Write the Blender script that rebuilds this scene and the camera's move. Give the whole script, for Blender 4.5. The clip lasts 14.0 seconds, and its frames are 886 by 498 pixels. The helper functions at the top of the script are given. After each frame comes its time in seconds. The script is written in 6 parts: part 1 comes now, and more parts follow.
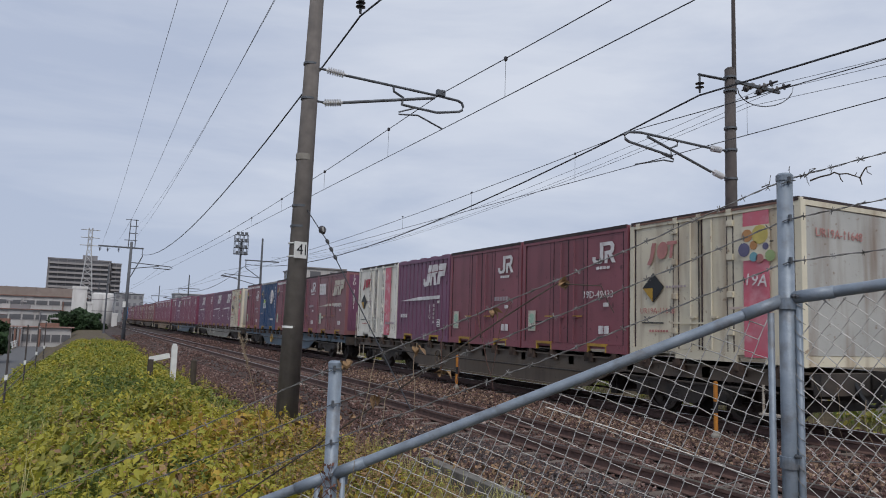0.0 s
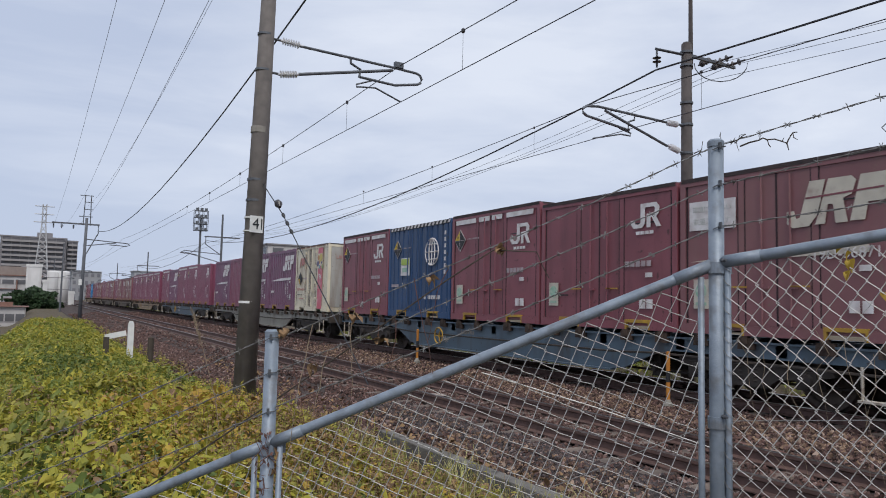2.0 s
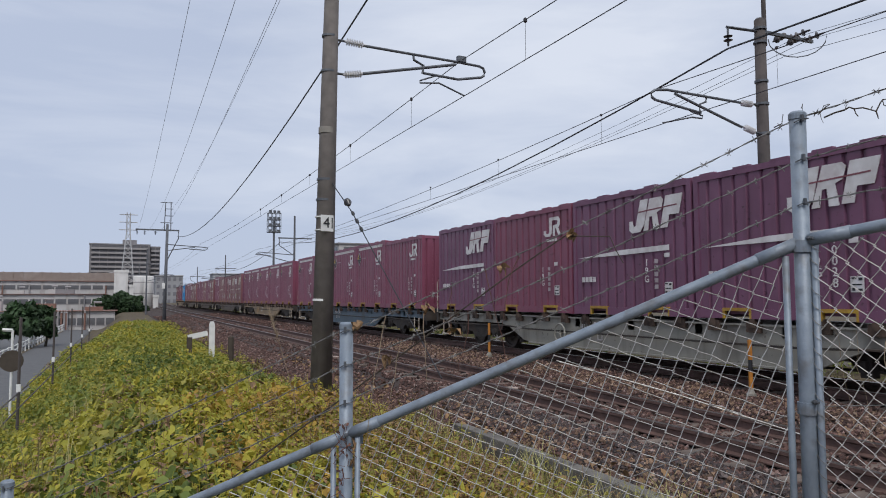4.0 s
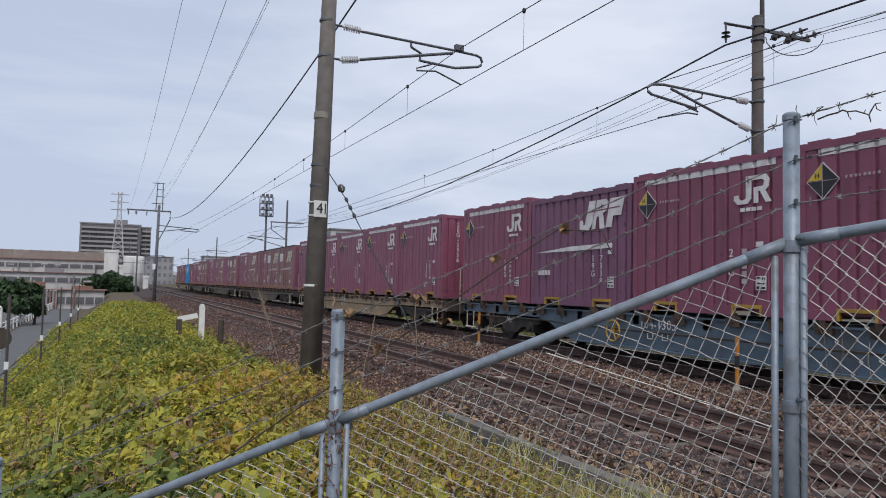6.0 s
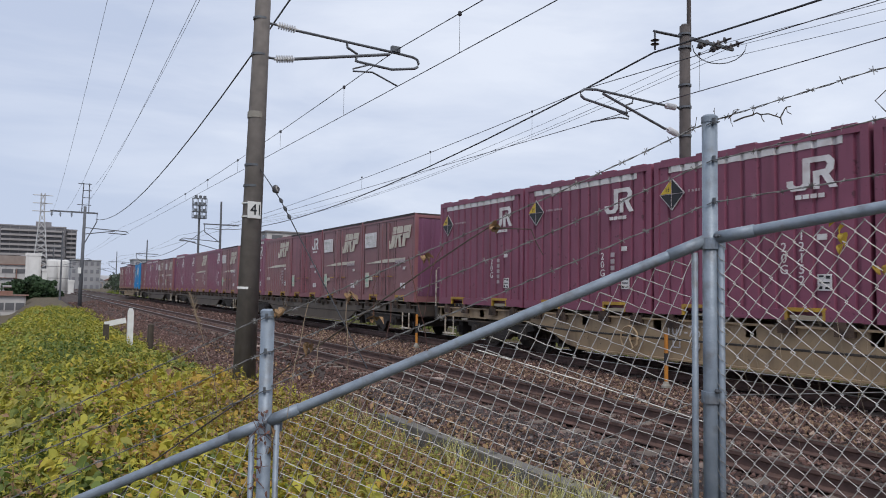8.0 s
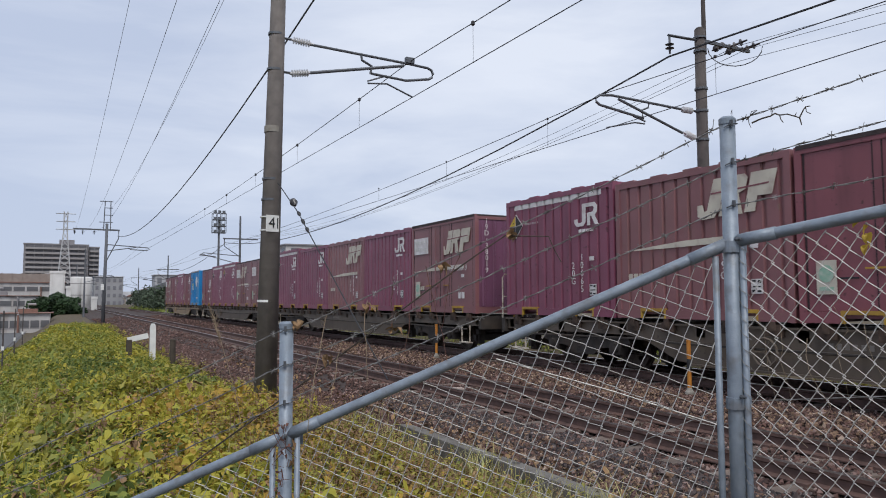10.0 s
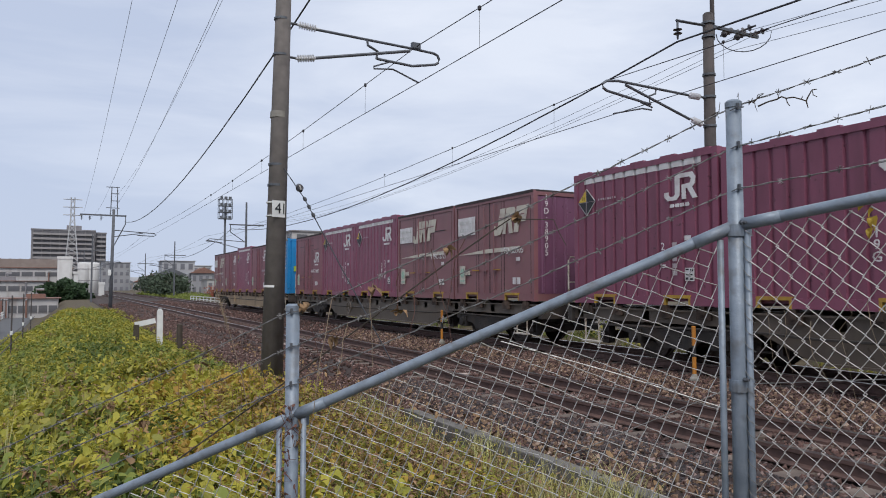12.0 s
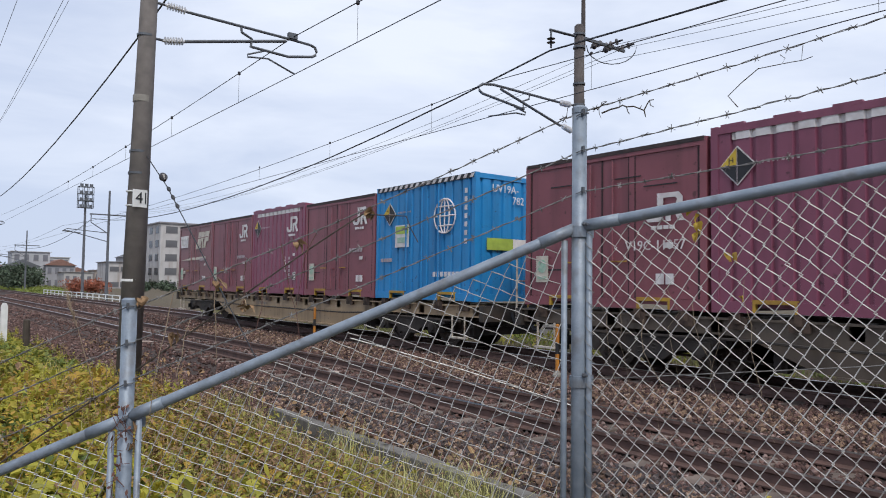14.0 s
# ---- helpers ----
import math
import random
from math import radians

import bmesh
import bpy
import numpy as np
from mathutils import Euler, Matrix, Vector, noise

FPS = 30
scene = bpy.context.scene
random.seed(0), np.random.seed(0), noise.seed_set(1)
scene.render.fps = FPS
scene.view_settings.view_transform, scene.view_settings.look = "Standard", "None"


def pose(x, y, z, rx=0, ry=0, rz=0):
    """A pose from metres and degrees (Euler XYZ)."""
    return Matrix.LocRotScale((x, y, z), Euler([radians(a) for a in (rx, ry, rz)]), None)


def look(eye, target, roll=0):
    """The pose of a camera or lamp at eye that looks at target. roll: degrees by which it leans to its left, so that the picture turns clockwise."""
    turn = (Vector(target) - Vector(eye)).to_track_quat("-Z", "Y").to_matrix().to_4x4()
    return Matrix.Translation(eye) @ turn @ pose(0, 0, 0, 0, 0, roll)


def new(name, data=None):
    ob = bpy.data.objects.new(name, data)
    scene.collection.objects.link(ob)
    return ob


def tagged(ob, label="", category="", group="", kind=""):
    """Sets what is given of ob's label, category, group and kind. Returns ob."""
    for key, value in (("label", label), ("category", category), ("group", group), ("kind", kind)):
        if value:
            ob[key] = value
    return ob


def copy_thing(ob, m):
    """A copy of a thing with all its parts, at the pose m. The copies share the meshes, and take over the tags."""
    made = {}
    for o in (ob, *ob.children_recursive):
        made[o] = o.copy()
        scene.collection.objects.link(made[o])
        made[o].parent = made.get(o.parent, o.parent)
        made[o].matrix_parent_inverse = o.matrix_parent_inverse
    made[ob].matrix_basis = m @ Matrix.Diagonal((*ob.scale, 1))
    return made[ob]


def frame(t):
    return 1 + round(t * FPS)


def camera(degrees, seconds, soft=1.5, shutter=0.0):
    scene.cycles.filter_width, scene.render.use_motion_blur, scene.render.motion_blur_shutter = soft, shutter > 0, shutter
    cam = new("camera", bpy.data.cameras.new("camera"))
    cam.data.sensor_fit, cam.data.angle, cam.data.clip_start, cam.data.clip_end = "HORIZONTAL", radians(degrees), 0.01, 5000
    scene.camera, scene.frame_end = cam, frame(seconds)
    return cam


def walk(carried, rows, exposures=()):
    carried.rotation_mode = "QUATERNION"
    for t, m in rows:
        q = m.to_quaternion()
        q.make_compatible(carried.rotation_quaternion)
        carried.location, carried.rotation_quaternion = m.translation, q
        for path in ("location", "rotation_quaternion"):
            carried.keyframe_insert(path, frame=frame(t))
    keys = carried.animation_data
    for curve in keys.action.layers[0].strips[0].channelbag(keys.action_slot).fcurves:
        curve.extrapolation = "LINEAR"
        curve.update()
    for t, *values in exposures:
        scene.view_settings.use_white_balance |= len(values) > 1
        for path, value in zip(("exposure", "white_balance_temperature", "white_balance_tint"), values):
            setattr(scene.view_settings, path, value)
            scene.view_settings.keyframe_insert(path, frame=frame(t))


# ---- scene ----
cam = camera(63.2, 14.0, soft=1.0, shutter=0.05)
PATH = [
    (0, (-0.071, 0.132, 1.515), (0.82, 1.91, 1.731), 1.8),
    (0.5, (-0.045, 0.114, 1.502), (0.833, 1.898, 1.715), 1.0),
    (1, (-0.012, 0.105, 1.496), (0.921, 1.867, 1.651), 1.8),
    (1.5, (0.054, 0.106, 1.474), (1.053, 1.836, 1.561), 2.4),
    (2, (0.043, 0.095, 1.482), (1.025, 1.831, 1.634), 1.3),
    (2.5, (0.037, 0.13, 1.481), (0.952, 1.899, 1.669), 0.4),
    (3, (0.041, 0.116, 1.472), (0.923, 1.901, 1.661), -0.3),
    (3.5, (0.054, 0.122, 1.459), (0.888, 1.933, 1.618), -0.6),
    (3.7, (0.049, 0.116, 1.459), (0.870, 1.934, 1.606), -0.5),
    (5.8, (0.044, 0.117, 1.452), (0.844, 1.946, 1.561), 0.4),
    (6, (0.035, 0.102, 1.466), (0.869, 1.917, 1.57), 1.3),
    (6.5, (0.029, 0.09, 1.474), (0.924, 1.875, 1.585), 2.4),
    (7, (0.029, 0.094, 1.466), (0.947, 1.867, 1.589), 2.2),
    (7.5, (0.033, 0.089, 1.462), (0.979, 1.847, 1.588), 1.7),
    (8, (0.061, 0.084, 1.448), (1.046, 1.82, 1.562), 0.9),
    (8.2, (0.069, 0.078, 1.452), (1.067, 1.808, 1.568), 0.7),
    (10.3, (0.072, 0.097, 1.444), (1.002, 1.862, 1.586), -0.2),
    (10.5, (0.077, 0.099, 1.44), (1.003, 1.867, 1.572), -0.1),
    (11, (0.069, 0.099, 1.436), (0.994, 1.869, 1.544), -0.0),
    (11.5, (0.067, 0.106, 1.433), (0.991, 1.878, 1.528), 0.0),
    (12, (0.067, 0.081, 1.43), (0.994, 1.85, 1.534), -0.0),
    (12.5, (0.089, 0.081, 1.431), (1.086, 1.812, 1.521), 0.8),
    (13, (0.118, 0.032, 1.436), (1.231, 1.691, 1.538), 1.3),
    (13.5, (0.145, 0.038, 1.429), (1.304, 1.665, 1.531), 1.2),
    (14, (0.181, 0.048, 1.425), (1.389, 1.639, 1.525), 0.8),
]
walk(cam, [(t, look(eye, target, roll)) for t, eye, target, roll in PATH], exposures=[(0, 0.10), (0.5, 0.10), (1.0, 0.13), (1.5, 0.38), (2, 0.30), (2.5, 0.09), (3, 0.11), (3.5, 0.18), (5.8, 0.28), (6.5, 0.34), (7.5, 0.31), (8.2, 0.38), (10.5, 0.33), (11.5, 0.42), (12, 0.36), (13, 0.45), (14, 0.51)])

# ---- the train's timetable and the plan ----
SPEED, TRAIN_FRONT, WAGON_PITCH, BOX_PITCH = 11.126, 7.04, 19.952, 3.717
TRAIN_X, TRAIN_RAIL, NEAR_X, NEAR_RAIL = 10.44, 0.10, 6.40, 0.0
DECK = 0.98  # underside of the containers above the railhead

# ---- world and sun: a bright overcast day ----
world = bpy.data.worlds.new("overcast_sky")
scene.world = world
world.use_nodes = True
wt = world.node_tree
wt.nodes.clear()


def wnode(kind, **values):
    n = wt.nodes.new(kind)
    for k, v in values.items():
        n.inputs[k].default_value = v
    return n


SUN_EL, SUN_AZ = radians(52), radians(200)
sky = wt.nodes.new("ShaderNodeTexSky")
sky.sky_type, sky.sun_disc, sky.sun_elevation, sky.sun_rotation = "NISHITA", False, SUN_EL, SUN_AZ
sky_bg = wnode("ShaderNodeBackground", Strength=0.10)
wt.links.new(sky.outputs[0], sky_bg.inputs[0])
tex = wt.nodes.new("ShaderNodeTexCoord")
squash = wnode("ShaderNodeMapping", Scale=(1.0, 1.6, 5.0))
wt.links.new(tex.outputs["Generated"], squash.inputs[0])
cloud = wnode("ShaderNodeTexNoise", Scale=1.7, Detail=7.0, Roughness=0.55, Distortion=0.35)
wt.links.new(squash.outputs[0], cloud.inputs["Vector"])
ramp = wt.nodes.new("ShaderNodeValToRGB")
ramp.color_ramp.elements[0].position, ramp.color_ramp.elements[0].color = 0.32, (0.49, 0.56, 0.72, 1)
ramp.color_ramp.elements[1].position, ramp.color_ramp.elements[1].color = 0.66, (0.725, 0.775, 0.885, 1)
axes = wt.nodes.new("ShaderNodeSeparateXYZ")
wt.links.new(tex.outputs["Generated"], axes.inputs[0])
east = wnode("ShaderNodeMapRange")
for i, v in enumerate((-0.2, 1.0, -0.10, 0.19)):
    east.inputs[i + 1].default_value = v
wt.links.new(axes.outputs["X"], east.inputs[0])
glow = wt.nodes.new("ShaderNodeMath")
wt.links.new(cloud.outputs["Fac"], glow.inputs[0])
wt.links.new(east.outputs[0], glow.inputs[1])
low = wnode("ShaderNodeMapRange")
for i, v in enumerate((0.0, 0.34, -0.15, 0.0)):
    low.inputs[i + 1].default_value = v
wt.links.new(axes.outputs["Z"], low.inputs[0])
veil = wt.nodes.new("ShaderNodeMath")
wt.links.new(glow.outputs[0], veil.inputs[0])
wt.links.new(low.outputs[0], veil.inputs[1])
wt.links.new(veil.outputs[0], ramp.inputs[0])
cloud_bg = wnode("ShaderNodeBackground", Strength=0.86)
wt.links.new(ramp.outputs[0], cloud_bg.inputs[0])
wmix = wnode("ShaderNodeMixShader", Fac=0.94)
wt.links.new(sky_bg.outputs[0], wmix.inputs[1])
wt.links.new(cloud_bg.outputs[0], wmix.inputs[2])
wout = wt.nodes.new("ShaderNodeOutputWorld")
wt.links.new(wmix.outputs[0], wout.inputs[0])

sun = new("sun", bpy.data.lights.new("sun", "SUN"))
sun.data.energy, sun.data.angle, sun.data.color = 1.75, radians(25), (1.0, 0.97, 0.92)
sun.matrix_world = look((0, 0, 40), (0 - 40 * math.sin(SUN_AZ) / math.tan(SUN_EL), -40 * math.cos(SUN_AZ) / math.tan(SUN_EL), 0))


# ---- materials ----
def material(name, color, color2=None, scale=6.0, rough=0.6, metal=0.0, bump=0.0, bump_scale=40.0, stain=None, stain_scale=2.0, stain_amount=0.5, island=0.0, per_object=0.0, stretch=(1, 1, 1), stain_stretch=(1, 1, 1), extra=None, extra_mix=0.75, speck=None):
    m = bpy.data.materials.new(name)
    m.use_nodes = True
    t = m.node_tree
    b = t.nodes["Principled BSDF"]
    b.inputs["Roughness"].default_value, b.inputs["Metallic"].default_value = rough, metal
    co = t.nodes.new("ShaderNodeTexCoord")

    def noise_tex(s, detail, st=(1, 1, 1)):
        mp = t.nodes.new("ShaderNodeMapping")
        mp.inputs["Scale"].default_value = st
        t.links.new(co.outputs["Object"], mp.inputs[0])
        n = t.nodes.new("ShaderNodeTexNoise")
        n.inputs["Scale"].default_value, n.inputs["Detail"].default_value = s, detail
        t.links.new(mp.outputs[0], n.inputs["Vector"])
        return n.outputs["Fac"]

    def mix(fac, a, c, mode="MIX"):
        x = t.nodes.new("ShaderNodeMix")
        x.data_type, x.blend_type = "RGBA", mode
        for sock, v in ((x.inputs[0], fac), (x.inputs[6], a), (x.inputs[7], c)):
            if hasattr(v, "is_linked"):
                t.links.new(v, sock)
            else:
                sock.default_value = v if isinstance(v, float) else (*v[:3], 1.0)
        return x.outputs[2]

    def band(fac, lo, hi):
        r = t.nodes.new("ShaderNodeMapRange")
        r.inputs[1].default_value, r.inputs[2].default_value = lo, hi
        t.links.new(fac, r.inputs[0])
        return r.outputs[0]

    c2 = color2 or tuple(v * 0.72 for v in color)
    out = mix(band(noise_tex(scale, 6.0, stretch), 0.3, 0.7), color, c2)
    if island or per_object:
        info = t.nodes.new("ShaderNodeNewGeometry" if island else "ShaderNodeObjectInfo")
        rnd = info.outputs["Random Per Island"] if island else info.outputs["Random"]
        hsv = t.nodes.new("ShaderNodeHueSaturation")
        for sock, lo, hi in (("Value", 1 - (island or per_object), 1 + (island or per_object)),):
            r = t.nodes.new("ShaderNodeMapRange")
            r.inputs[3].default_value, r.inputs[4].default_value = lo, hi
            t.links.new(rnd, r.inputs[0])
            t.links.new(r.outputs[0], hsv.inputs[sock])
        t.links.new(out, hsv.inputs["Color"])
        out = hsv.outputs[0]
        if extra:
            rr = t.nodes.new("ShaderNodeValToRGB")
            rr.color_ramp.interpolation = "LINEAR"
            for k, (p, c) in enumerate(extra):
                e = rr.color_ramp.elements[k] if k < 2 else rr.color_ramp.elements.new(p)
                e.position, e.color = p, (*c, 1)
            t.links.new(rnd, rr.inputs[0])
            out = mix(extra_mix, out, rr.outputs[0])
    if stain:
        f = band(noise_tex(stain_scale, 8.0, stain_stretch), 0.52, 0.72)
        mul = t.nodes.new("ShaderNodeMath")
        mul.operation = "MULTIPLY"
        mul.inputs[1].default_value = stain_amount
        t.links.new(f, mul.inputs[0])
        out = mix(mul.outputs[0], out, stain)
    if speck:
        for size, lo, hi, amount in ((9.0, .66, .72, .75), (34.0, .69, .74, .6)):
            f = band(noise_tex(size, 3.0), lo, hi)
            mul = t.nodes.new("ShaderNodeMath")
            mul.operation = "MULTIPLY"
            mul.inputs[1].default_value = amount
            t.links.new(f, mul.inputs[0])
            out = mix(mul.outputs[0], out, speck)
    t.links.new(out, b.inputs["Base Color"])
    if bump:
        bp = t.nodes.new("ShaderNodeBump")
        bp.inputs["Strength"].default_value, bp.inputs["Distance"].default_value = bump, 0.02
        t.links.new(noise_tex(bump_scale, 5.0), bp.inputs["Height"])
        t.links.new(bp.outputs[0], b.inputs["Normal"])
    return m


def foliage(m):
    """Lets part of the light through thin leaves."""
    t = m.node_tree
    b = t.nodes["Principled BSDF"]
    target = t.nodes["Material Output"].inputs["Surface"]
    thin = t.nodes.new("ShaderNodeBsdfTranslucent")
    blend = t.nodes.new("ShaderNodeMixShader")
    blend.inputs[0].default_value = 0.35
    t.links.new(b.inputs["Base Color"].links[0].from_socket, thin.inputs["Color"])
    t.links.new(b.outputs[0], blend.inputs[1])
    t.links.new(thin.outputs[0], blend.inputs[2])
    t.links.new(blend.outputs[0], target)
    return m


RUST = (0.10, 0.045, 0.025)
DUST = (0.20, 0.12, 0.10)
V = (1, 1, 0.12)


def paint(name, color, stain=RUST, amount=0.42, rough=0.46):
    color = tuple(c * 1.39 for c in color)
    return material(name, color, tuple(c * 0.82 for c in color), scale=1.6, rough=rough, bump=0.06, bump_scale=18, stain=stain, stain_scale=3.2, stain_amount=amount, per_object=0.05, stain_stretch=V, speck=stain)


MAT = dict(
    maroon=paint("maroon_paint", (0.168, 0.051, 0.064), (0.06, 0.022, 0.022)),
    wine=paint("wine_paint", (0.162, 0.046, 0.078), (0.07, 0.02, 0.03)),
    purple=paint("purple_paint", (0.128, 0.050, 0.092), (0.06, 0.02, 0.035)),
    brown=paint("faded_brown_paint", (0.168, 0.071, 0.077), DUST),
    navy=paint("navy_paint", (0.014, 0.045, 0.115), (0.05, 0.05, 0.06)),
    blue=paint("bright_blue_paint", (0.010, 0.165, 0.38), (0.02, 0.07, 0.16)),
    cream=paint("cream_paint", (0.50, 0.455, 0.35), (0.24, 0.14, 0.075), 0.7),
    end_grey=paint("stained_pale_grey_end", (0.315, 0.31, 0.29), (0.17, 0.10, 0.055), 0.75),
    offwhite=paint("off_white_paint", (0.55, 0.525, 0.465), (0.33, 0.25, 0.16), 0.35),
    steel_olive=paint("olive_grey_paint", (0.084, 0.064, 0.047), (0.05, 0.035, 0.025), 0.7),
    steel_tan=paint("dusty_tan_paint", (0.275, 0.195, 0.115), (0.09, 0.06, 0.04), 0.7),
    steel_blue=paint("blue_grey_paint", (0.064, 0.098, 0.130), (0.06, 0.045, 0.035), 0.6),
    steel_grey=paint("dusty_grey_paint", (0.22, 0.21, 0.18), (0.08, 0.06, 0.045), 0.6),
    worn_white=material("worn_white_steel", (0.50, 0.46, 0.40), (0.30, 0.25, 0.20), scale=9, rough=0.7, stain=RUST, stain_scale=9, stain_amount=0.6),
    crust=material("rusty_crust", (0.085, 0.055, 0.04), (0.04, 0.028, 0.022), scale=9, rough=0.95, bump=0.5, per_object=0.4),
    under=material("grimy_running_gear", (0.050, 0.042, 0.036), (0.026, 0.022, 0.020), scale=5, rough=0.8, bump=0.2, stain=(0.09, 0.06, 0.04), stain_amount=0.5),
    wheel=material("worn_wheel_steel", (0.10, 0.08, 0.065), (0.04, 0.03, 0.026), rough=0.6, metal=0.3),
    white=material("white_marking", (0.72, 0.70, 0.70), (0.52, 0.49, 0.48), scale=5, rough=0.6, stain=(0.32, 0.2, 0.2), stain_scale=4, stain_amount=0.35),
    board_print=material("worn_grey_green_print", (0.36, 0.38, 0.35), (0.58, 0.58, 0.55), scale=9, rough=0.6),
    faded_stencil=material("faded_stencil", (0.24, 0.215, 0.19), (0.15, 0.13, 0.115), scale=9, rough=0.7),
    pale_pink=material("pale_pink_print", (0.66, 0.37, 0.39), (0.60, 0.28, 0.31), scale=6, rough=0.55),
    grey_mark=material("faded_grey_marking", (0.42, 0.36, 0.38), (0.3, 0.24, 0.25), rough=0.6),
    yellow=material("yellow_paint", (0.46, 0.28, 0.03), (0.30, 0.17, 0.03), rough=0.55, stain=RUST, stain_amount=0.4),
    sign_yellow=material("lemon_yellow_print", (0.62, 0.44, 0.035), (0.50, 0.33, 0.03), scale=6, rough=0.5),
    black=material("black_paint", (0.018, 0.019, 0.022), rough=0.55),
    pink=material("pink_marking", (0.60, 0.12, 0.17), (0.52, 0.16, 0.2), scale=3, rough=0.5, stain=(0.68, 0.4, 0.42), stain_scale=3.5, stain_amount=0.6),
    red=material("red_marking", (0.42, 0.04, 0.06), rough=0.5),
    pale_red=material("faded_red_marking", (0.50, 0.22, 0.20), rough=0.6),
    cream_mark=material("aged_cream_marking", (0.58, 0.54, 0.45), (0.44, 0.40, 0.34), scale=3, rough=0.65, stain=(0.25, 0.14, 0.13), stain_scale=5, stain_amount=0.5),
    gasket=material("perished_black_gasket", (0.030, 0.024, 0.026), (0.065, 0.045, 0.045), scale=7, rough=0.9, bump=0.4),
    # door joints, with the door posts' shadow included in the dark colour
    seam=material("shadowed_door_seam", (0.040, 0.020, 0.026), (0.026, 0.016, 0.018), rough=0.8),
    disc_orange=material("orange_print", (0.55, 0.27, 0.10), rough=0.5),
    disc_yellow=material("pale_yellow_print", (0.62, 0.50, 0.14), rough=0.5),
    disc_plum=material("plum_print", (0.14, 0.13, 0.23), rough=0.5),
    disc_teal=material("teal_print", (0.16, 0.36, 0.42), rough=0.5),
    disc_green=material("pale_green_print", (0.33, 0.43, 0.19), rough=0.5),
    green=material("green_label", (0.22, 0.42, 0.30), (0.42, 0.5, 0.42), scale=14, rough=0.5),
    lime=material("lime_label", (0.38, 0.50, 0.08), rough=0.5),
    rail=material("rusty_rail", (0.135, 0.076, 0.062), (0.075, 0.044, 0.037), rough=0.75, scale=8),
    shine=material("polished_railhead", (0.42, 0.40, 0.38), (0.3, 0.28, 0.26), rough=0.28, metal=0.9),
    sleeper=material("grey_concrete_sleeper", (0.18, 0.14, 0.115), (0.10, 0.075, 0.063), rough=0.9, bump=0.3, per_object=0.2),
    stone=material("ballast_stone", (0.150, 0.076, 0.062), (0.068, 0.035, 0.030), scale=1.1, rough=0.95, island=0.5, extra=[(0.0, (0.022, 0.014, 0.013)), (0.5, (0.078, 0.042, 0.035)), (0.88, (0.145, 0.084, 0.069)), (1.0, (0.33, 0.25, 0.225))]),
    tan_stone=material("tan_ballast_stone", (0.22, 0.135, 0.085), (0.10, 0.062, 0.045), scale=1.4, rough=0.95, island=0.5, extra=[(0.0, (0.05, 0.032, 0.026)), (0.5, (0.155, 0.094, 0.062)), (0.86, (0.27, 0.18, 0.118)), (1.0, (0.42, 0.33, 0.27))]),
    oily_stone=material("oily_dark_ballast_stone", (0.060, 0.042, 0.040), (0.030, 0.022, 0.022), scale=1.3, rough=0.7, island=0.5, extra=[(0.0, (0.014, 0.011, 0.012)), (0.55, (0.045, 0.032, 0.031)), (0.9, (0.085, 0.062, 0.058)), (1.0, (0.20, 0.16, 0.15))]),
    bed=material("ballast_bed", (0.075, 0.049, 0.040), (0.024, 0.017, 0.015), scale=24, rough=0.95, bump=1.0, bump_scale=30, stain=(0.022, 0.016, 0.014), stain_scale=1.2, stain_amount=0.5),
    concrete=material("weathered_concrete", (0.30, 0.28, 0.25), (0.20, 0.185, 0.16), scale=4, rough=0.9, bump=0.3, bump_scale=30, stain=(0.10, 0.09, 0.075), stain_amount=0.6),
    kerb_stone=material("dark_weathered_kerb", (0.17, 0.16, 0.145), (0.11, 0.10, 0.09), scale=5, rough=0.95, bump=0.4, stain=(0.06, 0.055, 0.045), stain_amount=0.6),
    # far panes: distance haze put into a paler colour than near glass
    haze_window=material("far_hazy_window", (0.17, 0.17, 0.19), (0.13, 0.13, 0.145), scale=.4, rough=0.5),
    dim_window=material("dim_grey_window", (0.13, 0.128, 0.135), (0.085, 0.083, 0.09), scale=.4, rough=0.4),
    pole=material("dark_concrete_pole", (0.190, 0.168, 0.155), (0.125, 0.112, 0.104), scale=5, rough=0.9, bump=0.25, bump_scale=50, stain=(0.045, 0.04, 0.036), stain_scale=3, stain_amount=0.6, stain_stretch=V),
    # far masts: haze painted in as a lighter, bluer grey
    far_pole=material("hazy_far_pole", (0.125, 0.13, 0.145), (0.09, 0.095, 0.105), scale=3, rough=0.9),
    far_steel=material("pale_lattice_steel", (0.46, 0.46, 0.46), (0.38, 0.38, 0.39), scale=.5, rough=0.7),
    rpole=material("grey_concrete_pole", (0.088, 0.074, 0.070), (0.055, 0.047, 0.046), scale=5, rough=0.9, bump=0.2, stain=(0.035, 0.033, 0.03), stain_stretch=V),
    galv=material("galvanised_fence_steel", (0.245, 0.285, 0.335), (0.165, 0.20, 0.245), scale=14, rough=0.5, metal=0.2, bump=0.12, bump_scale=90, stain=(0.115, 0.105, 0.10), stain_scale=11, stain_amount=0.75),
    mesh_wire=material("galvanised_wire", (0.50, 0.495, 0.48), (0.33, 0.31, 0.29), scale=30, rough=0.5, metal=0.35),
    barb=material("weathered_barbed_wire", (0.25, 0.245, 0.24), (0.14, 0.13, 0.12), scale=30, rough=0.6, metal=0.4),
    hardware=material("dull_zinc_hardware", (0.13, 0.14, 0.155), (0.085, 0.09, 0.10), rough=0.55, metal=0.4),
    porcelain=material("white_porcelain", (0.62, 0.62, 0.62), (0.48, 0.48, 0.5), rough=0.25),
    dark_porcelain=material("dark_insulator", (0.035, 0.03, 0.032), rough=0.3),
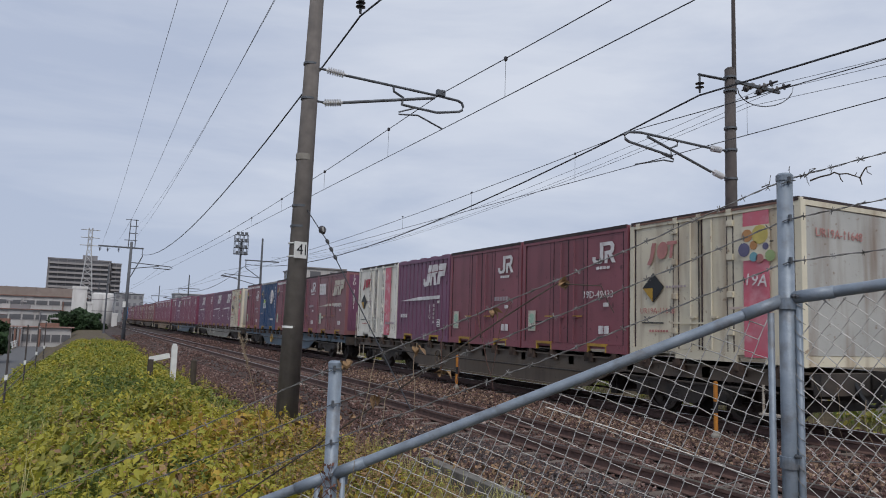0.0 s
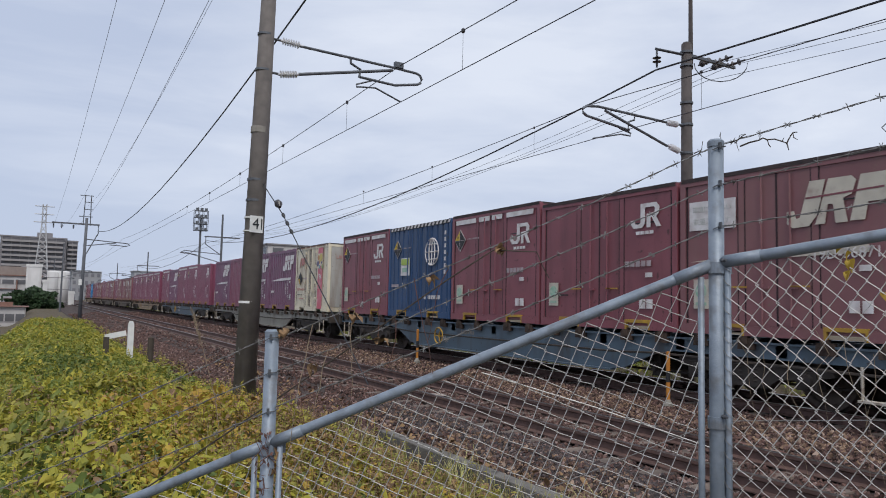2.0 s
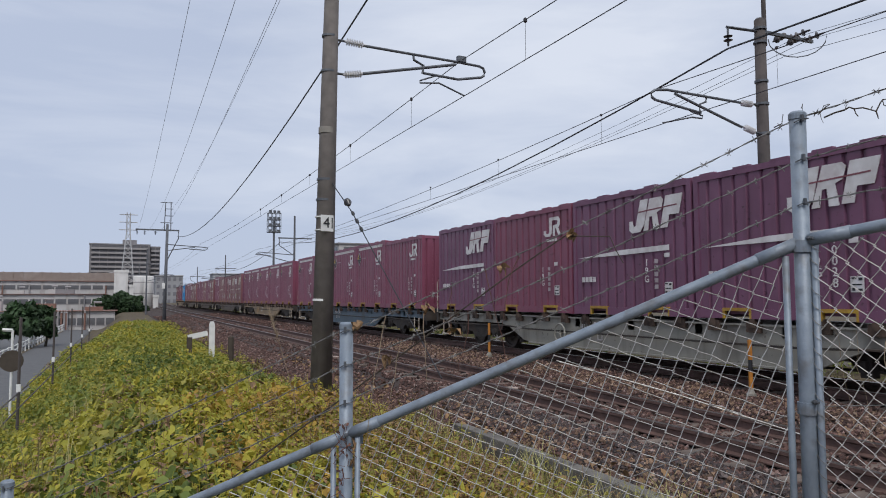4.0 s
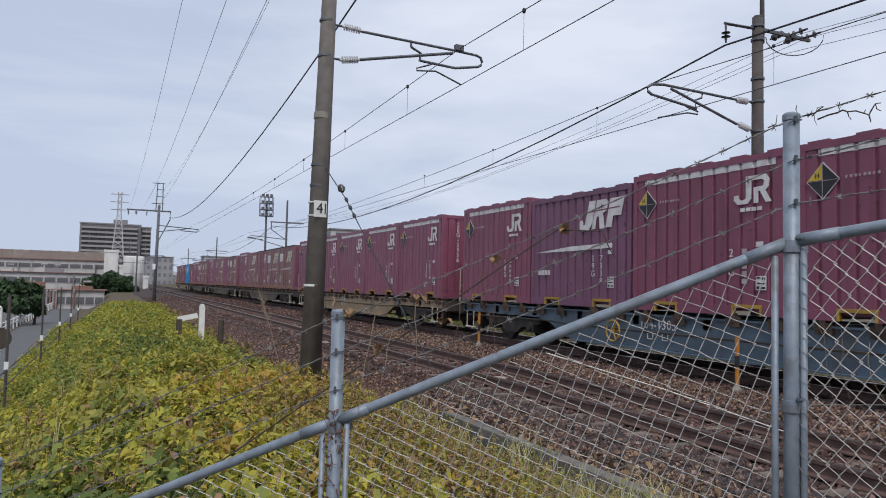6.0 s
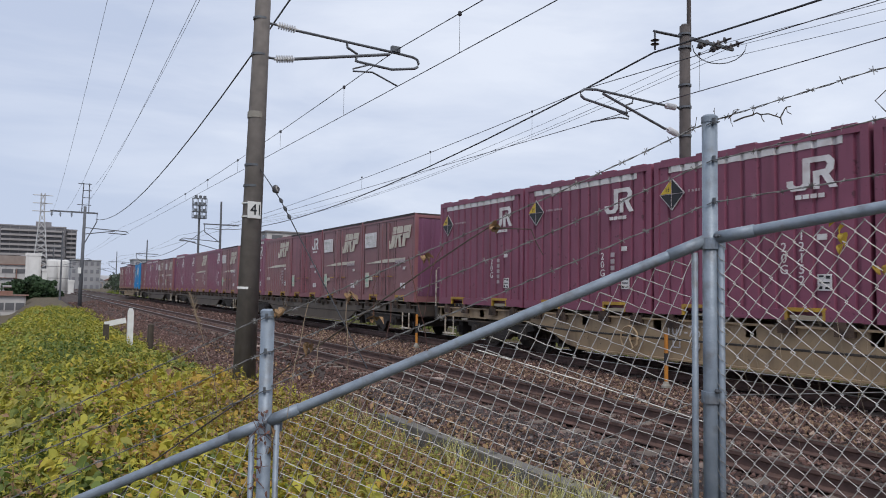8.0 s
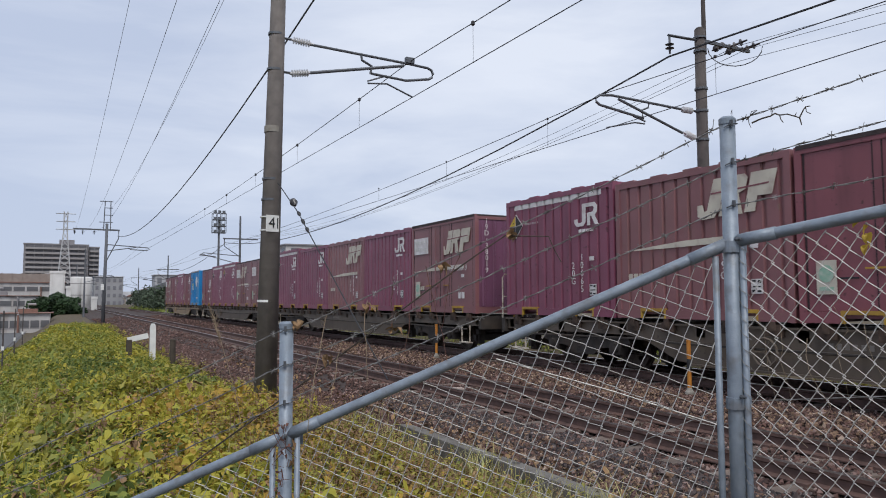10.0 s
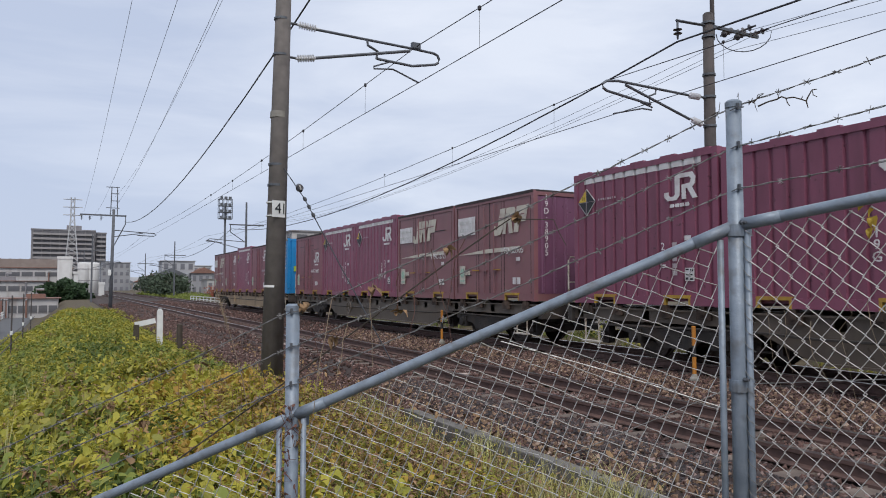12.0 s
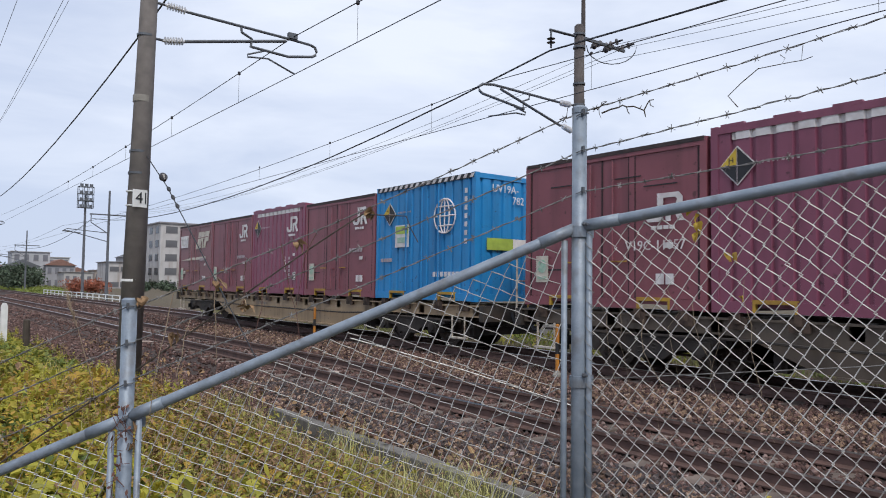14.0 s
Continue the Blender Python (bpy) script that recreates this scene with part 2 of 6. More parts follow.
    grey_porcelain=material("grey_insulator", (0.16, 0.15, 0.15), (0.10, 0.09, 0.09), rough=0.35),
    wire=material("dark_cable", (0.025, 0.026, 0.03), rough=0.6),
    copper=material("grey_contact_wire", (0.060, 0.062, 0.070), rough=0.5, metal=0.4),
    soil=material("weedy_soil", (0.105, 0.080, 0.042), (0.062, 0.046, 0.028), scale=3, rough=1.0, bump=0.8, bump_scale=12),
    grass=material("field_ground", (0.135, 0.160, 0.050), (0.085, 0.095, 0.035), scale=0.3, rough=1.0, bump=0.6, bump_scale=8),
    leaf=foliage(material("yellow_green_leaf", (0.46, 0.365, 0.05), (0.125, 0.175, 0.036), scale=.55, rough=0.75, island=0.12, extra_mix=0.42, extra=[(0.0, (0.14, 0.22, 0.045)), (0.35, (0.28, 0.33, 0.046)), (0.72, (0.46, 0.42, 0.048)), (0.93, (0.52, 0.36, 0.06)), (1.0, (0.46, 0.21, 0.06))])),
    leaf_yellow=foliage(material("broad_yellow_leaf", (0.47, 0.40, 0.048), (0.34, 0.34, 0.048), scale=1.6, rough=0.7, island=0.12, extra_mix=0.3, extra=[(0.0, (0.20, 0.25, 0.045)), (0.5, (0.40, 0.38, 0.05)), (0.9, (0.52, 0.40, 0.07)), (1.0, (0.40, 0.20, 0.06))])),
    leaf_green=foliage(material("broad_green_leaf", (0.225, 0.258, 0.046), (0.165, 0.20, 0.042), scale=1.6, rough=0.65, island=0.15, extra_mix=0.25, extra=[(0.0, (0.09, 0.14, 0.035)), (0.6, (0.20, 0.26, 0.05)), (0.93, (0.30, 0.31, 0.06)), (1.0, (0.42, 0.31, 0.08))])),
    leaf_olive=foliage(material("broad_olive_leaf", (0.36, 0.325, 0.058), (0.25, 0.245, 0.048), scale=1.6, rough=0.7, island=0.15, extra_mix=0.3, extra=[(0.0, (0.12, 0.14, 0.04)), (0.6, (0.26, 0.26, 0.06)), (0.9, (0.37, 0.30, 0.08)), (1.0, (0.30, 0.15, 0.06))])),
    plant_white=material("chalky_white_plant_wall", (0.66, 0.65, 0.63), (0.54, 0.53, 0.52), scale=0.6, rough=0.8, stain=(0.34, 0.31, 0.28), stain_scale=0.8, stain_amount=0.6, stain_stretch=V),
    rust_roof=material("rust_brown_roof_fascia", (0.27, 0.225, 0.20), (0.20, 0.16, 0.14), scale=0.5, rough=0.85, stain=(0.36, 0.32, 0.29), stain_scale=0.5, stain_amount=0.6),
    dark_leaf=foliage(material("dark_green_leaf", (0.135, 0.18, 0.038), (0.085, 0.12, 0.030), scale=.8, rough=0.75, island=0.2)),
    amber=foliage(material("amber_leaf", (0.44, 0.31, 0.05), (0.38, 0.22, 0.05), scale=1.2, rough=0.8, island=0.25)),
    straw=material("pale_straw", (0.30, 0.235, 0.16), (0.22, 0.16, 0.11), scale=8, rough=0.9),
    withered=material("withered_vine", (0.14, 0.065, 0.05), (0.08, 0.04, 0.032), scale=20, rough=0.9),
    vine_yellow=foliage(material("yellow_vine_leaf", (0.55, 0.40, 0.04), (0.45, 0.30, 0.05), scale=20, rough=0.6)),
    dry=material("dry_weed_leaf", (0.25, 0.155, 0.072), (0.17, 0.10, 0.052), scale=2, rough=0.8, island=0.4),
    blade=material("grass_blade", (0.32, 0.33, 0.12), (0.28, 0.23, 0.09), scale=2, rough=0.6, island=0.35),
    verge=material("verge_grass", (0.17, 0.21, 0.06), (0.15, 0.13, 0.05), scale=.5, rough=0.7, island=0.3),
    tree=material("dark_tree_leaf", (0.030, 0.065, 0.020), (0.018, 0.038, 0.014), scale=0.5, rough=0.7, island=0.4),
    # far foliage greyed and lightened, haze mixed into the leaf colour
    hazy_tree=material("hazed_grey_green_leaf", (0.060, 0.085, 0.048), (0.040, 0.058, 0.036), scale=0.5, rough=0.8, island=0.4),
    rust_tree=material("rust_red_leaf", (0.33, 0.09, 0.045), (0.20, 0.07, 0.04), scale=0.5, rough=0.7, island=0.4),
    bark=material("bark", (0.07, 0.055, 0.042), rough=0.9, bump=0.5),
    asphalt=material("grey_asphalt", (0.115, 0.115, 0.118), (0.085, 0.085, 0.088), scale=3, rough=0.9, bump=0.15, bump_scale=60),
    wall_white=material("weathered_white_wall", (0.48, 0.46, 0.45), (0.38, 0.365, 0.36), scale=0.6, rough=0.8, stain=(0.24, 0.19, 0.16), stain_scale=0.9, stain_amount=0.65, stain_stretch=V),
    wall_grey=material("grey_render_wall", (0.245, 0.235, 0.245), (0.18, 0.172, 0.18), scale=0.3, rough=0.8),
    # balcony shade put into the colour, its contrast lowered for haze
    recess=material("shaded_balcony_recess", (0.125, 0.122, 0.132), (0.10, 0.098, 0.108), scale=.3, rough=0.6),
    slab=material("pale_balcony_parapet", (0.30, 0.285, 0.285), (0.25, 0.235, 0.235), scale=0.2, rough=0.8),
    glass=material("dark_window", (0.03, 0.035, 0.04), rough=0.2),
    roof_red=material("faded_red_roof", (0.24, 0.13, 0.10), rough=0.8),
    far_pale=material("pale_house_wall", (0.52, 0.51, 0.49), (0.42, 0.41, 0.40), scale=0.3, rough=0.9, per_object=0.25),
    far_brown=material("tan_house_wall", (0.30, 0.26, 0.23), (0.23, 0.20, 0.18), scale=0.3, rough=0.9, per_object=0.25),
    roof_grey=material("grey_tile_roof", (0.15, 0.155, 0.17), (0.11, 0.115, 0.125), scale=0.5, rough=0.8, per_object=0.3),
    far_town=material("far_town_wall", (0.42, 0.42, 0.43), (0.32, 0.32, 0.34), scale=0.2, rough=0.9, per_object=0.35),
    sign=material("sign_plate", (0.74, 0.74, 0.72), (0.62, 0.62, 0.6), rough=0.5),
    timber=material("pale_board", (0.62, 0.50, 0.44), (0.45, 0.36, 0.32), rough=0.8),
    orange=material("orange_marker", (0.50, 0.20, 0.025), (0.35, 0.13, 0.02), rough=0.6),
)


# ---- mesh tools ----
class Shape:
    """Collects faces of one mesh."""

    def __init__(self):
        self.v, self.f = [], []

    def poly(self, pts):
        n = len(self.v)
        self.v += [tuple(p) for p in pts]
        self.f.append(tuple(range(n, n + len(pts))))
        return self

    def box(self, x0, x1, y0, y1, z0, z1):
        n = len(self.v)
        self.v += [(x, y, z) for z in (z0, z1) for y in (y0, y1) for x in (x0, x1)]
        self.f += [tuple(n + i for i in q) for q in ((0, 2, 3, 1), (4, 5, 7, 6), (0, 1, 5, 4), (2, 6, 7, 3), (0, 4, 6, 2), (1, 3, 7, 5))]
        return self

    def prism(self, pts, axis, a, b):
        """A flat outline pushed from a to b along an axis (0 x, 1 y, 2 z)."""
        n, k = len(self.v), len(pts)
        for c in (a, b):
            for p in pts:
                q = list(p)
                q.insert(axis, c)
                self.v.append(tuple(q))
        self.f += [tuple(range(n, n + k))[::-1], tuple(range(n + k, n + 2 * k))]
        self.f += [(n + i, n + (i + 1) % k, n + k + (i + 1) % k, n + k + i) for i in range(k)]
        return self

    def tube(self, pts, r, sides=6, r1=None):
        pts = [Vector(p) for p in pts]
        n, m = len(self.v), len(pts)
        for i, p in enumerate(pts):
            d = (pts[min(i + 1, m - 1)] - pts[max(i - 1, 0)]).normalized()
            u = d.cross((0, 0, 1)) if abs(d.z) < 0.95 else d.cross((1, 0, 0))
            u.normalize()
            w = d.cross(u)
            rr = r if r1 is None else r + (r1 - r) * i / (m - 1)
            for k in range(sides):
                a = 2 * math.pi * k / sides
                self.v.append(tuple(p + (u * math.cos(a) + w * math.sin(a)) * rr))
        for i in range(m - 1):
            for k in range(sides):
                a, b = n + i * sides + k, n + i * sides + (k + 1) % sides
                self.f.append((a, b, b + sides, a + sides))
        self.f += [tuple(range(n, n + sides))[::-1], tuple(range(n + (m - 1) * sides, n + m * sides))]
        return self

    def lathe(self, p, axis, profile, sides=14):
        """Rings of (offset, radius) along an axis from p."""
        p, d = Vector(p), Vector(axis).normalized()
        u = d.cross((0, 0, 1)) if abs(d.z) < 0.95 else d.cross((1, 0, 0))
        u.normalize()
        w, n = d.cross(u), len(self.v)
        for off, r in profile:
            for k in range(sides):
                a = 2 * math.pi * k / sides
                self.v.append(tuple(p + d * off + (u * math.cos(a) + w * math.sin(a)) * r))
        for i in range(len(profile) - 1):
            for k in range(sides):
                a, b = n + i * sides + k, n + i * sides + (k + 1) % sides
                self.f.append((a, b, b + sides, a + sides))
        self.f += [tuple(range(n, n + sides))[::-1], tuple(range(n + (len(profile) - 1) * sides, n + len(profile) * sides))]
        return self

    def data(self, name, mat, smooth=False):
        me = bpy.data.meshes.new(name)
        me.from_pydata(self.v, [], self.f)
        me.materials.append(MAT[mat])
        me.update()
        if smooth:
            me.shade_smooth()
        return me


def part(name, shape, mat, parent=None, label="", at=None, smooth=False, bevel=0.0):
    data = shape if isinstance(shape, bpy.types.Mesh) else shape.data(name, mat, smooth)
    if bevel:
        bm = bmesh.new()
        bm.from_mesh(data)
        bmesh.ops.recalc_face_normals(bm, faces=bm.faces)
        sharp = [e for e in bm.edges if len(e.link_faces) == 2 and e.calc_face_angle(0) > 0.6]
        bmesh.ops.bevel(bm, geom=sharp, offset=bevel, segments=2, affect="EDGES", profile=0.6)
        bm.to_mesh(data)
        bm.free()
    ob = new(name, data)
    ob.parent = parent
    if at:
        ob.matrix_basis = at
    return tagged(ob, label)


def empty(name, at, label, category, group="", kind=""):
    ob = new(name)
    ob.matrix_basis = at
    ob.empty_display_size = 0.2
    return tagged(ob, label, category, group, kind)


TEXTS = {}


def text_mesh(body, size, mat, spaced=1.0, upright=False):
    """Flat letters in the x-z plane, facing -y, with their middle at the origin."""
    key = (body, size, mat, upright)
    if key not in TEXTS:
        cu = bpy.data.curves.new("letters", "FONT")
        cu.body = "\n".join(body) if upright else body
        cu.size, cu.align_x, cu.align_y, cu.extrude = size, "CENTER", "CENTER", 0.002
        cu.space_line, cu.resolution_u = 0.82, 2
        ob = bpy.data.objects.new("letters", cu)
        scene.collection.objects.link(ob)
        me = bpy.data.meshes.new_from_object(ob.evaluated_get(bpy.context.evaluated_depsgraph_get()))
        bpy.data.objects.remove(ob)
        bpy.data.curves.remove(cu)
        me.transform(pose(0, 0, 0, 90))
        me.materials.clear()
        me.materials.append(MAT[mat])
        TEXTS[key] = me
    return TEXTS[key]


# ---- containers ----
CL, CW = 3.64, 2.42
X0 = -CW / 2  # the side that faces the camera


def on_side(pts, out=0.004, thick=0.005):
    """A flat marking on the camera's side; pts are (u, z), u to the right as seen from there."""
    return Shape().prism([(-u, z) for u, z in pts], 0, X0 - out - thick, X0 - out)


def rect(u0, u1, z0, z1):
    return [(u0, z0), (u1, z0), (u1, z1), (u0, z1)]


def side_text(body, size, mat, u, z, parent, upright=False, out=0.01):
    return part("lettering", text_mesh(body, size, mat, upright=upright), mat, parent, at=pose(X0 - out, -u, z, 0, 0, -90))


def end_text(body, size, mat, x, z, parent, upright=True):
    return part("lettering", text_mesh(body, size, mat, upright=upright), mat, parent, at=pose(x, -CL / 2 - 0.045, z))


def emblem(parent, u, z, k=1.0, mat="white"):
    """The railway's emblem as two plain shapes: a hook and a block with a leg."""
    hook = [(-.36, -.10), (-.25, -.10), (-.25, -.17), (-.21, -.21), (-.13, -.21), (-.09, -.17), (-.09, .188), (.03, .188), (.03, -.20), (-.05, -.30), (-.28, -.30), (-.36, -.20)]
    block = [(.08, -.30), (.18, -.30), (.18, -.06), (.22, -.06), (.34, -.30), (.46, -.30), (.33, -.05), (.40, .02), (.42, .18), (.34, .29), (-.09, .29), (-.09, .19), (.27, .19), (.31, .14), (.28, .05), (.08, .03)]
    for pts in (hook, block):
        part("emblem", on_side([(u + a * k * 1.2, z + b * k) for a, b in pts], 0.006), mat, parent)
    for i in range(4):
        part("small_mark", on_side(rect(u - .26 * k + i * .15 * k, u - .14 * k + i * .15 * k, z - .46 * k, z - .38 * k), 0.006), mat, parent)


def old_emblem(parent, u, z, k=1.0, mat="cream_mark"):
    """A slanted white block emblem with a tapered stripe below it."""
    hook = [(0, .38), (.07, .38), (.09, .2), (.13, .22), (.23, 1), (.38, 1), (.30, .25), (.22, .02), (.06, 0), (0, .1)]
    block = [(.28, .04), (.41, 1), (.62, 1), (.66, .9), (.62, .62), (.54, .55), (.58, .04), (.47, .04), (.45, .45), (.40, .45), (.37, .04)]
    flag = [(.60, .06), (.70, 1), (1, 1), (.93, .42), (.76, .42), (.73, .06)]
    for pts in (hook, block, flag):
        part("emblem", on_side([(u + (a - .5) * 1.50 * k, z + .02 + (b - .5) * .63 * k) for a, b in pts], 0.006), mat, parent)
    part("parting_line", on_side([(u - .47 * k, z + .09 * k), (u + .60 * k, z + .13 * k), (u + .60 * k, z + .155 * k), (u - .47 * k, z + .115 * k)], 0.0115, .003), "maroon", parent)
    part("stripe", on_side([(-1.62, z - .70), (-.2, z - .60), (1.25, z - .58), (1.25, z - .68), (-.2, z - .70)], 0.006), mat, parent)
    for i in range(4):
        part("small_mark", on_side(rect(-1.50 + i * .13, -1.40 + i * .13, z - 1.22, z - 1.11), 0.006), mat, parent)


def hazard(parent, u, z, r=0.25):
    part("diamond_border", on_side([(u - r - .016, z), (u, z - r - .024), (u + r + .016, z), (u, z + r + .024)], 0.005), "white", parent)
    part("diamond", on_side([(u - r, z), (u, z - r), (u + r, z), (u, z + r)], 0.011), "black", parent)
    part("diamond_quarter", on_side([(u - r * .96, z + .01), (u - .01, z + .01), (u - .01, z + r * .96)], 0.017), "sign_yellow", parent)
    part("diamond_line", on_side(rect(u - .004, u + .004, z - r, z + r), 0.0215, .003), "grey_mark", parent)
    part("diamond_line", on_side(rect(u - r, u + r, z - .005, z + .003), 0.0175, .003), "grey_mark", parent)
    side_text("H", .11, "black", u - .085, z + .075, parent, out=.024)
    for i in range(8):
        part("small_mark", on_side(rect(u + r + .10 + i * .066, u + r + (.135 if i % 3 else .12) + i * .066, z - .004, z + .036), 0.006), "grey_mark", parent)


def corrugated(h, ribs, depth, inset):
    """The four ribbed walls of a container."""
    s = Shape()
    for axis, half, run in ((0, CW / 2 - inset, CL), (1, CL / 2 - inset, CW)):
        n = max(3, round(ribs * run / CL))
        step = (run - 0.2) / n
        for sign in (-1, 1):
            line = [(-run / 2 + .02, half)]
            for i in range(n):
                a = -run / 2 + .1 + i * step
                line += [(a + .02, half), (a + .04, half - depth), (a + .085, half - depth), (a + .105, half)]
            line.append((run / 2 - .02, half))
            for (a, p), (b, q) in zip(line, line[1:]):
                p4 = [(a, p * sign), (b, q * sign)]
                (a0, r0), (a1, r1) = p4
                if axis == 0:
                    s.poly([(r0, a0, .16), (r1, a1, .16), (r1, a1, h - .09), (r0, a0, h - .09)])
                else:
                    s.poly([(a0, r0, .16), (a1, r1, .16), (a1, r1, h - .09), (a0, r0, h - .09)])
    return s


def ribbed_band(z0, z1, u0, u1, ribs=12, depth=.038, inset=.012):
    """A painted band that follows the ribs of the camera's side."""
    step, face = (CL - .2) / ribs, -(CW / 2 - inset)
    line = [(-u1, face)]
    for i in range(ribs):
        a = -CL / 2 + .1 + i * step
        line += [(y, x) for y, x in ((a + .02, face), (a + .04, face + depth), (a + .085, face + depth), (a + .105, face)) if -u1 < y < -u0]
    line.append((-u0, face))
    return Shape().prism([(x - .009, y) for y, x in line] + [(x - .004, y) for y, x in reversed(line)], 2, z0, z1)


def shell(root, h, mat, ribbed, roof_mat=None, smooth_end=False):
    """Corner posts, sills, top rails, roof and fork pockets."""
    a, b = CW / 2, CL / 2
    if ribbed:
        part("ribbed_wall", corrugated(h, 12, 0.038, 0.012), mat, root)
    else:
        part("body", Shape().box(-a + .03, a - .03, -b + .03, b - .03, .1, h - .05), mat, root)
        for sx in (-1, 1):
            for u0, u1 in ((-1.70, -.715), (-.605, .465), (.575, 1.70)):
                part("panel", Shape().box(sx * (a - .03) - .016, sx * (a - .03) + .016, -u1, -u0, .19, h - .112), mat, root)
        if smooth_end:
            # end wall greyer than the sides, with rusty stains
            part("end_panel", Shape().box(-1.09, 1.09, -b + .010, -b + .04, .19, h - .12), "end_grey", root, "greyish stained end wall", bevel=.006)
        else:
            end_mat = "purple" if mat == "brown" else mat
            part("end_panel", Shape().box(-1.09, 1.09, -b + .018, -b + .04, .19, h - .12), end_mat, root)
            for i in range(7):
                x = -.96 + i * .32
                part("end_rib", Shape().prism([(x - .045, -b + .02), (x - .02, -b - .008), (x + .02, -b - .008), (x + .045, -b + .02)], 2, .2, h - .13), end_mat, root)
        # strips over the panel joints, widened to paint the door posts' shadow
        for u in (-1.69, -.715, -.605, -.07, .465, .575, 1.69):
            part("seam", on_side(rect(u - .015, u + .015, .19, h - .11), -.020, .012), "seam", root)
        part("top_gasket", Shape().box(X0 - .012, X0 + .05, -b + .03, b - .03, h - .048, h + .016), "gasket", root, "black perished roof gasket")
        part("top_gasket", Shape().box(-a + .06, a - .03, -b - .006, -b + .05, h - .03, h + .012), "gasket", root)
        for u in (-.66, .52):
            part("door_post", Shape().box(X0 + .006, X0 + .03, -u - .05, -u + .05, .12, h - .08), mat, root)
        for u in (-.30, .16):
            rod = Shape().tube([(X0 - .022, -u, .2), (X0 - .022, -u, h - .15)], .014, 6).box(X0 - .04, X0, -u - .12, -u + .02, .72, .755)
            part("lock_rod", rod, mat, root)
        part("vent_slot", on_side(rect(-1.5, -.95, .62, .645)), "black", root)
        part("vent_slot", on_side(rect(.75, 1.35, h - .62, h - .6)), "black", root)
    for sx in (-1, 1):
        for sy in (-1, 1):
            x, y = sx * (a - .05), sy * (b - .05)
            part("corner_post", Shape().box(x - .055, x + .055, y - .055, y + .055, 0.02, h), mat, root)
    sill = Shape()
    for sx in (-1, 1):
        for u0, u1 in ((-b + .1, -1.22), (-.62, .62), (1.22, b - .1)):
            sill.box(sx * (a - .04) - .05, sx * (a - .04) + .04, u0, u1, 0.03, .18)
        sill.box(sx * (a - .07) - .03, sx * (a - .07) + .03, -b + .1, b - .1, .15, .19)
    for sy in (-1, 1):
        sill.box(-a + .1, a - .1, sy * (b - .05) - .05, sy * (b - .05) + .05, .03, .18)
    sill.box(-a + .1, a - .1, -b + .1, b - .1, .1, .16)
    part("bottom_sill", sill, mat, root)
    for u in (-.92, .92):
        p = Shape()
        for y0, y1 in ((-.30, -.26), (.26, .30)):
            p.box(X0 - .012, X0 + .05, -u + y0, -u + y1, .03, .19)
        p.box(X0 - .014, X0 + .05, -u - .30, -u + .30, .15, .205)
        pale = mat in ("cream", "offwhite")
        part("fork_pocket", p, mat if pale else "yellow", root, "" if pale else "yellow-edged fork pocket")
    top = Shape()
    for sx in (-1, 1):
        top.box(sx * (a - .035) - .04, sx * (a - .035) + .04, -b + .1, b - .1, h - .11, h - .01)
    for sy in (-1, 1):
        top.box(-a + .1, a - .1, sy * (b - .035) - .04, sy * (b - .035) + .04, h - .11, h - .01)
    part("top_rail", top, mat, root)
    part("roof", Shape().box(-a + .04, a - .04, -b + .04, b - .04, h - .05, h - .015), roof_mat or mat, root)
    return root


def label_set(root, u=1.1, plate="green"):
    part("label_plate", on_side(rect(-1.54, -1.25, .42, .88), 0.012), "cream_mark", root)
    part("label_print", on_side([(-1.395 + .11 * math.cos(k * .5236), .70 + .12 * math.sin(k * .5236)) for k in range(12)], 0.019), plate, root)
    part("label_print", on_side(rect(-1.50, -1.29, .47, .52), 0.019), plate, root)
    for k in (0, 1):
        part("label_plate", on_side(rect(.98 + k * .17, 1.12 + k * .17, .40, .56), 0.012), "white", root)
    part("label_plate", on_side(rect(1.12, 1.28, .94, 1.02), 0.012), "white", root)
    for u0 in (-.85, .15):
        part("latch_bar", on_side(rect(u0, u0 + .3, .74, .765), 0.02, .02), "yellow", root)


def serial(root, text, u, z, bars=5):
    if text:
        side_text(text, .21, "white", u, z, root, out=.016)
    else:
        for i in range(bars):
            part("small_mark", on_side(rect(u - .32 + i * .13, u - .22 + i * .13, z - .05, z + .05), 0.008), "grey_mark", root)


def serial_down(root, kind, number, u=.62):
    side_text(kind, .19, "white", u, .88, root, upright=True)
    if number:
        side_text(number, .19, "white", u + .27, .98 - .02 * len(number), root, upright=True)
    else:
        for i in range(5):
            part("small_mark", on_side(rect(u + .22, u + .32, 1.02 - i * .12, 1.10 - i * .12), 0.008), "grey_mark", root)
    part("label_plate", on_side(rect(u + .5, u + .64, 1.12, 1.2), 0.012), "white", root)
    part("label_plate", on_side(rect(u + .5, u + .7, .44, .66), 0.012), "white", root)
    for u0, u1, z0, z1 in ((.52, .59, .62, .645), (.62, .68, .60, .64), (.53, .67, .535, .555), (.52, .57, .46, .50), (.61, .68, .46, .49)):
        part("label_print", on_side(rect(u + u0, u + u1, z0, z1), 0.0185, .003), "black", root)


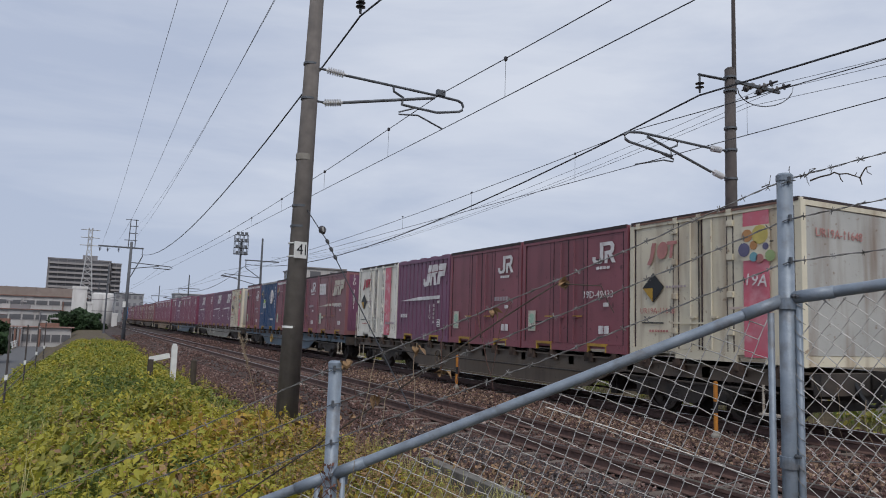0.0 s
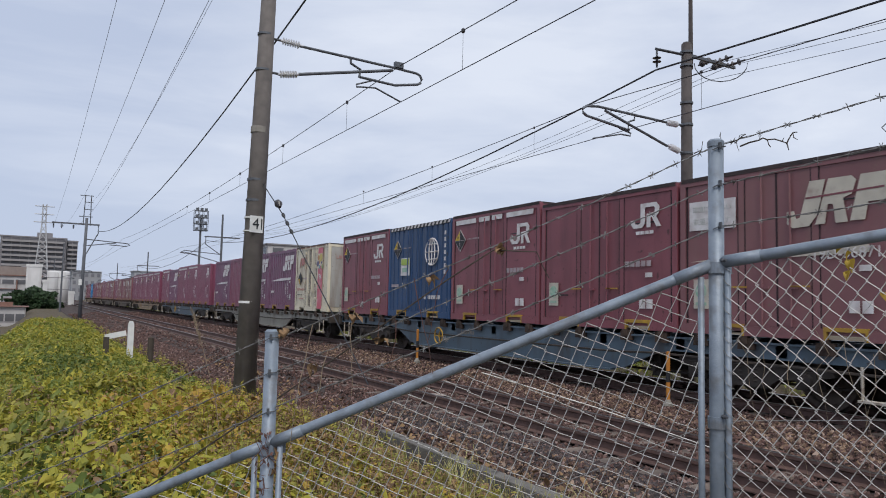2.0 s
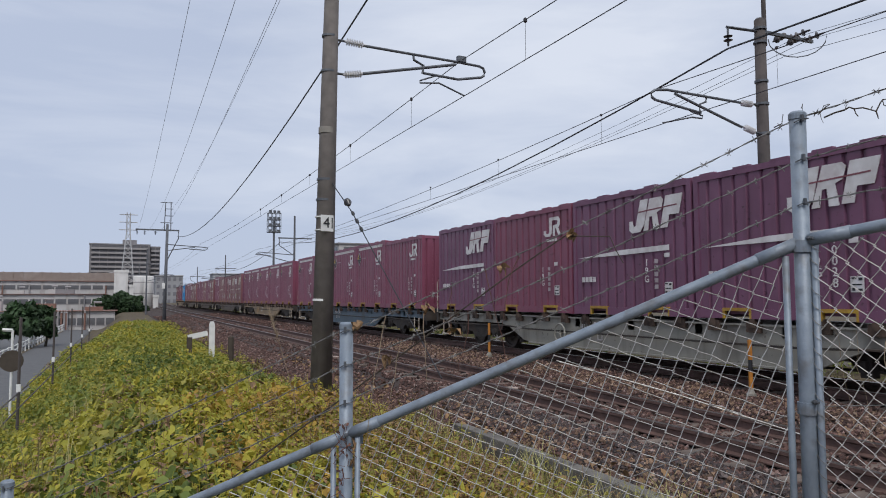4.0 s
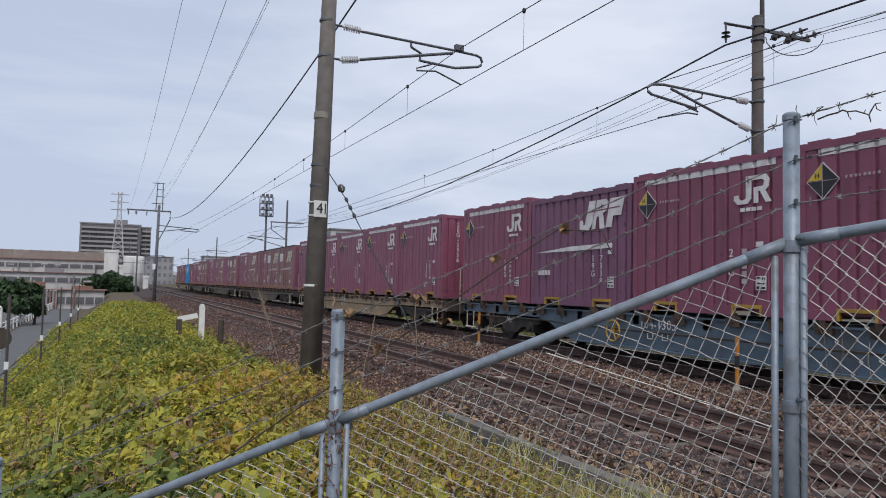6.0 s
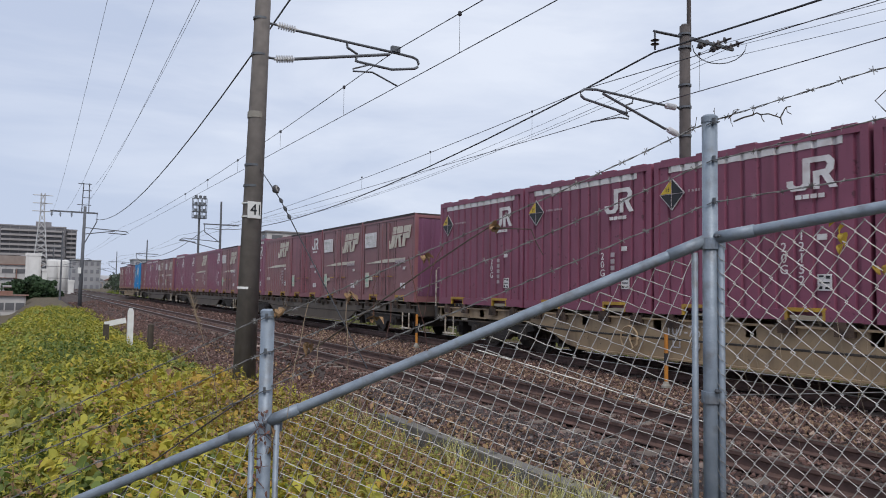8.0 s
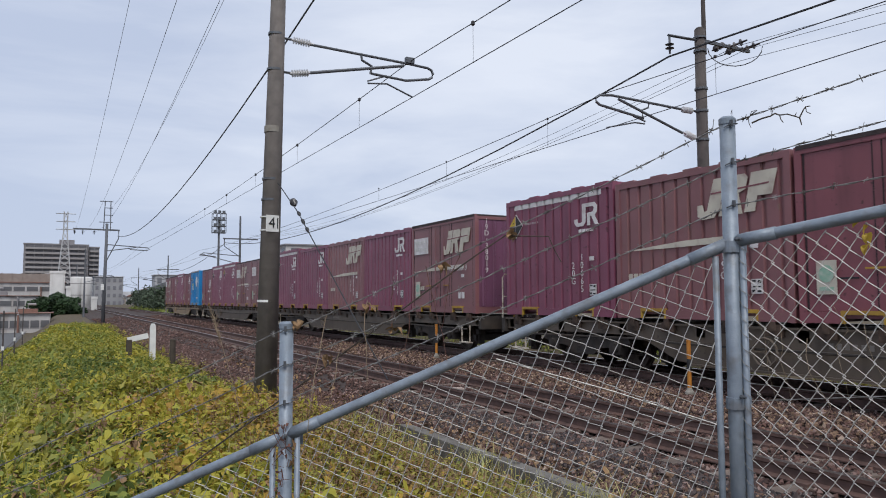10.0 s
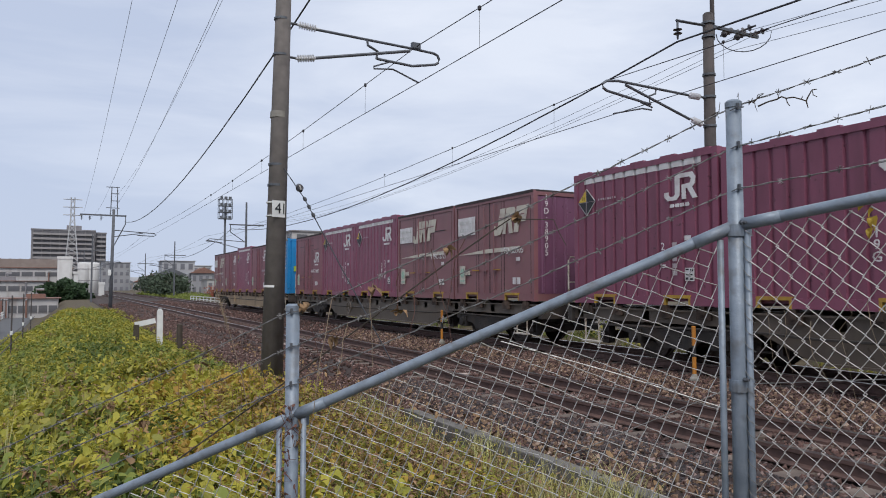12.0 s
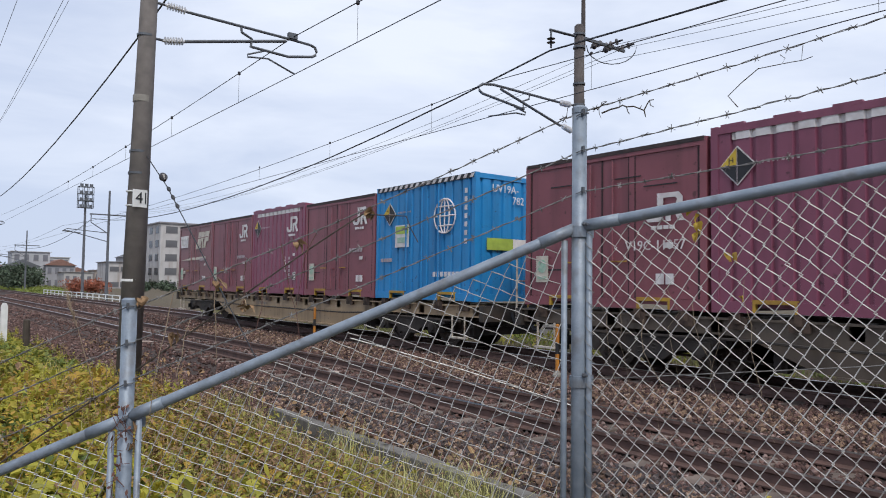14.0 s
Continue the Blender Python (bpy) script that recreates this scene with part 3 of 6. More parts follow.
LABELS = dict(
    t19d="dull maroon panelled freight container with white emblem",
    jrf19d="faded brown-maroon panelled container with big white emblem and stripe",
    jrfv19c="faded brown ventilated container with white emblem and stripe",
    v19c="maroon panelled ventilated container with white emblem",
    t19g="wine-red ribbed freight container with white emblem",
    jrf19g="purple ribbed container with large white emblem and stripe",
    jrf19gb="faded brown ribbed container with large white emblem and stripe",
    t20g="wine-red tall ribbed container with hazard diamond and white bar",
    t20d="maroon tall panelled container with white bar and hazard diamond",
    beige="cream container with pink printed panel and black diamond",
    white="off-white container with pink flower band and black diamond",
    navy="dark navy blue ribbed container with white globe mark",
    blue="bright blue ribbed container with white globe mark",
)


def build_container(kind):
    root = empty("freight_container", Matrix(), LABELS[kind], "container", "containers on the train")
    if kind in ("t19d", "jrf19d", "jrfv19c", "v19c"):
        shell(root, 2.5, {"t19d": "maroon", "jrf19d": "brown", "jrfv19c": "brown", "v19c": "maroon"}[kind], False)
        label_set(root)
        if kind in ("jrf19d", "jrfv19c"):
            part("notice_board", on_side(rect(-1.62, -.74, 1.66, 2.12), 0.012), "white", root, "white notice board with worn print")
            side_text("環境にやさしい", .105, "board_print", -1.18, 1.985, root, out=.019)
            side_text("鉄道コンテナ", .12, "board_print", -1.18, 1.79, root, out=.019)
            old_emblem(root, .86 if kind == "jrf19d" else .06, 1.86 if kind == "jrf19d" else 1.9, 1.0)
        else:
            emblem(root, 1.08, 1.55 if kind == "v19c" else 2.02, .72)
        if kind == "v19c":
            for u in (-1.2, .2):
                part("vent_slot", on_side(rect(u, u + .5, 2.05, 2.07)), "black", root)
    elif kind in ("t19g", "jrf19g", "jrf19gb", "t20g"):
        h = 2.6 if kind == "t20g" else 2.5
        mat = dict(t19g="wine", jrf19g="purple", jrf19gb="brown", t20g="wine")[kind]
        shell(root, h, mat, True)
        for u in (-1.5, -.75, 0, .75, 1.5):
            part("lashing_bracket", Shape().box(X0 - .006, X0 + .07, -u - .17, -u + .17, h - .03, h + .018), mat, root)
        if kind.startswith("jrf"):
            old_emblem(root, .88, 1.93, 1.0, "white" if kind == "jrf19g" else "cream_mark")
        else:
            emblem(root, 1.0, 2.04, .75)
        if kind == "t20g":
            part("white_bar", ribbed_band(h - .215, h - .105, -1.50, 1.48), "white", root, "white painted bar following the ribs")
            hazard(root, -1.42, 2.02)
    elif kind == "t20d":
        shell(root, 2.6, "maroon", False)
        label_set(root)
        for u0, u1 in ((-1.62, -.70), (-.55, -.1), (.0, .42), (.6, 1.6)):
            part("white_bar", on_side(rect(u0, u1, 2.37, 2.48), 0.014), "white", root)
        hazard(root, -1.42, 1.98)
        emblem(root, 1.08, 1.98, .75)
    elif kind in ("beige", "white"):
        body = "cream" if kind == "beige" else "offwhite"
        shell(root, 2.5, body, False, "offwhite", True)
        for u in (-1.6, -.66, -.12, .52, 1.6):
            part("gutter_clip", Shape().box(X0 - .02, X0 + .05, -u - .05, -u + .05, 2.38, 2.485), body, root)
        part("gutter", Shape().box(X0 - .015, X0 + .03, -CL / 2 + .1, CL / 2 - .1, 2.445, 2.478), "roof_red" if kind == "beige" else "under", root, "weathered rusty gutter")
        part("door_seam", on_side(rect(-.13, -.10, .2, 2.36), 0.01), "under", root)
        part("pink_panel", on_side(rect(.80, 1.28, .12, 2.38), 0.01), "pink", root, "pink printed band")
        if kind == "beige":
            part("cream_gap", on_side(rect(.78, 1.30, 1.62, 2.16), 0.02), "cream", root)
            for du, dz, c, r in ((-.15, .12, "disc_orange", .10), (.09, .12, "disc_yellow", .15), (-.03, -.04, "disc_orange", .07), (-.21, -.10, "disc_plum", .11), (.19, -.07, "disc_plum", .055), (-.03, -.22, "disc_teal", .075), (.08, -.25, "pale_red", .07), (.27, -.22, "disc_green", .09)):
                pts = [(1.04 + du + r * math.cos(k * .5236), 1.89 + dz + r * math.sin(k * .5236)) for k in range(12)]
                part("coloured_disc", on_side(pts, 0.028), c, root)
            part("lettering", text_mesh("19A", .26, "white"), "white", root, at=pose(X0 - .03, -1.04, 1.30, 0, 0, -90) @ Matrix.Shear("XY", 4, (.2, 0)))
        else:
            for k, (du, dz) in enumerate(((-.06, .85), (.1, .42), (-.08, 0), (-.02, -.5), (.12, -.95))):
                pts = []
                for i in range(20):
                    rr = .13 if i % 4 in (1, 2) else .08
                    pts.append((1.04 + du + rr * math.cos(i * .31416), 1.22 + dz + rr * math.sin(i * .31416)))
                part("flower_print", on_side(pts, 0.02), "pale_pink", root)
            for i in range(7):
                part("small_mark", on_side(rect(.95 + i * .11, 1.03 + i * .11, .48, .56), 0.028), "grey_mark", root)
        for i, (du, w) in enumerate(((0, .14), (.24, .24), (.52, .2))):
            z0 = 1.78
            if i == 0:
                pts = [(-1.36, z0 - .08), (-1.28, z0 - .10), (-1.20, z0), (-1.13, z0 + .3), (-1.23, z0 + .3), (-1.28, z0 + .05)]
            elif i == 1:
                pts = [(-1.10 + .13 + .13 * math.cos(k * .5236) + .02 * math.sin(k * .5236), z0 + .15 + .16 * math.sin(k * .5236)) for k in range(12)]
            else:
                pts = [(-.80, z0), (-.74, z0), (-.70, z0 + .24), (-.62, z0 + .24), (-.62, z0 + .3), (-.86, z0 + .3), (-.86, z0 + .24), (-.77, z0 + .24)]
            part("emblem", on_side(pts, 0.01), "pale_red" if kind == "beige" else "red", root)
        r, u, z = .27, -1.2, 1.27
        part("diamond", on_side([(u - r, z), (u, z - r), (u + r, z), (u, z + r)], 0.01), "black", root)
        part("diamond_quarter", on_side([(u - r * .95, z - .01), (u - .01, z - .01), (u - .01, z - r * .95)], 0.017), "yellow", root)
        for i in range(7):
            part("small_mark", on_side(rect(-.88 + i * .07, -.835 + i * .07, 1.25, 1.29), 0.008), "grey_mark", root)
            part("small_mark", on_side(rect(-1.30 + i * .07, -1.255 + i * .07, .47, .51), 0.008), "pale_red", root)
        for u in (-.68, .54):
            for z in (.5, 1.1, 1.7, 2.25):
                part("hinge", Shape().box(X0 - .03, X0 + .01, -u - .06, -u + .06, z - .05, z + .05), body, root, bevel=.008)
        part("latch_bar", on_side(rect(-.75, .15, .62, .65), 0.02, .02), body, root)
        part("latch_bar", on_side(rect(.55, .95, .86, .9), 0.03, .02), "timber", root)
    else:
        shell(root, 2.6, kind, True)
        for i in range(17):
            pts = [(-1.72 + i * .21, 2.50), (-1.62 + i * .21, 2.50), (-1.56 + i * .21, 2.58), (-1.66 + i * .21, 2.58)]
            part("edge_stripe", on_side(pts, 0.008), "white", root)
        part("edge_band", on_side(rect(-1.78, 1.78, 2.49, 2.59), 0.003), "black", root)
        for u in (-.55, .05, .65):
            part("lock_rod", Shape().tube([(X0 - .03, -u, .2), (X0 - .03, -u, 2.45)], .018, 6), kind, root)
        hazard(root, -1.25, 1.95, .24)
        part("label_plate", on_side(rect(-1.0, -.45, 1.18, 1.68), 0.012), "white", root)
        part("label_print", on_side(rect(-.97, -.48, 1.48, 1.65), 0.019), "lime", root)
        part("label_print", on_side(rect(-.9, -.55, 1.28, 1.40), 0.019), "green", root)
        ring = Shape()
        cu, cz = .85, 1.78
        for rx in (.36, .16):
            ring.tube([(X0 - .02, -(cu + rx * math.cos(k * math.pi / 12)), cz + .36 * math.sin(k * math.pi / 12)) for k in range(25)], .018, 4)
        ring.tube([(X0 - .02, -cu, cz - .36), (X0 - .02, -cu, cz + .36)], .016, 4)
        for dz in (-.2, 0, .2):
            hw = math.sqrt(.36 ** 2 - dz ** 2)
            ring.tube([(X0 - .02, -cu - hw, cz + dz), (X0 - .02, -cu + hw, cz + dz)], .016, 4)
        part("globe_mark", ring, "white", root)
        for i in range(7):
            part("small_mark", on_side(rect(.45 + i * .13, .54 + i * .13, .52, .62), 0.008), "white", root)
            part("small_mark", on_side(rect(1.5, 1.58, 2.2 - i * .17, 2.3 - i * .17), 0.008), "white", root)
            if i < 4:
                part("small_mark", on_side(rect(-1.6 + i * .12, -1.5 + i * .12, .86, .94), 0.008), "grey_mark", root)
        part("end_plate", Shape().box(-.92, -.22, -CL / 2 - .03, -CL / 2 - .02, 1.06, 1.30), "lime", root, "lime end plate")
        part("end_plate", Shape().box(-.22, .30, -CL / 2 - .03, -CL / 2 - .02, 1.06, 1.30), "white", root)
        for i in range(4):
            part("end_mark", Shape().box(.55, .67, -CL / 2 - .03, -CL / 2 - .02, 1.55 + i * .17, 1.66 + i * .17), "white", root)
    return root


# Kinds front to tail, wagon by wagon, with the numbers that can be read.
TRAIN = [
    ("steel_olive", "", [("beige", "UR19A-11648"), ("t19d", "19D-49433"), ("t19d", ""), ("jrf19g", ""), ("white", "")]),
    ("steel_blue", "", [("jrf19d", "19D-36871"), ("t19d", ""), ("t20d", ""), ("navy", ""), ("t20d", "")]),
    ("steel_grey", "107-2132", [("beige", "UR19A-11513"), ("jrf19g", "10028"), ("jrf19g", ""), ("t19g", ""), ("jrf19g", "")]),
    ("steel_blue", "104-1305", [("t19g", ""), ("t20g", "11630"), ("t20g", ""), ("jrf19g", "17338"), ("t20g", "")]),
    ("steel_tan", "107-767", [("t20g", "2936"), ("t20g", "12142"), ("t20g", "12152"), ("t20g", ""), ("t20g", "")]),
    ("steel_olive", "", [("jrf19d", ""), ("jrf19d", ""), ("t19d", ""), ("jrf19gb", ""), ("t20g", "10665")]),
    ("steel_olive", "", [("jrf19d", "19D-38019"), ("t19g", "21729"), ("jrf19gb", "16147"), ("t19g", "19882"), ("t20g", "")]),
    ("steel_olive", "", [("jrf19d", "19D-38905"), ("jrfv19c", "V19C-2727"), ("t20g", "2748"), ("t20g", "13016"), ("v19c", "V19C-11057")]),
    ("steel_tan", "", [("blue", "UV19A-782"), ("t19d", ""), ("t20g", ""), ("t19d", ""), ("jrf19d", "")]),
]


# ---- flat container wagon ----
def build_wagon(mat):
    root = empty("container_wagon", Matrix(), {"steel_blue": "blue-grey steel flat container wagon, dusty", "steel_tan": "dust-brown steel flat container wagon", "steel_grey": "dusty pale grey steel flat container wagon", "steel_olive": "grimy olive-grey steel flat container wagon"}[mat], "railway wagon", "wagons of the train")
    half = 9.45
    low = .27
    side = [(-half, .92), (-half, .69), (-5.35, .69), (-4.9, .60), (-4.2, low + .04), (-3.8, low), (3.8, low), (4.2, low + .04), (4.9, .60), (5.35, .69), (half, .69), (half, .92)]
    for sx in (-1, 1):
        x = sx * 1.09
        s = Shape().prism(side, 0, x - .03, x + .03)
        s.box(x - .09, x + .09, -half, half, .90, .93)
        s.box(x - .08, x + .08, -3.9, 3.9, low - .02, low + .01)
        for y in np.arange(-3.6, 3.7, 1.2):
            s.box(min(x, x - sx * .08), max(x, x - sx * .08), y - .03, y + .03, low + .02, .9)
        part("side_sill", s, mat, root)
    for y in np.arange(-9.2, 9.3, 1.84):
        part("cross_beam", Shape().box(-1.12, 1.12, y - .09, y + .09, .72, .92), mat, root)
    part("centre_sill", Shape().box(-.22, .22, -half, half, .5, .86), "under", root)
    for y in (-half, half):
        part("end_beam", Shape().box(-1.2, 1.2, y - .06, y + .06, .62, .93), "under", root)
        sg = 1 if y > 0 else -1
        part("coupler", Shape().box(-.13, .13, y - .1, y + sg * .52, .72, .98).box(-.2, .2, y + sg * .28, y + sg * .5, .70, .96), "under", root)
        hose = [(-.45, y + sg * (.05 + .1 * k), .8 - .32 * math.sin(k * .63)) for k in range(6)]
        part("brake_hose", Shape().tube(hose, .03, 6), "black", root)
        if sg > 0:
            rail = Shape().tube([(-1.15, y + .1, .6), (-1.15, y + .1, 1.86), (-1.10, y + .1, 1.94), (-.50, y + .1, 1.94), (-.45, y + .1, 1.86), (-.45, y + .1, .6)], .018, 6)
            rail.tube([(-1.15, y + .1, 1.42), (-.45, y + .1, 1.42)], .016, 6)
            part("handrail", rail, "worn_white", root, "worn white end handrail")
            ladder = Shape().tube([(-.78, y + .2, .6), (-.74, y + .2, 1.62), (-.54, y + .2, 1.62), (-.50, y + .2, .6)], .018, 6).tube([(-.76, y + .2, 1.2), (-.52, y + .2, 1.2)], .014, 6)
            part("ladder", ladder, "yellow", root, "rusty yellow end ladder")
        step = Shape().tube([(-1.2, y - sg * .5, .7), (-1.2, y - sg * .5, .28), (-1.2, y - sg * .9, .28), (-1.2, y - sg * .9, .7)], .021, 6)
        step.box(-1.26, -1.14, min(y - sg * .47, y - sg * .93), max(y - sg * .47, y - sg * .93), .255, .285)
        part("foot_step", step, "worn_white", root, "worn white foot step")
    wheel_pts = [(-1.23, 2.4 + .21 * math.cos(k * .5236), .56 + .21 * math.sin(k * .5236)) for k in range(13)]
    hw = Shape().tube(wheel_pts, .018, 6)
    for k in range(3):
        a = k * 2.094
        hw.tube([(-1.23, 2.4, .56), (-1.23, 2.4 + .2 * math.cos(a), .56 + .2 * math.sin(a))], .013, 5)
    part("brake_wheel", hw.box(-1.23, -1.12, 2.37, 2.43, .53, .59), "yellow" if mat == "steel_blue" else mat, root, "round brake handwheel")
    for y, l in ((1.6, .9), (-1.4, 1.3), (-2.9, .5)):
        part("air_tank", Shape().lathe((-.62, y - l / 2, .42), (0, 1, 0), [(0, .06), (.04, .15), (l - .04, .15), (l, .06)], 10), "under", root)
    bracket = Shape().box(-.05, .03, -.13, .13, -.10, .07).box(-.07, .02, -.05, .05, -.02, .12).data("deck_bracket", "crust")
    for k in range(5):
        for dy in (-1.45, -.62, .62, 1.45):
            y = (k - 2) * BOX_PITCH + dy
            part("deck_bracket", bracket, "crust", root, at=pose(-1.15, y, .90 + .02 * math.sin(y * 7)))
    for y in (-4.6, -3.4, 3.3, 4.7):
        part("brake_lever", Shape().prism([(y, .30), (y + .1, .30), (y + .5, .82), (y + .38, .82)], 0, -.72, -.66), "under", root)
    part("brake_rod", Shape().tube([(-.7, -8.2, .34), (-.7, -4.5, .30), (-.7, 4.5, .30), (-.7, 8.2, .34)], .022, 5), "under", root)
    part("brake_cylinder", Shape().lathe((-.55, .1, .52), (0, 1, 0), [(0, .05), (.05, .17), (.38, .17), (.42, .08), (.8, .03)], 12), "under", root)
    part("control_valve", Shape().box(-.85, -.5, 2.6, 3.05, .22, .60).box(-.80, -.55, 3.1, 3.4, .30, .55), "under", root)
    for y in (-8.75, -4.75, 4.75, 8.75):
        part("brake_beam", Shape().box(-.95, .95, y - .05, y + .05, .30, .46).box(-.86, -.70, y - .09, y + .09, .22, .58), "under", root)
    pipe = Shape().tube([(-1.19, -8.8, .60), (-1.19, -5, .64), (-1.19, -4, .60), (-1.19, 4, .60), (-1.19, 5, .64), (-1.19, 8.8, .60)], .02, 5)
    part("brake_pipe", pipe, "under", root)
    for y in (-6.75, 6.75):
        bogie = part("bogie", Shape().box(-.9, .9, y - .2, y + .2, .42, .64).box(-.6, .6, y - .1, y + .1, .3, .7), "under", root)
        for sx in (-1, 1):
            x = sx * .98
            fr = [(y - 1.35, .52), (y - 1.3, .62), (y - .6, .64), (y - .35, .58), (y + .35, .58), (y + .6, .64), (y + 1.3, .62), (y + 1.35, .52), (y + 1.1, .46), (y + .5, .40), (y + .3, .26), (y - .3, .26), (y - .5, .40), (y - 1.1, .46)]
            part("side_frame", Shape().prism(fr, 0, x - .07, x + .07), "under", bogie)
            for dy in (-.95, .95):
                part("axle_box", Shape().box(x - .1, x + .12, y + dy - .15, y + dy + .15, .30, .56).lathe((x + sx * .10, y + dy, .43), (sx, 0, 0), [(0, .11), (.05, .10), (.06, .05)], 12), "under", bogie)
            for dy in (-.13, .13):
                part("coil_spring", Shape().lathe((x, y + dy, .32), (0, 0, 1), [(k * .03, .085 if k % 2 else .065) for k in range(9)], 10), "under", bogie)
    return root


def wheelset_shape():
    s = Shape()
    for sx in (-1, 1):
        s.lathe((sx * .46, 0, 0), (sx, 0, 0), [(0, .46), (.03, .455), (.035, .435), (.12, .43), (.122, .36), (.09, .34), (.08, .16), (.15, .13), (.16, .06)], 24)
    s.lathe((-.95, 0, 0), (1, 0, 0), [(0, .075), (1.9, .075)], 10)
    for k in range(3):
        a = k * 2.094
        s.box(-.60, -.575, .22 * math.cos(a) - .035, .22 * math.cos(a) + .035, .22 * math.sin(a) - .035, .22 * math.sin(a) + .035)
    return s


WHEELSET = wheelset_shape().data("wheelset", "wheel")
PROTO, MOVERS, WHEELSETS = {}, [], []


def place_train():
    wagons = {}
    for w, (mat, number, boxes) in enumerate(TRAIN):
        y0 = TRAIN_FRONT + w * WAGON_PITCH
        yc = y0 + 2.5 * BOX_PITCH
        at = pose(TRAIN_X, yc, TRAIN_RAIL)
        if mat not in wagons:
            wagons[mat] = wagon = build_wagon(mat)
            wagon.matrix_basis = at
        else:
            wagon = copy_thing(wagons[mat], at)
        for k, dy in enumerate((-7.7, -5.8, 5.8, 7.7)):
            ws = part("wheelset", WHEELSET, "wheel", wagon, at=pose(0, dy, .43))
            WHEELSETS.append((ws, dy, k * 31 + w * 17))
        MOVERS.append((wagon, at))
        numbers.append((wagon, number))
        for b, (kind, text) in enumerate(boxes):
            at = pose(TRAIN_X, y0 + (b + .5) * BOX_PITCH, TRAIN_RAIL + DECK)
            if kind not in PROTO:
                PROTO[kind] = box = build_container(kind)
                box.matrix_basis = at
            else:
                box = copy_thing(PROTO[kind], at)
            MOVERS.append((box, at))
            serials.append((box, kind, text))


numbers, serials = [], []
place_train()
for wagon, number in numbers:
    if number:
        part("lettering", text_mesh(number, .26, "white"), "white", wagon, at=pose(-1.145, 1.2, .74, 0, 0, -90))
        for u0 in (.12, -.28):
            fr = Shape()
            for a, b, c, d in ((0, .02, .46, .6), (.14, .16, .46, .6), (0, .16, .46, .48), (0, .16, .58, .6)):
                fr.box(-1.15, -1.14, 1.2 - u0 - b, 1.2 - u0 - a, c, d)
            part("stencil_frame", fr, "white", wagon)
    else:
        for i in range(6):
            part("stencil_mark", Shape().box(-1.127, -1.121, 1.4 - i * .11, 1.46 - i * .11, .66, .74), "faded_stencil", wagon)
for box, kind, text in serials:
    if kind in ("t19g", "t20g", "jrf19g", "jrf19gb"):
        serial_down(box, "20G" if kind == "t20g" else "19G", text)
        if text == "2936":
            end_text("20G-2936", .19, "white", -.72, 1.75, box)
    elif kind in ("t19d", "jrf19d", "jrfv19c", "v19c", "t20d"):
        serial(box, text, .95, 1.18 if kind != "v19c" else .98)
        if text in ("19D-36871", "19D-38019", "19D-38905"):
            end_text(text.replace("-", "·"), .19, "white", -.9, 1.72, box)
            for x in (.50, .66, .84):
                part("emblem", Shape().prism([(x, 1.80), (x + .11, 1.80), (x + (.24 if x > .8 else .17), 2.06), (x + .06, 2.06)], 1, -CL / 2 - .030, -CL / 2 - .022), "cream_mark", box)
    elif kind == "beige":
        side_text(text, .15, "pale_red", -1.10, .845, box, out=.02)
        part("lettering", text_mesh(text, .19, "pale_red"), "pale_red", box, at=pose(-.35, -CL / 2 - .004, 2.0))
    elif text:
        end_text("UV19A-", .22, "white", -.45, 2.3, box, upright=False)
        end_text("782", .22, "white", -.1, 2.08, box, upright=False)


# ---- ground ----
def smooth(a, b, x):
    t = min(1, max(0, (x - a) / (b - a)))
    return t * t * (3 - 2 * t)


POST_A, POST_B, POST_C, POST_D = Vector((2.363, 2.018, 1.666)), Vector((.956, 3.198, .864)), Vector((-.451, 4.378, .062)), Vector((3.05, .14, 1.966))


def ground_z(x, y):
    """Height of the soil: a weedy bank beside the line, a road below it, a mound under the camera."""
    z = -.50 - .06 * smooth(3.2, 4.0, x) + .08 * noise.noise((x * .5, y * .3, 3.0))
    z += (-2.05 - z) * smooth(.45, -2.4, x)
    fence_drop = smooth(2.4, -2.2, x)
    w = smooth(.2, 2.0, y)
    top = (.42 - 1.5 * fence_drop) * w - .12 * (1 - w)
    line = 2.018 + (2.363 - x) * .838
    k = smooth(1.6, -.4, y - line)
    if x < 4.2:
        z = z * (1 - k) + top * k
    if x > 4.25:
        z = -.42
    if x > 12.9:
        z = -.25 + .15 * smooth(13, 16, x)
    return z


def build_ground():
    xs = sorted(set(list(np.arange(-8, 4.3, .3)) + [4.31, 12.85, 12.95, 14, 16, 20, 30, 60, 120, 250, 600, 1500, -12, -20, -40, -80, -200, -600, -1500]))
    ys = sorted(set(list(np.arange(-3, 12, .4)) + list(np.arange(12, 70, 2.0)) + [80, 100, 130, 180, 260, 400, 700, 1200, 2500, -6, -12, -30, -80, -300, -1000]))
    s = Shape()
    s.v = [(x, y, ground_z(x, y)) for y in ys for x in xs]
    n = len(xs)
    s.f = [(j * n + i, j * n + i + 1, (j + 1) * n + i + 1, (j + 1) * n + i) for j in range(len(ys) - 1) for i in range(n - 1)]
    tagged(part("ground", s, "soil", smooth=True), "weedy soil and rough grass sloping to the road", "ground", kind="structure")


build_ground()
s = Shape()
for y0, y1 in ((-40, 20), (20, 80), (80, 200), (200, 600)):
    s.prism([(4.42, -.42), (4.55, -.36), (5.05, -.19), (7.9, -.17), (8.6, -.14), (9.1, -.09), (11.9, -.08), (12.5, -.2), (13.1, -.45), (13.1, -.6), (4.42, -.6)], 1, y0, y1)
tagged(part("track_bed", s, "bed"), "dark brown crushed stone track bed", "track bed", kind="structure")
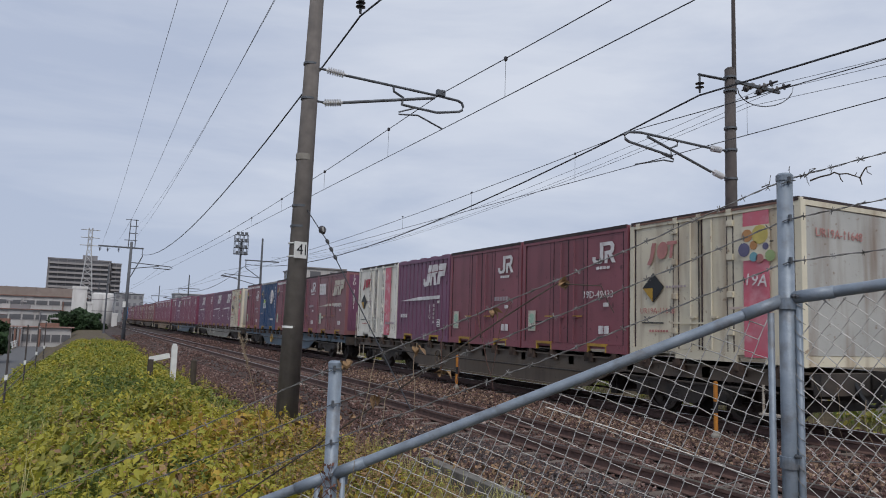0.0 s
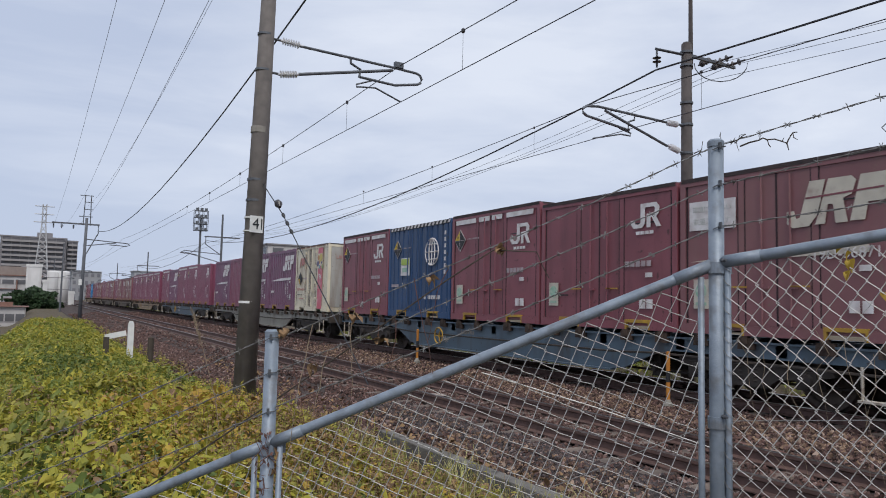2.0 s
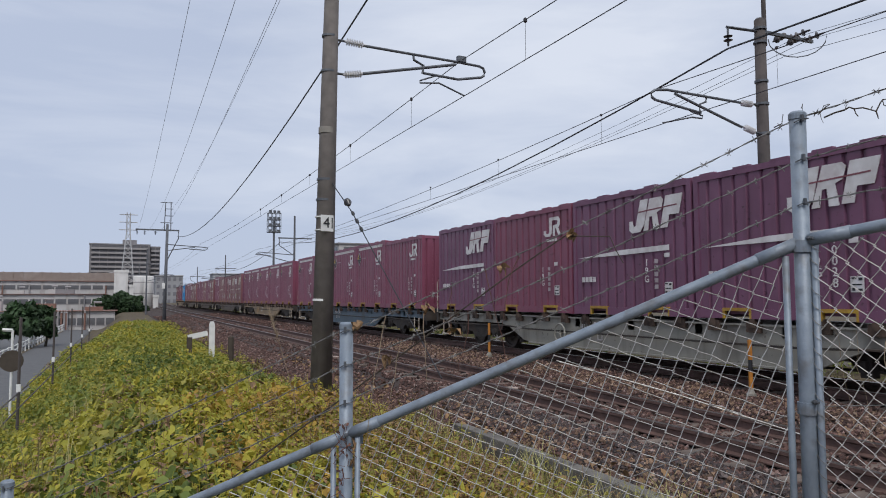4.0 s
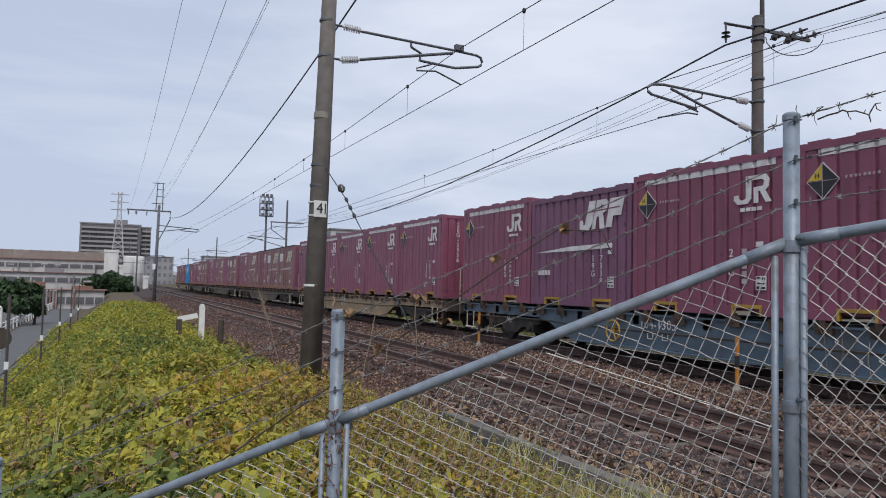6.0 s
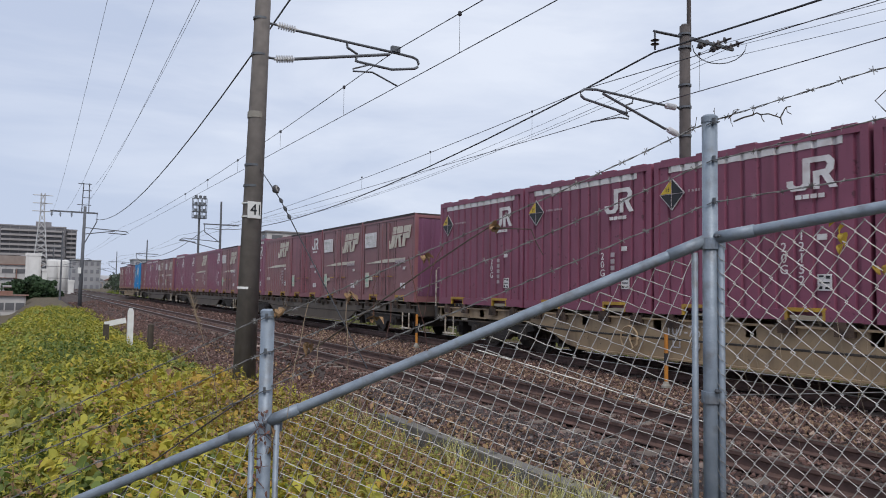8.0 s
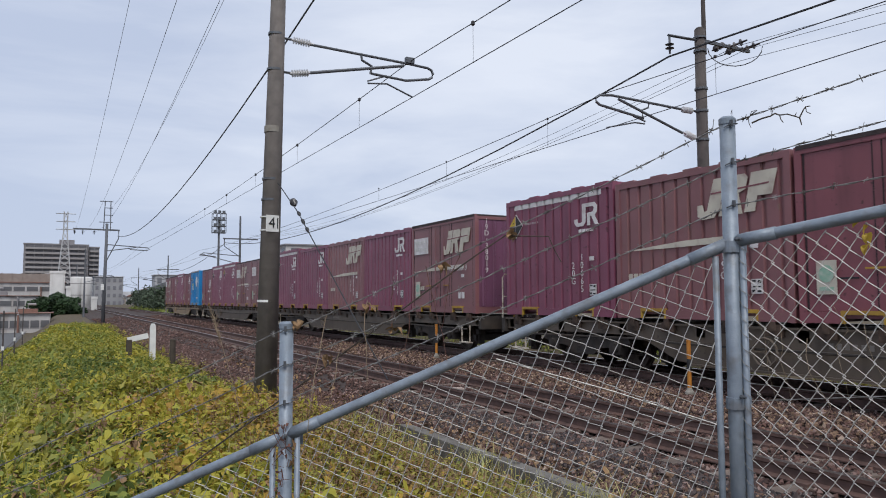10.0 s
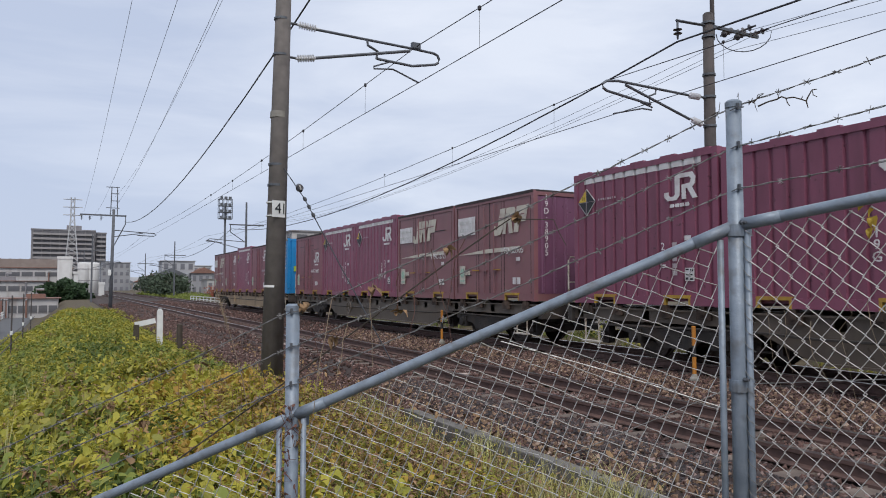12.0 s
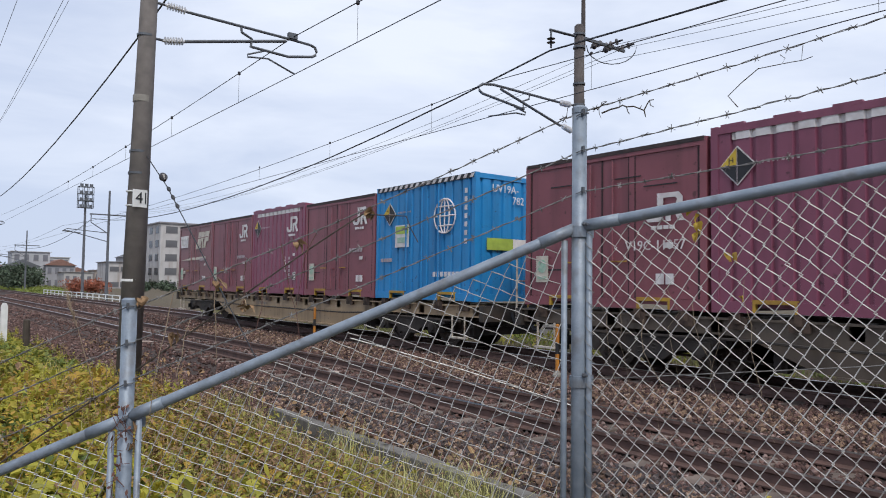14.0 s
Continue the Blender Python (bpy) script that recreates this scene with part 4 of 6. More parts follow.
s = Shape().prism([(2.95, -.62), (3.15, -.44), (3.7, -.37), (4.5, -.33), (4.6, -.62)], 1, 9.3, 260)
tagged(part("ballast_shoulder", s, "bed"), "dark crushed stone shoulder beside the track", "track bed", kind="structure")
s = Shape()
s.box(-5.6, -2.9, -40, 400, -2.1, -2.0)
tagged(part("road", s, "asphalt"), "grey asphalt lane below the bank", "road", kind="structure")
s = Shape().box(-30, -6.0, -40, 400, -2.12, -1.98)
tagged(part("service_road", s, "asphalt"), "grey asphalt yard road beyond the guard rail", "road", kind="structure")
s = Shape().box(-.08, .08, -40, 9.2, -.62, -.27)
tagged(part("kerb", s, "kerb_stone", at=pose(4.31, 0, .02), bevel=.012), "low weathered concrete kerb beside the ballast", "kerb", kind="structure")


# ---- tracks ----
def rail_shape(y0, y1):
    p = [(-.064, -.153), (.064, -.153), (.064, -.14), (.012, -.12), (.009, -.05), (.034, -.035), (.034, -.004), (-.034, -.004), (-.034, -.035), (-.009, -.05), (-.012, -.12), (-.064, -.14)]
    return Shape().prism(p, 1, y0, y1)


SLEEPER = Shape().prism([(-.12, -.33), (.12, -.33), (.10, -.155), (-.10, -.155)], 0, -1.0, 1.0).data("sleeper", "sleeper")
CLIP = Shape().box(-.11, -.05, -.06, .06, -.16, -.13).box(.05, .11, -.06, .06, -.16, -.13).data("rail_clip", "rail")
for name, cx, cz, head in (("near_track", NEAR_X, NEAR_RAIL, "shine"), ("far_track", TRAIN_X, TRAIN_RAIL, "shine")):
    track = empty(name, pose(cx, 0, cz), "rusty narrow-gauge railway track on concrete sleepers", "railway track", kind="structure")
    for sx in (-1, 1):
        r = part("rail", rail_shape(-40, 600), "rail", track, at=pose(sx * .5675, 0, 0))
        part("railhead", Shape().box(-.031, .031, -40, 600, -.0045, 0), head, r, "polished railhead")
    for k in range(100):
        sl = part("sleeper", SLEEPER, "sleeper", track, at=pose(0, -2 + k * .62, 0))
        if k < 40 and cx == NEAR_X:
            for sx in (-1, 1):
                part("rail_clip", CLIP, "rail", sl, at=pose(sx * .5675, 0, 0))


def stones(name, label, area, count, size, zf, seed, mat="stone"):
    rng = random.Random(seed)
    s = Shape()
    base = [(1, 0, 0), (-1, 0, 0), (0, 1, 0), (0, -1, 0), (0, 0, 1), (0, 0, -1)]
    faces = [(0, 2, 4), (2, 1, 4), (1, 3, 4), (3, 0, 4), (2, 0, 5), (1, 2, 5), (3, 1, 5), (0, 3, 5)]
    for _ in range(count):
        x, y = area(rng)
        z = zf(x, y)
        if z is None:
            continue
        r = size * rng.uniform(.55, 1.35)
        q = Euler((rng.uniform(0, 6), rng.uniform(0, 6), rng.uniform(0, 6))).to_matrix()
        n = len(s.v)
        for b in base:
            p = q @ Vector((b[0] * rng.uniform(.7, 1.2), b[1] * rng.uniform(.7, 1.2), b[2] * rng.uniform(.6, 1.1))) * r
            s.v.append((x + p.x, y + p.y, z + p.z))
        s.f += [tuple(n + i for i in f) for f in faces]
    return tagged(part(name, s, mat), label, "ballast", kind="stuff")


def ballast_z(x, y):
    for cx, cz in ((NEAR_X, NEAR_RAIL), (TRAIN_X, TRAIN_RAIL)):
        for sx in (-1, 1):
            if abs(x - cx - sx * .5675) < .10:
                return None
        if abs(x - cx) < 1.02 and x < cx - .62 and abs(((y + 2 + .31) % .62) - .31) < .09:
            return None
    if x < 5.05:
        return -.38 + (x - 4.45) * .32
    if x < 7.9:
        return -.165
    if x < 9.1:
        return -.15 + .07 * (x - 7.9)
    return -.07


stones("ballast", "brown and grey crushed stone ballast", lambda r: (r.uniform(4.42, 9.6), 2.2 + 11 * r.random() ** 1.25), 21000, .030, ballast_z, 5)
stones("ballast", "brown and grey crushed stone ballast", lambda r: (r.uniform(4.42, 12.3), 12.5 + 26 * r.random() ** 1.4), 14000, .042, ballast_z, 6)
stones("ballast", "brown and grey crushed stone ballast", lambda r: (r.uniform(9.4, 12.4), r.uniform(2.5, 13)), 5000, .036, ballast_z, 7)
stones("ballast", "brown and grey crushed stone ballast in the distance", lambda r: (r.uniform(3.1, 12.4), 36 + 45 * r.random() ** 1.3), 9000, .065, lambda x, y: -.35 if x < 4.5 else ballast_z(x, y), 13)
stones("ballast", "tan crushed stone between the tracks", lambda r: (r.gauss(8.5, .45), 2.5 + 22 * r.random() ** 1.3), 5200, .034, ballast_z, 8, "tan_stone")
stones("ballast", "crushed stone spilling down into the weeds", lambda r: (4.62 - 1.5 * r.random() ** 1.2, 9.2 + 34 * r.random() ** 1.4), 11000, .042, lambda x, y: -.36 + (x - 3.9) * .04 if x > 3.2 else ground_z(x, y) + .02, 10)
stones("ballast", "tan crushed stone beside the kerb", lambda r: (r.uniform(4.45, 5.25), 2.5 + 9 * r.random()), 2600, .032, ballast_z, 9, "tan_stone")
stones("ballast", "oily black crushed stone beside the near rail", lambda r: (r.gauss(5.12, .24), 2.3 + 9 * r.random()), 5200, .031, ballast_z, 12, "oily_stone")
tagged(part("board", Shape().box(-.3, .3, -.06, .06, 0, .03), "timber", at=pose(6.12, 11.3, -.12, 0, 2, -12), bevel=.004), "pale splintered board lying beside the rail", "board")
tagged(part("board", Shape().box(-.22, .22, -.05, .05, 0, .03), "timber", at=pose(5.25, 19.2, -.12, 2, 4, 15), bevel=.004), "pale splintered board lying beside the rail", "board")
for x, y in ((8.98, 8.46), (8.95, 17.1)):
    mk = empty("marker_post", pose(x, y, -.05), "short orange and black striped marker post", "marker post", "marker posts")
    for i, (z, h) in enumerate(((.09, .27), (.36, .18), (.54, .28))):
        part("band", Shape().lathe((0, 0, z), (0, 0, 1), [(0, .034), (h, .034)], 12), "orange" if i % 2 == 0 else "black", mk, "worn orange band" if i % 2 == 0 else "")
    part("cap", Shape().lathe((0, 0, .82), (0, 0, 1), [(0, .036), (.02, .036), (.03, .02)], 12), "orange", mk)
    part("base", Shape().lathe((0, 0, -.1), (0, 0, 1), [(0, .09), (.12, .075), (.15, .05), (.19, .036)], 12), "concrete", mk)


# ---- weeds ----
def leaves(name, label, mat, count, area, size, height, seed, lean=1.1, droop=.3, category="weeds"):
    rng = random.Random(seed)
    s = Shape()
    for _ in range(count):
        x, y = area(rng)
        g = ground_z(x, y)
        hh = height(x, y) * (1 - rng.random() ** 2.0 * .8)
        l = size(x, y) * rng.uniform(.5, 1.25)
        w = l * rng.uniform(.24, .40)
        a, tilt = rng.uniform(0, 6.283), rng.uniform(-1.0, lean)
        dx, dy, c, sn = math.cos(a), math.sin(a), math.cos(tilt), math.sin(tilt)
        z, n = g + hh, len(s.v)
        roll = rng.uniform(-.7, .7)
        ux, uy, uz = -dy * math.cos(roll), dx * math.cos(roll), math.sin(roll)
        row = []
        for t, k in ((0, 0), (.3, .9), (.62, .95), (1, 0)):
            q = (x + dx * l * t * c, y + dy * l * t * c, z + l * (t * sn - droop * t * t))
            row.append((q, k * w))
        (q0, _), (q1, w1), (q2, w2), (q3, _) = row
        s.v += [q0, (q1[0] + ux * w1, q1[1] + uy * w1, q1[2] + uz * w1 + .12 * w1), (q1[0], q1[1], q1[2] - .1 * w), (q1[0] - ux * w1, q1[1] - uy * w1, q1[2] - uz * w1 + .12 * w1)]
        s.v += [(q2[0] + ux * w2, q2[1] + uy * w2, q2[2] + uz * w2 + .12 * w2), (q2[0], q2[1], q2[2] - .1 * w), (q2[0] - ux * w2, q2[1] - uy * w2, q2[2] - uz * w2 + .12 * w2), q3]
        s.f += [(n, n + 2, n + 1), (n, n + 3, n + 2), (n + 1, n + 2, n + 5, n + 4), (n + 2, n + 3, n + 6, n + 5), (n + 4, n + 5, n + 7), (n + 5, n + 6, n + 7)]
    return tagged(part(name, s, mat), label, category, kind="stuff")


def canopy(x, y):
    base = .37 + .34 * noise.noise((x * .8, y * .5, 0)) + .22 * noise.noise((x * 2.2, y * 1.8, 5))
    base *= 1 - .8 * smooth(3.0, 4.1, x)
    base *= 1 - .7 * smooth(1.5, 3.0, x) * smooth(11, 16, y)
    base *= 1 - .35 * smooth(16, 30, y)
    line = 2.018 + (2.363 - x) * .838
    base *= .35 + .65 * smooth(-.2, 1.6, y - line)
    return max(.06, base)


def near_bank(r):
    while True:
        x, y = r.uniform(-3.2, 4.25), 1.6 + 13 * r.random()
        line = 2.018 + (2.363 - x) * .838
        if y < line - .25 or (y < 6 and x > 4.2):
            continue
        if x > 1.0 and r.random() < smooth(.9, 2.7, x) * smooth(15, 8, y) * .97:
            continue
        return x, y


def far_bank(r):
    return r.uniform(-3.0, 3.3 + .5 * r.random()), 13.5 + 46 * r.random() ** 1.3


# low layer in darker leaf colours paints the shade inside the weeds
leaves("weeds", "dense knee-high understory weeds, coloured darker for shade between the tufts", "dark_leaf", 15000, near_bank, lambda x, y: .084 + .002 * y, lambda x, y: canopy(x, y) * .7, 11)
leaves("weeds", "dense knee-high understory weeds, coloured darker for shade between the tufts", "leaf_green", 22000, far_bank, lambda x, y: .085 + .0026 * y, lambda x, y: canopy(x, y) * .8, 12)
leaves("weeds", "dark green creeper patch among the weeds", "dark_leaf", 3200, lambda r: (r.gauss(.9, .8), r.gauss(20, 2.2)), lambda x, y: .10, lambda x, y: canopy(x, y) + .06, 15)
# clusters of dark leaves imitate the green shadows between the humps
leaves("weeds", "dark green leaf patches for shadows among the weeds", "dark_leaf", 2600, lambda r: (lambda c: (r.gauss(c[0], .35), r.gauss(c[1], .5)))(r.choice(((.2, 5.2), (1.5, 4.4), (-.6, 7.5), (1.0, 8.6), (-1.2, 9.8), (.6, 12.0), (1.9, 6.4)))), lambda x, y: .085, lambda x, y: canopy(x, y) * 1.0, 17)
leaves("dry_weeds", "withered orange-brown weed leaves under the fence", "dry", 1700, lambda r: (r.uniform(1.6, 4.1), r.uniform(3.4, 8.5)), lambda x, y: .05, lambda x, y: canopy(x, y) + .03, 16)
leaves("weeds", "yellow-orange autumn leaves among the weeds", "amber", 2300, lambda r: (r.gauss(2.1, .7), r.gauss(8.0, 2.2)), lambda x, y: .075, lambda x, y: canopy(x, y) + .02, 18)
leaves("weeds", "yellow-orange autumn leaves among the weeds", "amber", 1600, lambda r: (r.gauss(2.2, .7), r.gauss(13, 3.5)), lambda x, y: .09, lambda x, y: canopy(x, y) + .02, 19)
leaves("dry_weeds", "withered orange-brown weed leaves", "dry", 800, near_bank, lambda x, y: .10, lambda x, y: canopy(x, y) + .05, 13)
leaves("dry_weeds", "withered orange-brown weed leaves at the ballast edge", "dry", 1500, lambda r: (r.uniform(3.2, 4.9), r.uniform(4, 22)), lambda x, y: .09, lambda x, y: .22, 14)


def clumps(name, label, mat, centres, seed):
    """Rounded tufts of broad leaves that hang outwards; a centre is (x, y, radius, height, leaf, count)."""
    rng = random.Random(seed)
    s = Shape()
    for cx, cy, r, h, leaf, count in centres:
        g = ground_z(cx, cy)
        for _ in range(count):
            a, up = rng.uniform(0, 6.283), rng.random() ** .7
            k = rng.uniform(.55, 1.08)
            ring = math.sqrt(1 - up * up * .9) * r * k
            x, y, z = cx + math.cos(a) * ring, cy + math.sin(a) * ring, g + h * (.25 + .75 * up) * k
            a += rng.gauss(0, .7)
            l, dip = leaf * rng.uniform(.55, 1.3), rng.uniform(-.15, 1.3)
            dx, dy, dz = math.cos(a) * math.cos(dip), math.sin(a) * math.cos(dip), -math.sin(dip)
            roll = rng.gauss(0, .5)
            ux, uy, uz = -math.sin(a) * math.cos(roll), math.cos(a) * math.cos(roll), math.sin(roll)
            w, n = l * rng.uniform(.34, .50), len(s.v)
            for t, q in ((-.08, .30), (.28, 1.0), (.66, .62)):
                for side in (-1, 1):
                    s.v.append((x + dx * l * t + ux * w * q * side, y + dy * l * t + uy * w * q * side, z + dz * l * t + uz * w * q * side + .10 * w * q))
                s.v.append((x + dx * l * t, y + dy * l * t, z + dz * l * t - .12 * l * t * t))
            s.v.append((x + dx * l, y + dy * l, z + dz * l - .16 * l))
            s.f += [(n, n + 3, n + 5, n + 2), (n + 2, n + 5, n + 4, n + 1), (n + 3, n + 6, n + 8, n + 5), (n + 5, n + 8, n + 7, n + 4), (n + 6, n + 9, n + 8), (n + 8, n + 9, n + 7)]
    return tagged(part(name, s, mat), label, "weeds", kind="stuff")


def sow(area, count, seed, leaf, density):
    """Sorts tufts into kinds by drifts a metre or two across."""
    rng = random.Random(seed)
    kinds = {}
    for _ in range(count):
        x, y = area(rng)
        drift = noise.noise((x * .55, y * .38, 9.0)) + rng.gauss(0, .22)
        warm = smooth(.2, 2.4, x) * smooth(18, 9, y)
        v = drift + .75 * warm - .75 * smooth(2.2, 0, x) * smooth(10, 5, y)
        kind = "dark_leaf" if v < -.62 else "leaf_green" if v < -.12 else "leaf_olive" if v < .12 else "leaf_yellow" if v < .95 else "amber"
        if rng.random() < .025:
            kind = "dry"
        r = rng.uniform(.13, .34) * (1 + .012 * y)
        h = canopy(x, y) * rng.uniform(.75, 1.25) + rng.uniform(.0, .12)
        kinds.setdefault(kind, []).append((x, y, r, h, leaf(y) * (.8 if kind == "dry" else 1), int(density * rng.uniform(.7, 1.3))))
    return kinds


KIND_LABELS = dict(dark_leaf="dark green broad-leaved creeper tufts", leaf_green="green broad-leaved creeper tufts", leaf_olive="olive-green broad-leaved weed tufts", leaf_yellow="yellow-green broad-leaved weed tufts", amber="yellow-orange autumn weed tufts", dry="withered brown weed tufts")
for area, count, seed, leaf, density in ((near_bank, 950, 51, lambda y: .098 + .0006 * y, 36), (far_bank, 1500, 52, lambda y: .070 + .0013 * y, 34)):
    for kind, centres in sow(area, count, seed, leaf, density).items():
        clumps("weed_tufts", KIND_LABELS[kind], kind, centres, seed)
kr = random.Random(57)
for kind, count, lo, hi in (("dry", 75, .12, .30), ("amber", 26, .14, .36), ("leaf_yellow", 110, .16, .42), ("leaf_green", 50, .14, .34)):
    clumps("weed_tufts", KIND_LABELS[kind] + " before the kerb", kind, [(kr.uniform(1.7, 4.05), 3.1 + 6.5 * kr.random(), kr.uniform(.08, .2), kr.uniform(lo, hi), .062, 16) for _ in range(count)], 58)


def sprigs(name, label, mat, count, area, seed, tall=.34, leaf=.06):
    """Small upright plants: a stem with leaves in steps."""
    rng = random.Random(seed)
    s = Shape()
    for _ in range(count):
        x, y = area(rng)
        g = ground_z(x, y) + canopy(x, y) * rng.uniform(.45, .9)
        h, a0 = tall * rng.uniform(.4, 1.15), rng.uniform(0, 6.283)
        lx, ly = rng.gauss(0, .18), rng.gauss(0, .18)
        k = leaf * (1 + .045 * y)
        n = len(s.v)
        w = .0013 * (1 + .06 * y)
        s.v += [(x - w, y, g - .1), (x + w, y, g - .1), (x + lx * h + w, y + ly * h, g + h), (x + lx * h - w, y + ly * h, g + h)]
        s.f.append((n, n + 1, n + 2, n + 3))
        for j in range(rng.randint(5, 9)):
            t = (j + 1) / 9
            a, l = a0 + j * 2.4, k * rng.uniform(.7, 1.25) * (1.15 - .5 * t)
            up = rng.uniform(-.45, .75)
            bx, by, bz = x + lx * h * t, y + ly * h * t, g + h * t
            dx, dy = math.cos(a), math.sin(a)
            wx, wy = -dy * l * .3, dx * l * .3
            n = len(s.v)
            s.v += [(bx, by, bz), (bx + dx * l * .45 + wx, by + dy * l * .45 + wy, bz + l * .45 * up), (bx + dx * l, by + dy * l, bz + l * (up - .3)), (bx + dx * l * .45 - wx, by + dy * l * .45 - wy, bz + l * .45 * up)]
            s.f += [(n, n + 1, n + 2), (n, n + 2, n + 3)]
    return tagged(part(name, s, mat), label, "weeds", kind="stuff")


sprigs("weeds", "upright leafy weed shoots above the creepers", "leaf_yellow", 1500, near_bank, 31, .32, .06)
sprigs("weeds", "upright leafy weed shoots above the creepers", "leaf", 2400, far_bank, 32, .3, .05)
sprigs("dry_weeds", "withered brown weed shoots", "dry", 420, near_bank, 33, .38)
sprigs("dry_weeds", "sparse withered weed shoots before the kerb", "dry", 900, lambda r: (r.uniform(1.9, 4.1), r.uniform(3.2, 11)), 34, .34, .045)
sprigs("weeds", "sparse yellow-green weed shoots before the kerb", "leaf_olive", 330, lambda r: (r.uniform(1.8, 4.0), r.uniform(3.0, 10)), 35, .42, .06)
leaves("dry_weeds", "withered litter round the mast's foot", "dry", 1400, lambda r: (r.gauss(3.2, .5), r.gauss(12.5, 2.5)), lambda x, y: .08, lambda x, y: .16, 36)


def blades(name, label, mat, clumps, seed, length=.5):
    rng = random.Random(seed)
    s = Shape()
    for x, y, n0, ln in clumps:
        for _ in range(n0):
            a, l, b = rng.uniform(0, 6.283), ln * rng.uniform(.5, 1.1), rng.uniform(.25, .9)
            bx, by = x + rng.gauss(0, .10), y + rng.gauss(0, .10)
            g = max(ground_z(bx, by), -.5)
            dx, dy = math.cos(a), math.sin(a)
            px, py = -dy * .006, dx * .006
            n = len(s.v)
            for t in (0, .4, .75, 1):
                h, o = l * (t - .45 * b * t * t), l * b * t * t * .8
                ww = 1 - t * .9
                s.v += [(bx + dx * o + px * ww, by + dy * o + py * ww, g + h), (bx + dx * o - px * ww, by + dy * o - py * ww, g + h)]
            s.f += [(n + 2 * k, n + 2 * k + 1, n + 2 * k + 3, n + 2 * k + 2) for k in range(3)]
    return tagged(part(name, s, mat), label, "grass", kind="stuff")


rng = random.Random(3)
blades("grass_tufts", "pale green grass tufts along the kerb", "blade", [(3.95 + rng.uniform(-.35, .25), 3.2 + 8 * rng.random(), 40, rng.uniform(.3, .55)) for _ in range(20)], 21)
blades("grass_tufts", "tall pale grass clumps at the kerb", "blade", [(rng.gauss(3.55, .25), rng.gauss(4.6, .7), 60, rng.uniform(.5, .8)) for _ in range(16)], 24)
blades("grass_tufts", "long thin grass in front of the kerb", "blade", [(rng.uniform(1.8, 3.9), rng.uniform(3.2, 9), 9, rng.uniform(.25, .6)) for _ in range(120)], 25)
blades("grass_tufts", "long grass among the weeds", "blade", [(rng.uniform(-2, 3.8), 4.5 + 12 * rng.random(), 14, rng.uniform(.5, .8)) for _ in range(50)], 22)
blades("grass_verge", "green grass verge beyond the train", "verge", [(rng.uniform(13.2, 16), rng.uniform(2, 40), 30, rng.uniform(.2, .42)) for _ in range(260)], 23)
br2 = random.Random(61)
for kind, count in (("leaf_green", 70), ("leaf_olive", 60), ("dark_leaf", 60)):
    clumps("verge_weeds", KIND_LABELS[kind] + " beyond the train", kind, [(br2.uniform(13.4, 15.0), br2.uniform(1, 36), br2.uniform(.2, .45), br2.uniform(.25, .75), .10, 22) for _ in range(count)], 62)
clumps("verge_weeds", "green grassy weeds beside the far line", "leaf_green", [(br2.uniform(12.9, 18), br2.uniform(90, 160), br2.uniform(.4, .9), br2.uniform(.3, .8), .3, 14) for _ in range(260)], 63)
low_fence = empty("low_concrete_fence", pose(15.35, 0, -.25), "low weathered pale concrete fence beyond the train", "fence")
FPOST = Shape().prism([(-.07, -.07), (.07, -.07), (.07, .07), (-.07, .07)], 2, -.2, 1.0).data("post", "concrete")
FPANEL = Shape().box(-.03, .03, .08, 1.72, 0, .42).data("panel", "wall_white")
for k in range(24):
    part("post", FPOST, "concrete", low_fence, at=pose(0, -4 + k * 1.8, 0))
    for z in (.02, .47):
        part("panel", FPANEL, "wall_white", low_fence, at=pose(0, -4 + k * 1.8, z))
stalk = empty("dry_stalk", pose(2.15, 9.2, -.35), "tall dry brown weed stalk with a feathery head", "weed")
part("stem", Shape().tube([(0, 0, 0), (-.1, 0, .6), (-.27, 0, 1.2), (-.40, 0, 1.62)], .0055, 5, .003), "straw", stalk)
sh = Shape()
for k in range(40):
    z = 1.25 + .4 * rng.random()
    sh.tube([(-.28 - .12 * (z - 1.2) / .4, 0, z), (-.28 - .12 * (z - 1.2) / .4 + rng.uniform(-.05, .05), rng.uniform(-.05, .05), z + .08)], .003, 3)
part("seed_head", sh, "straw", stalk)


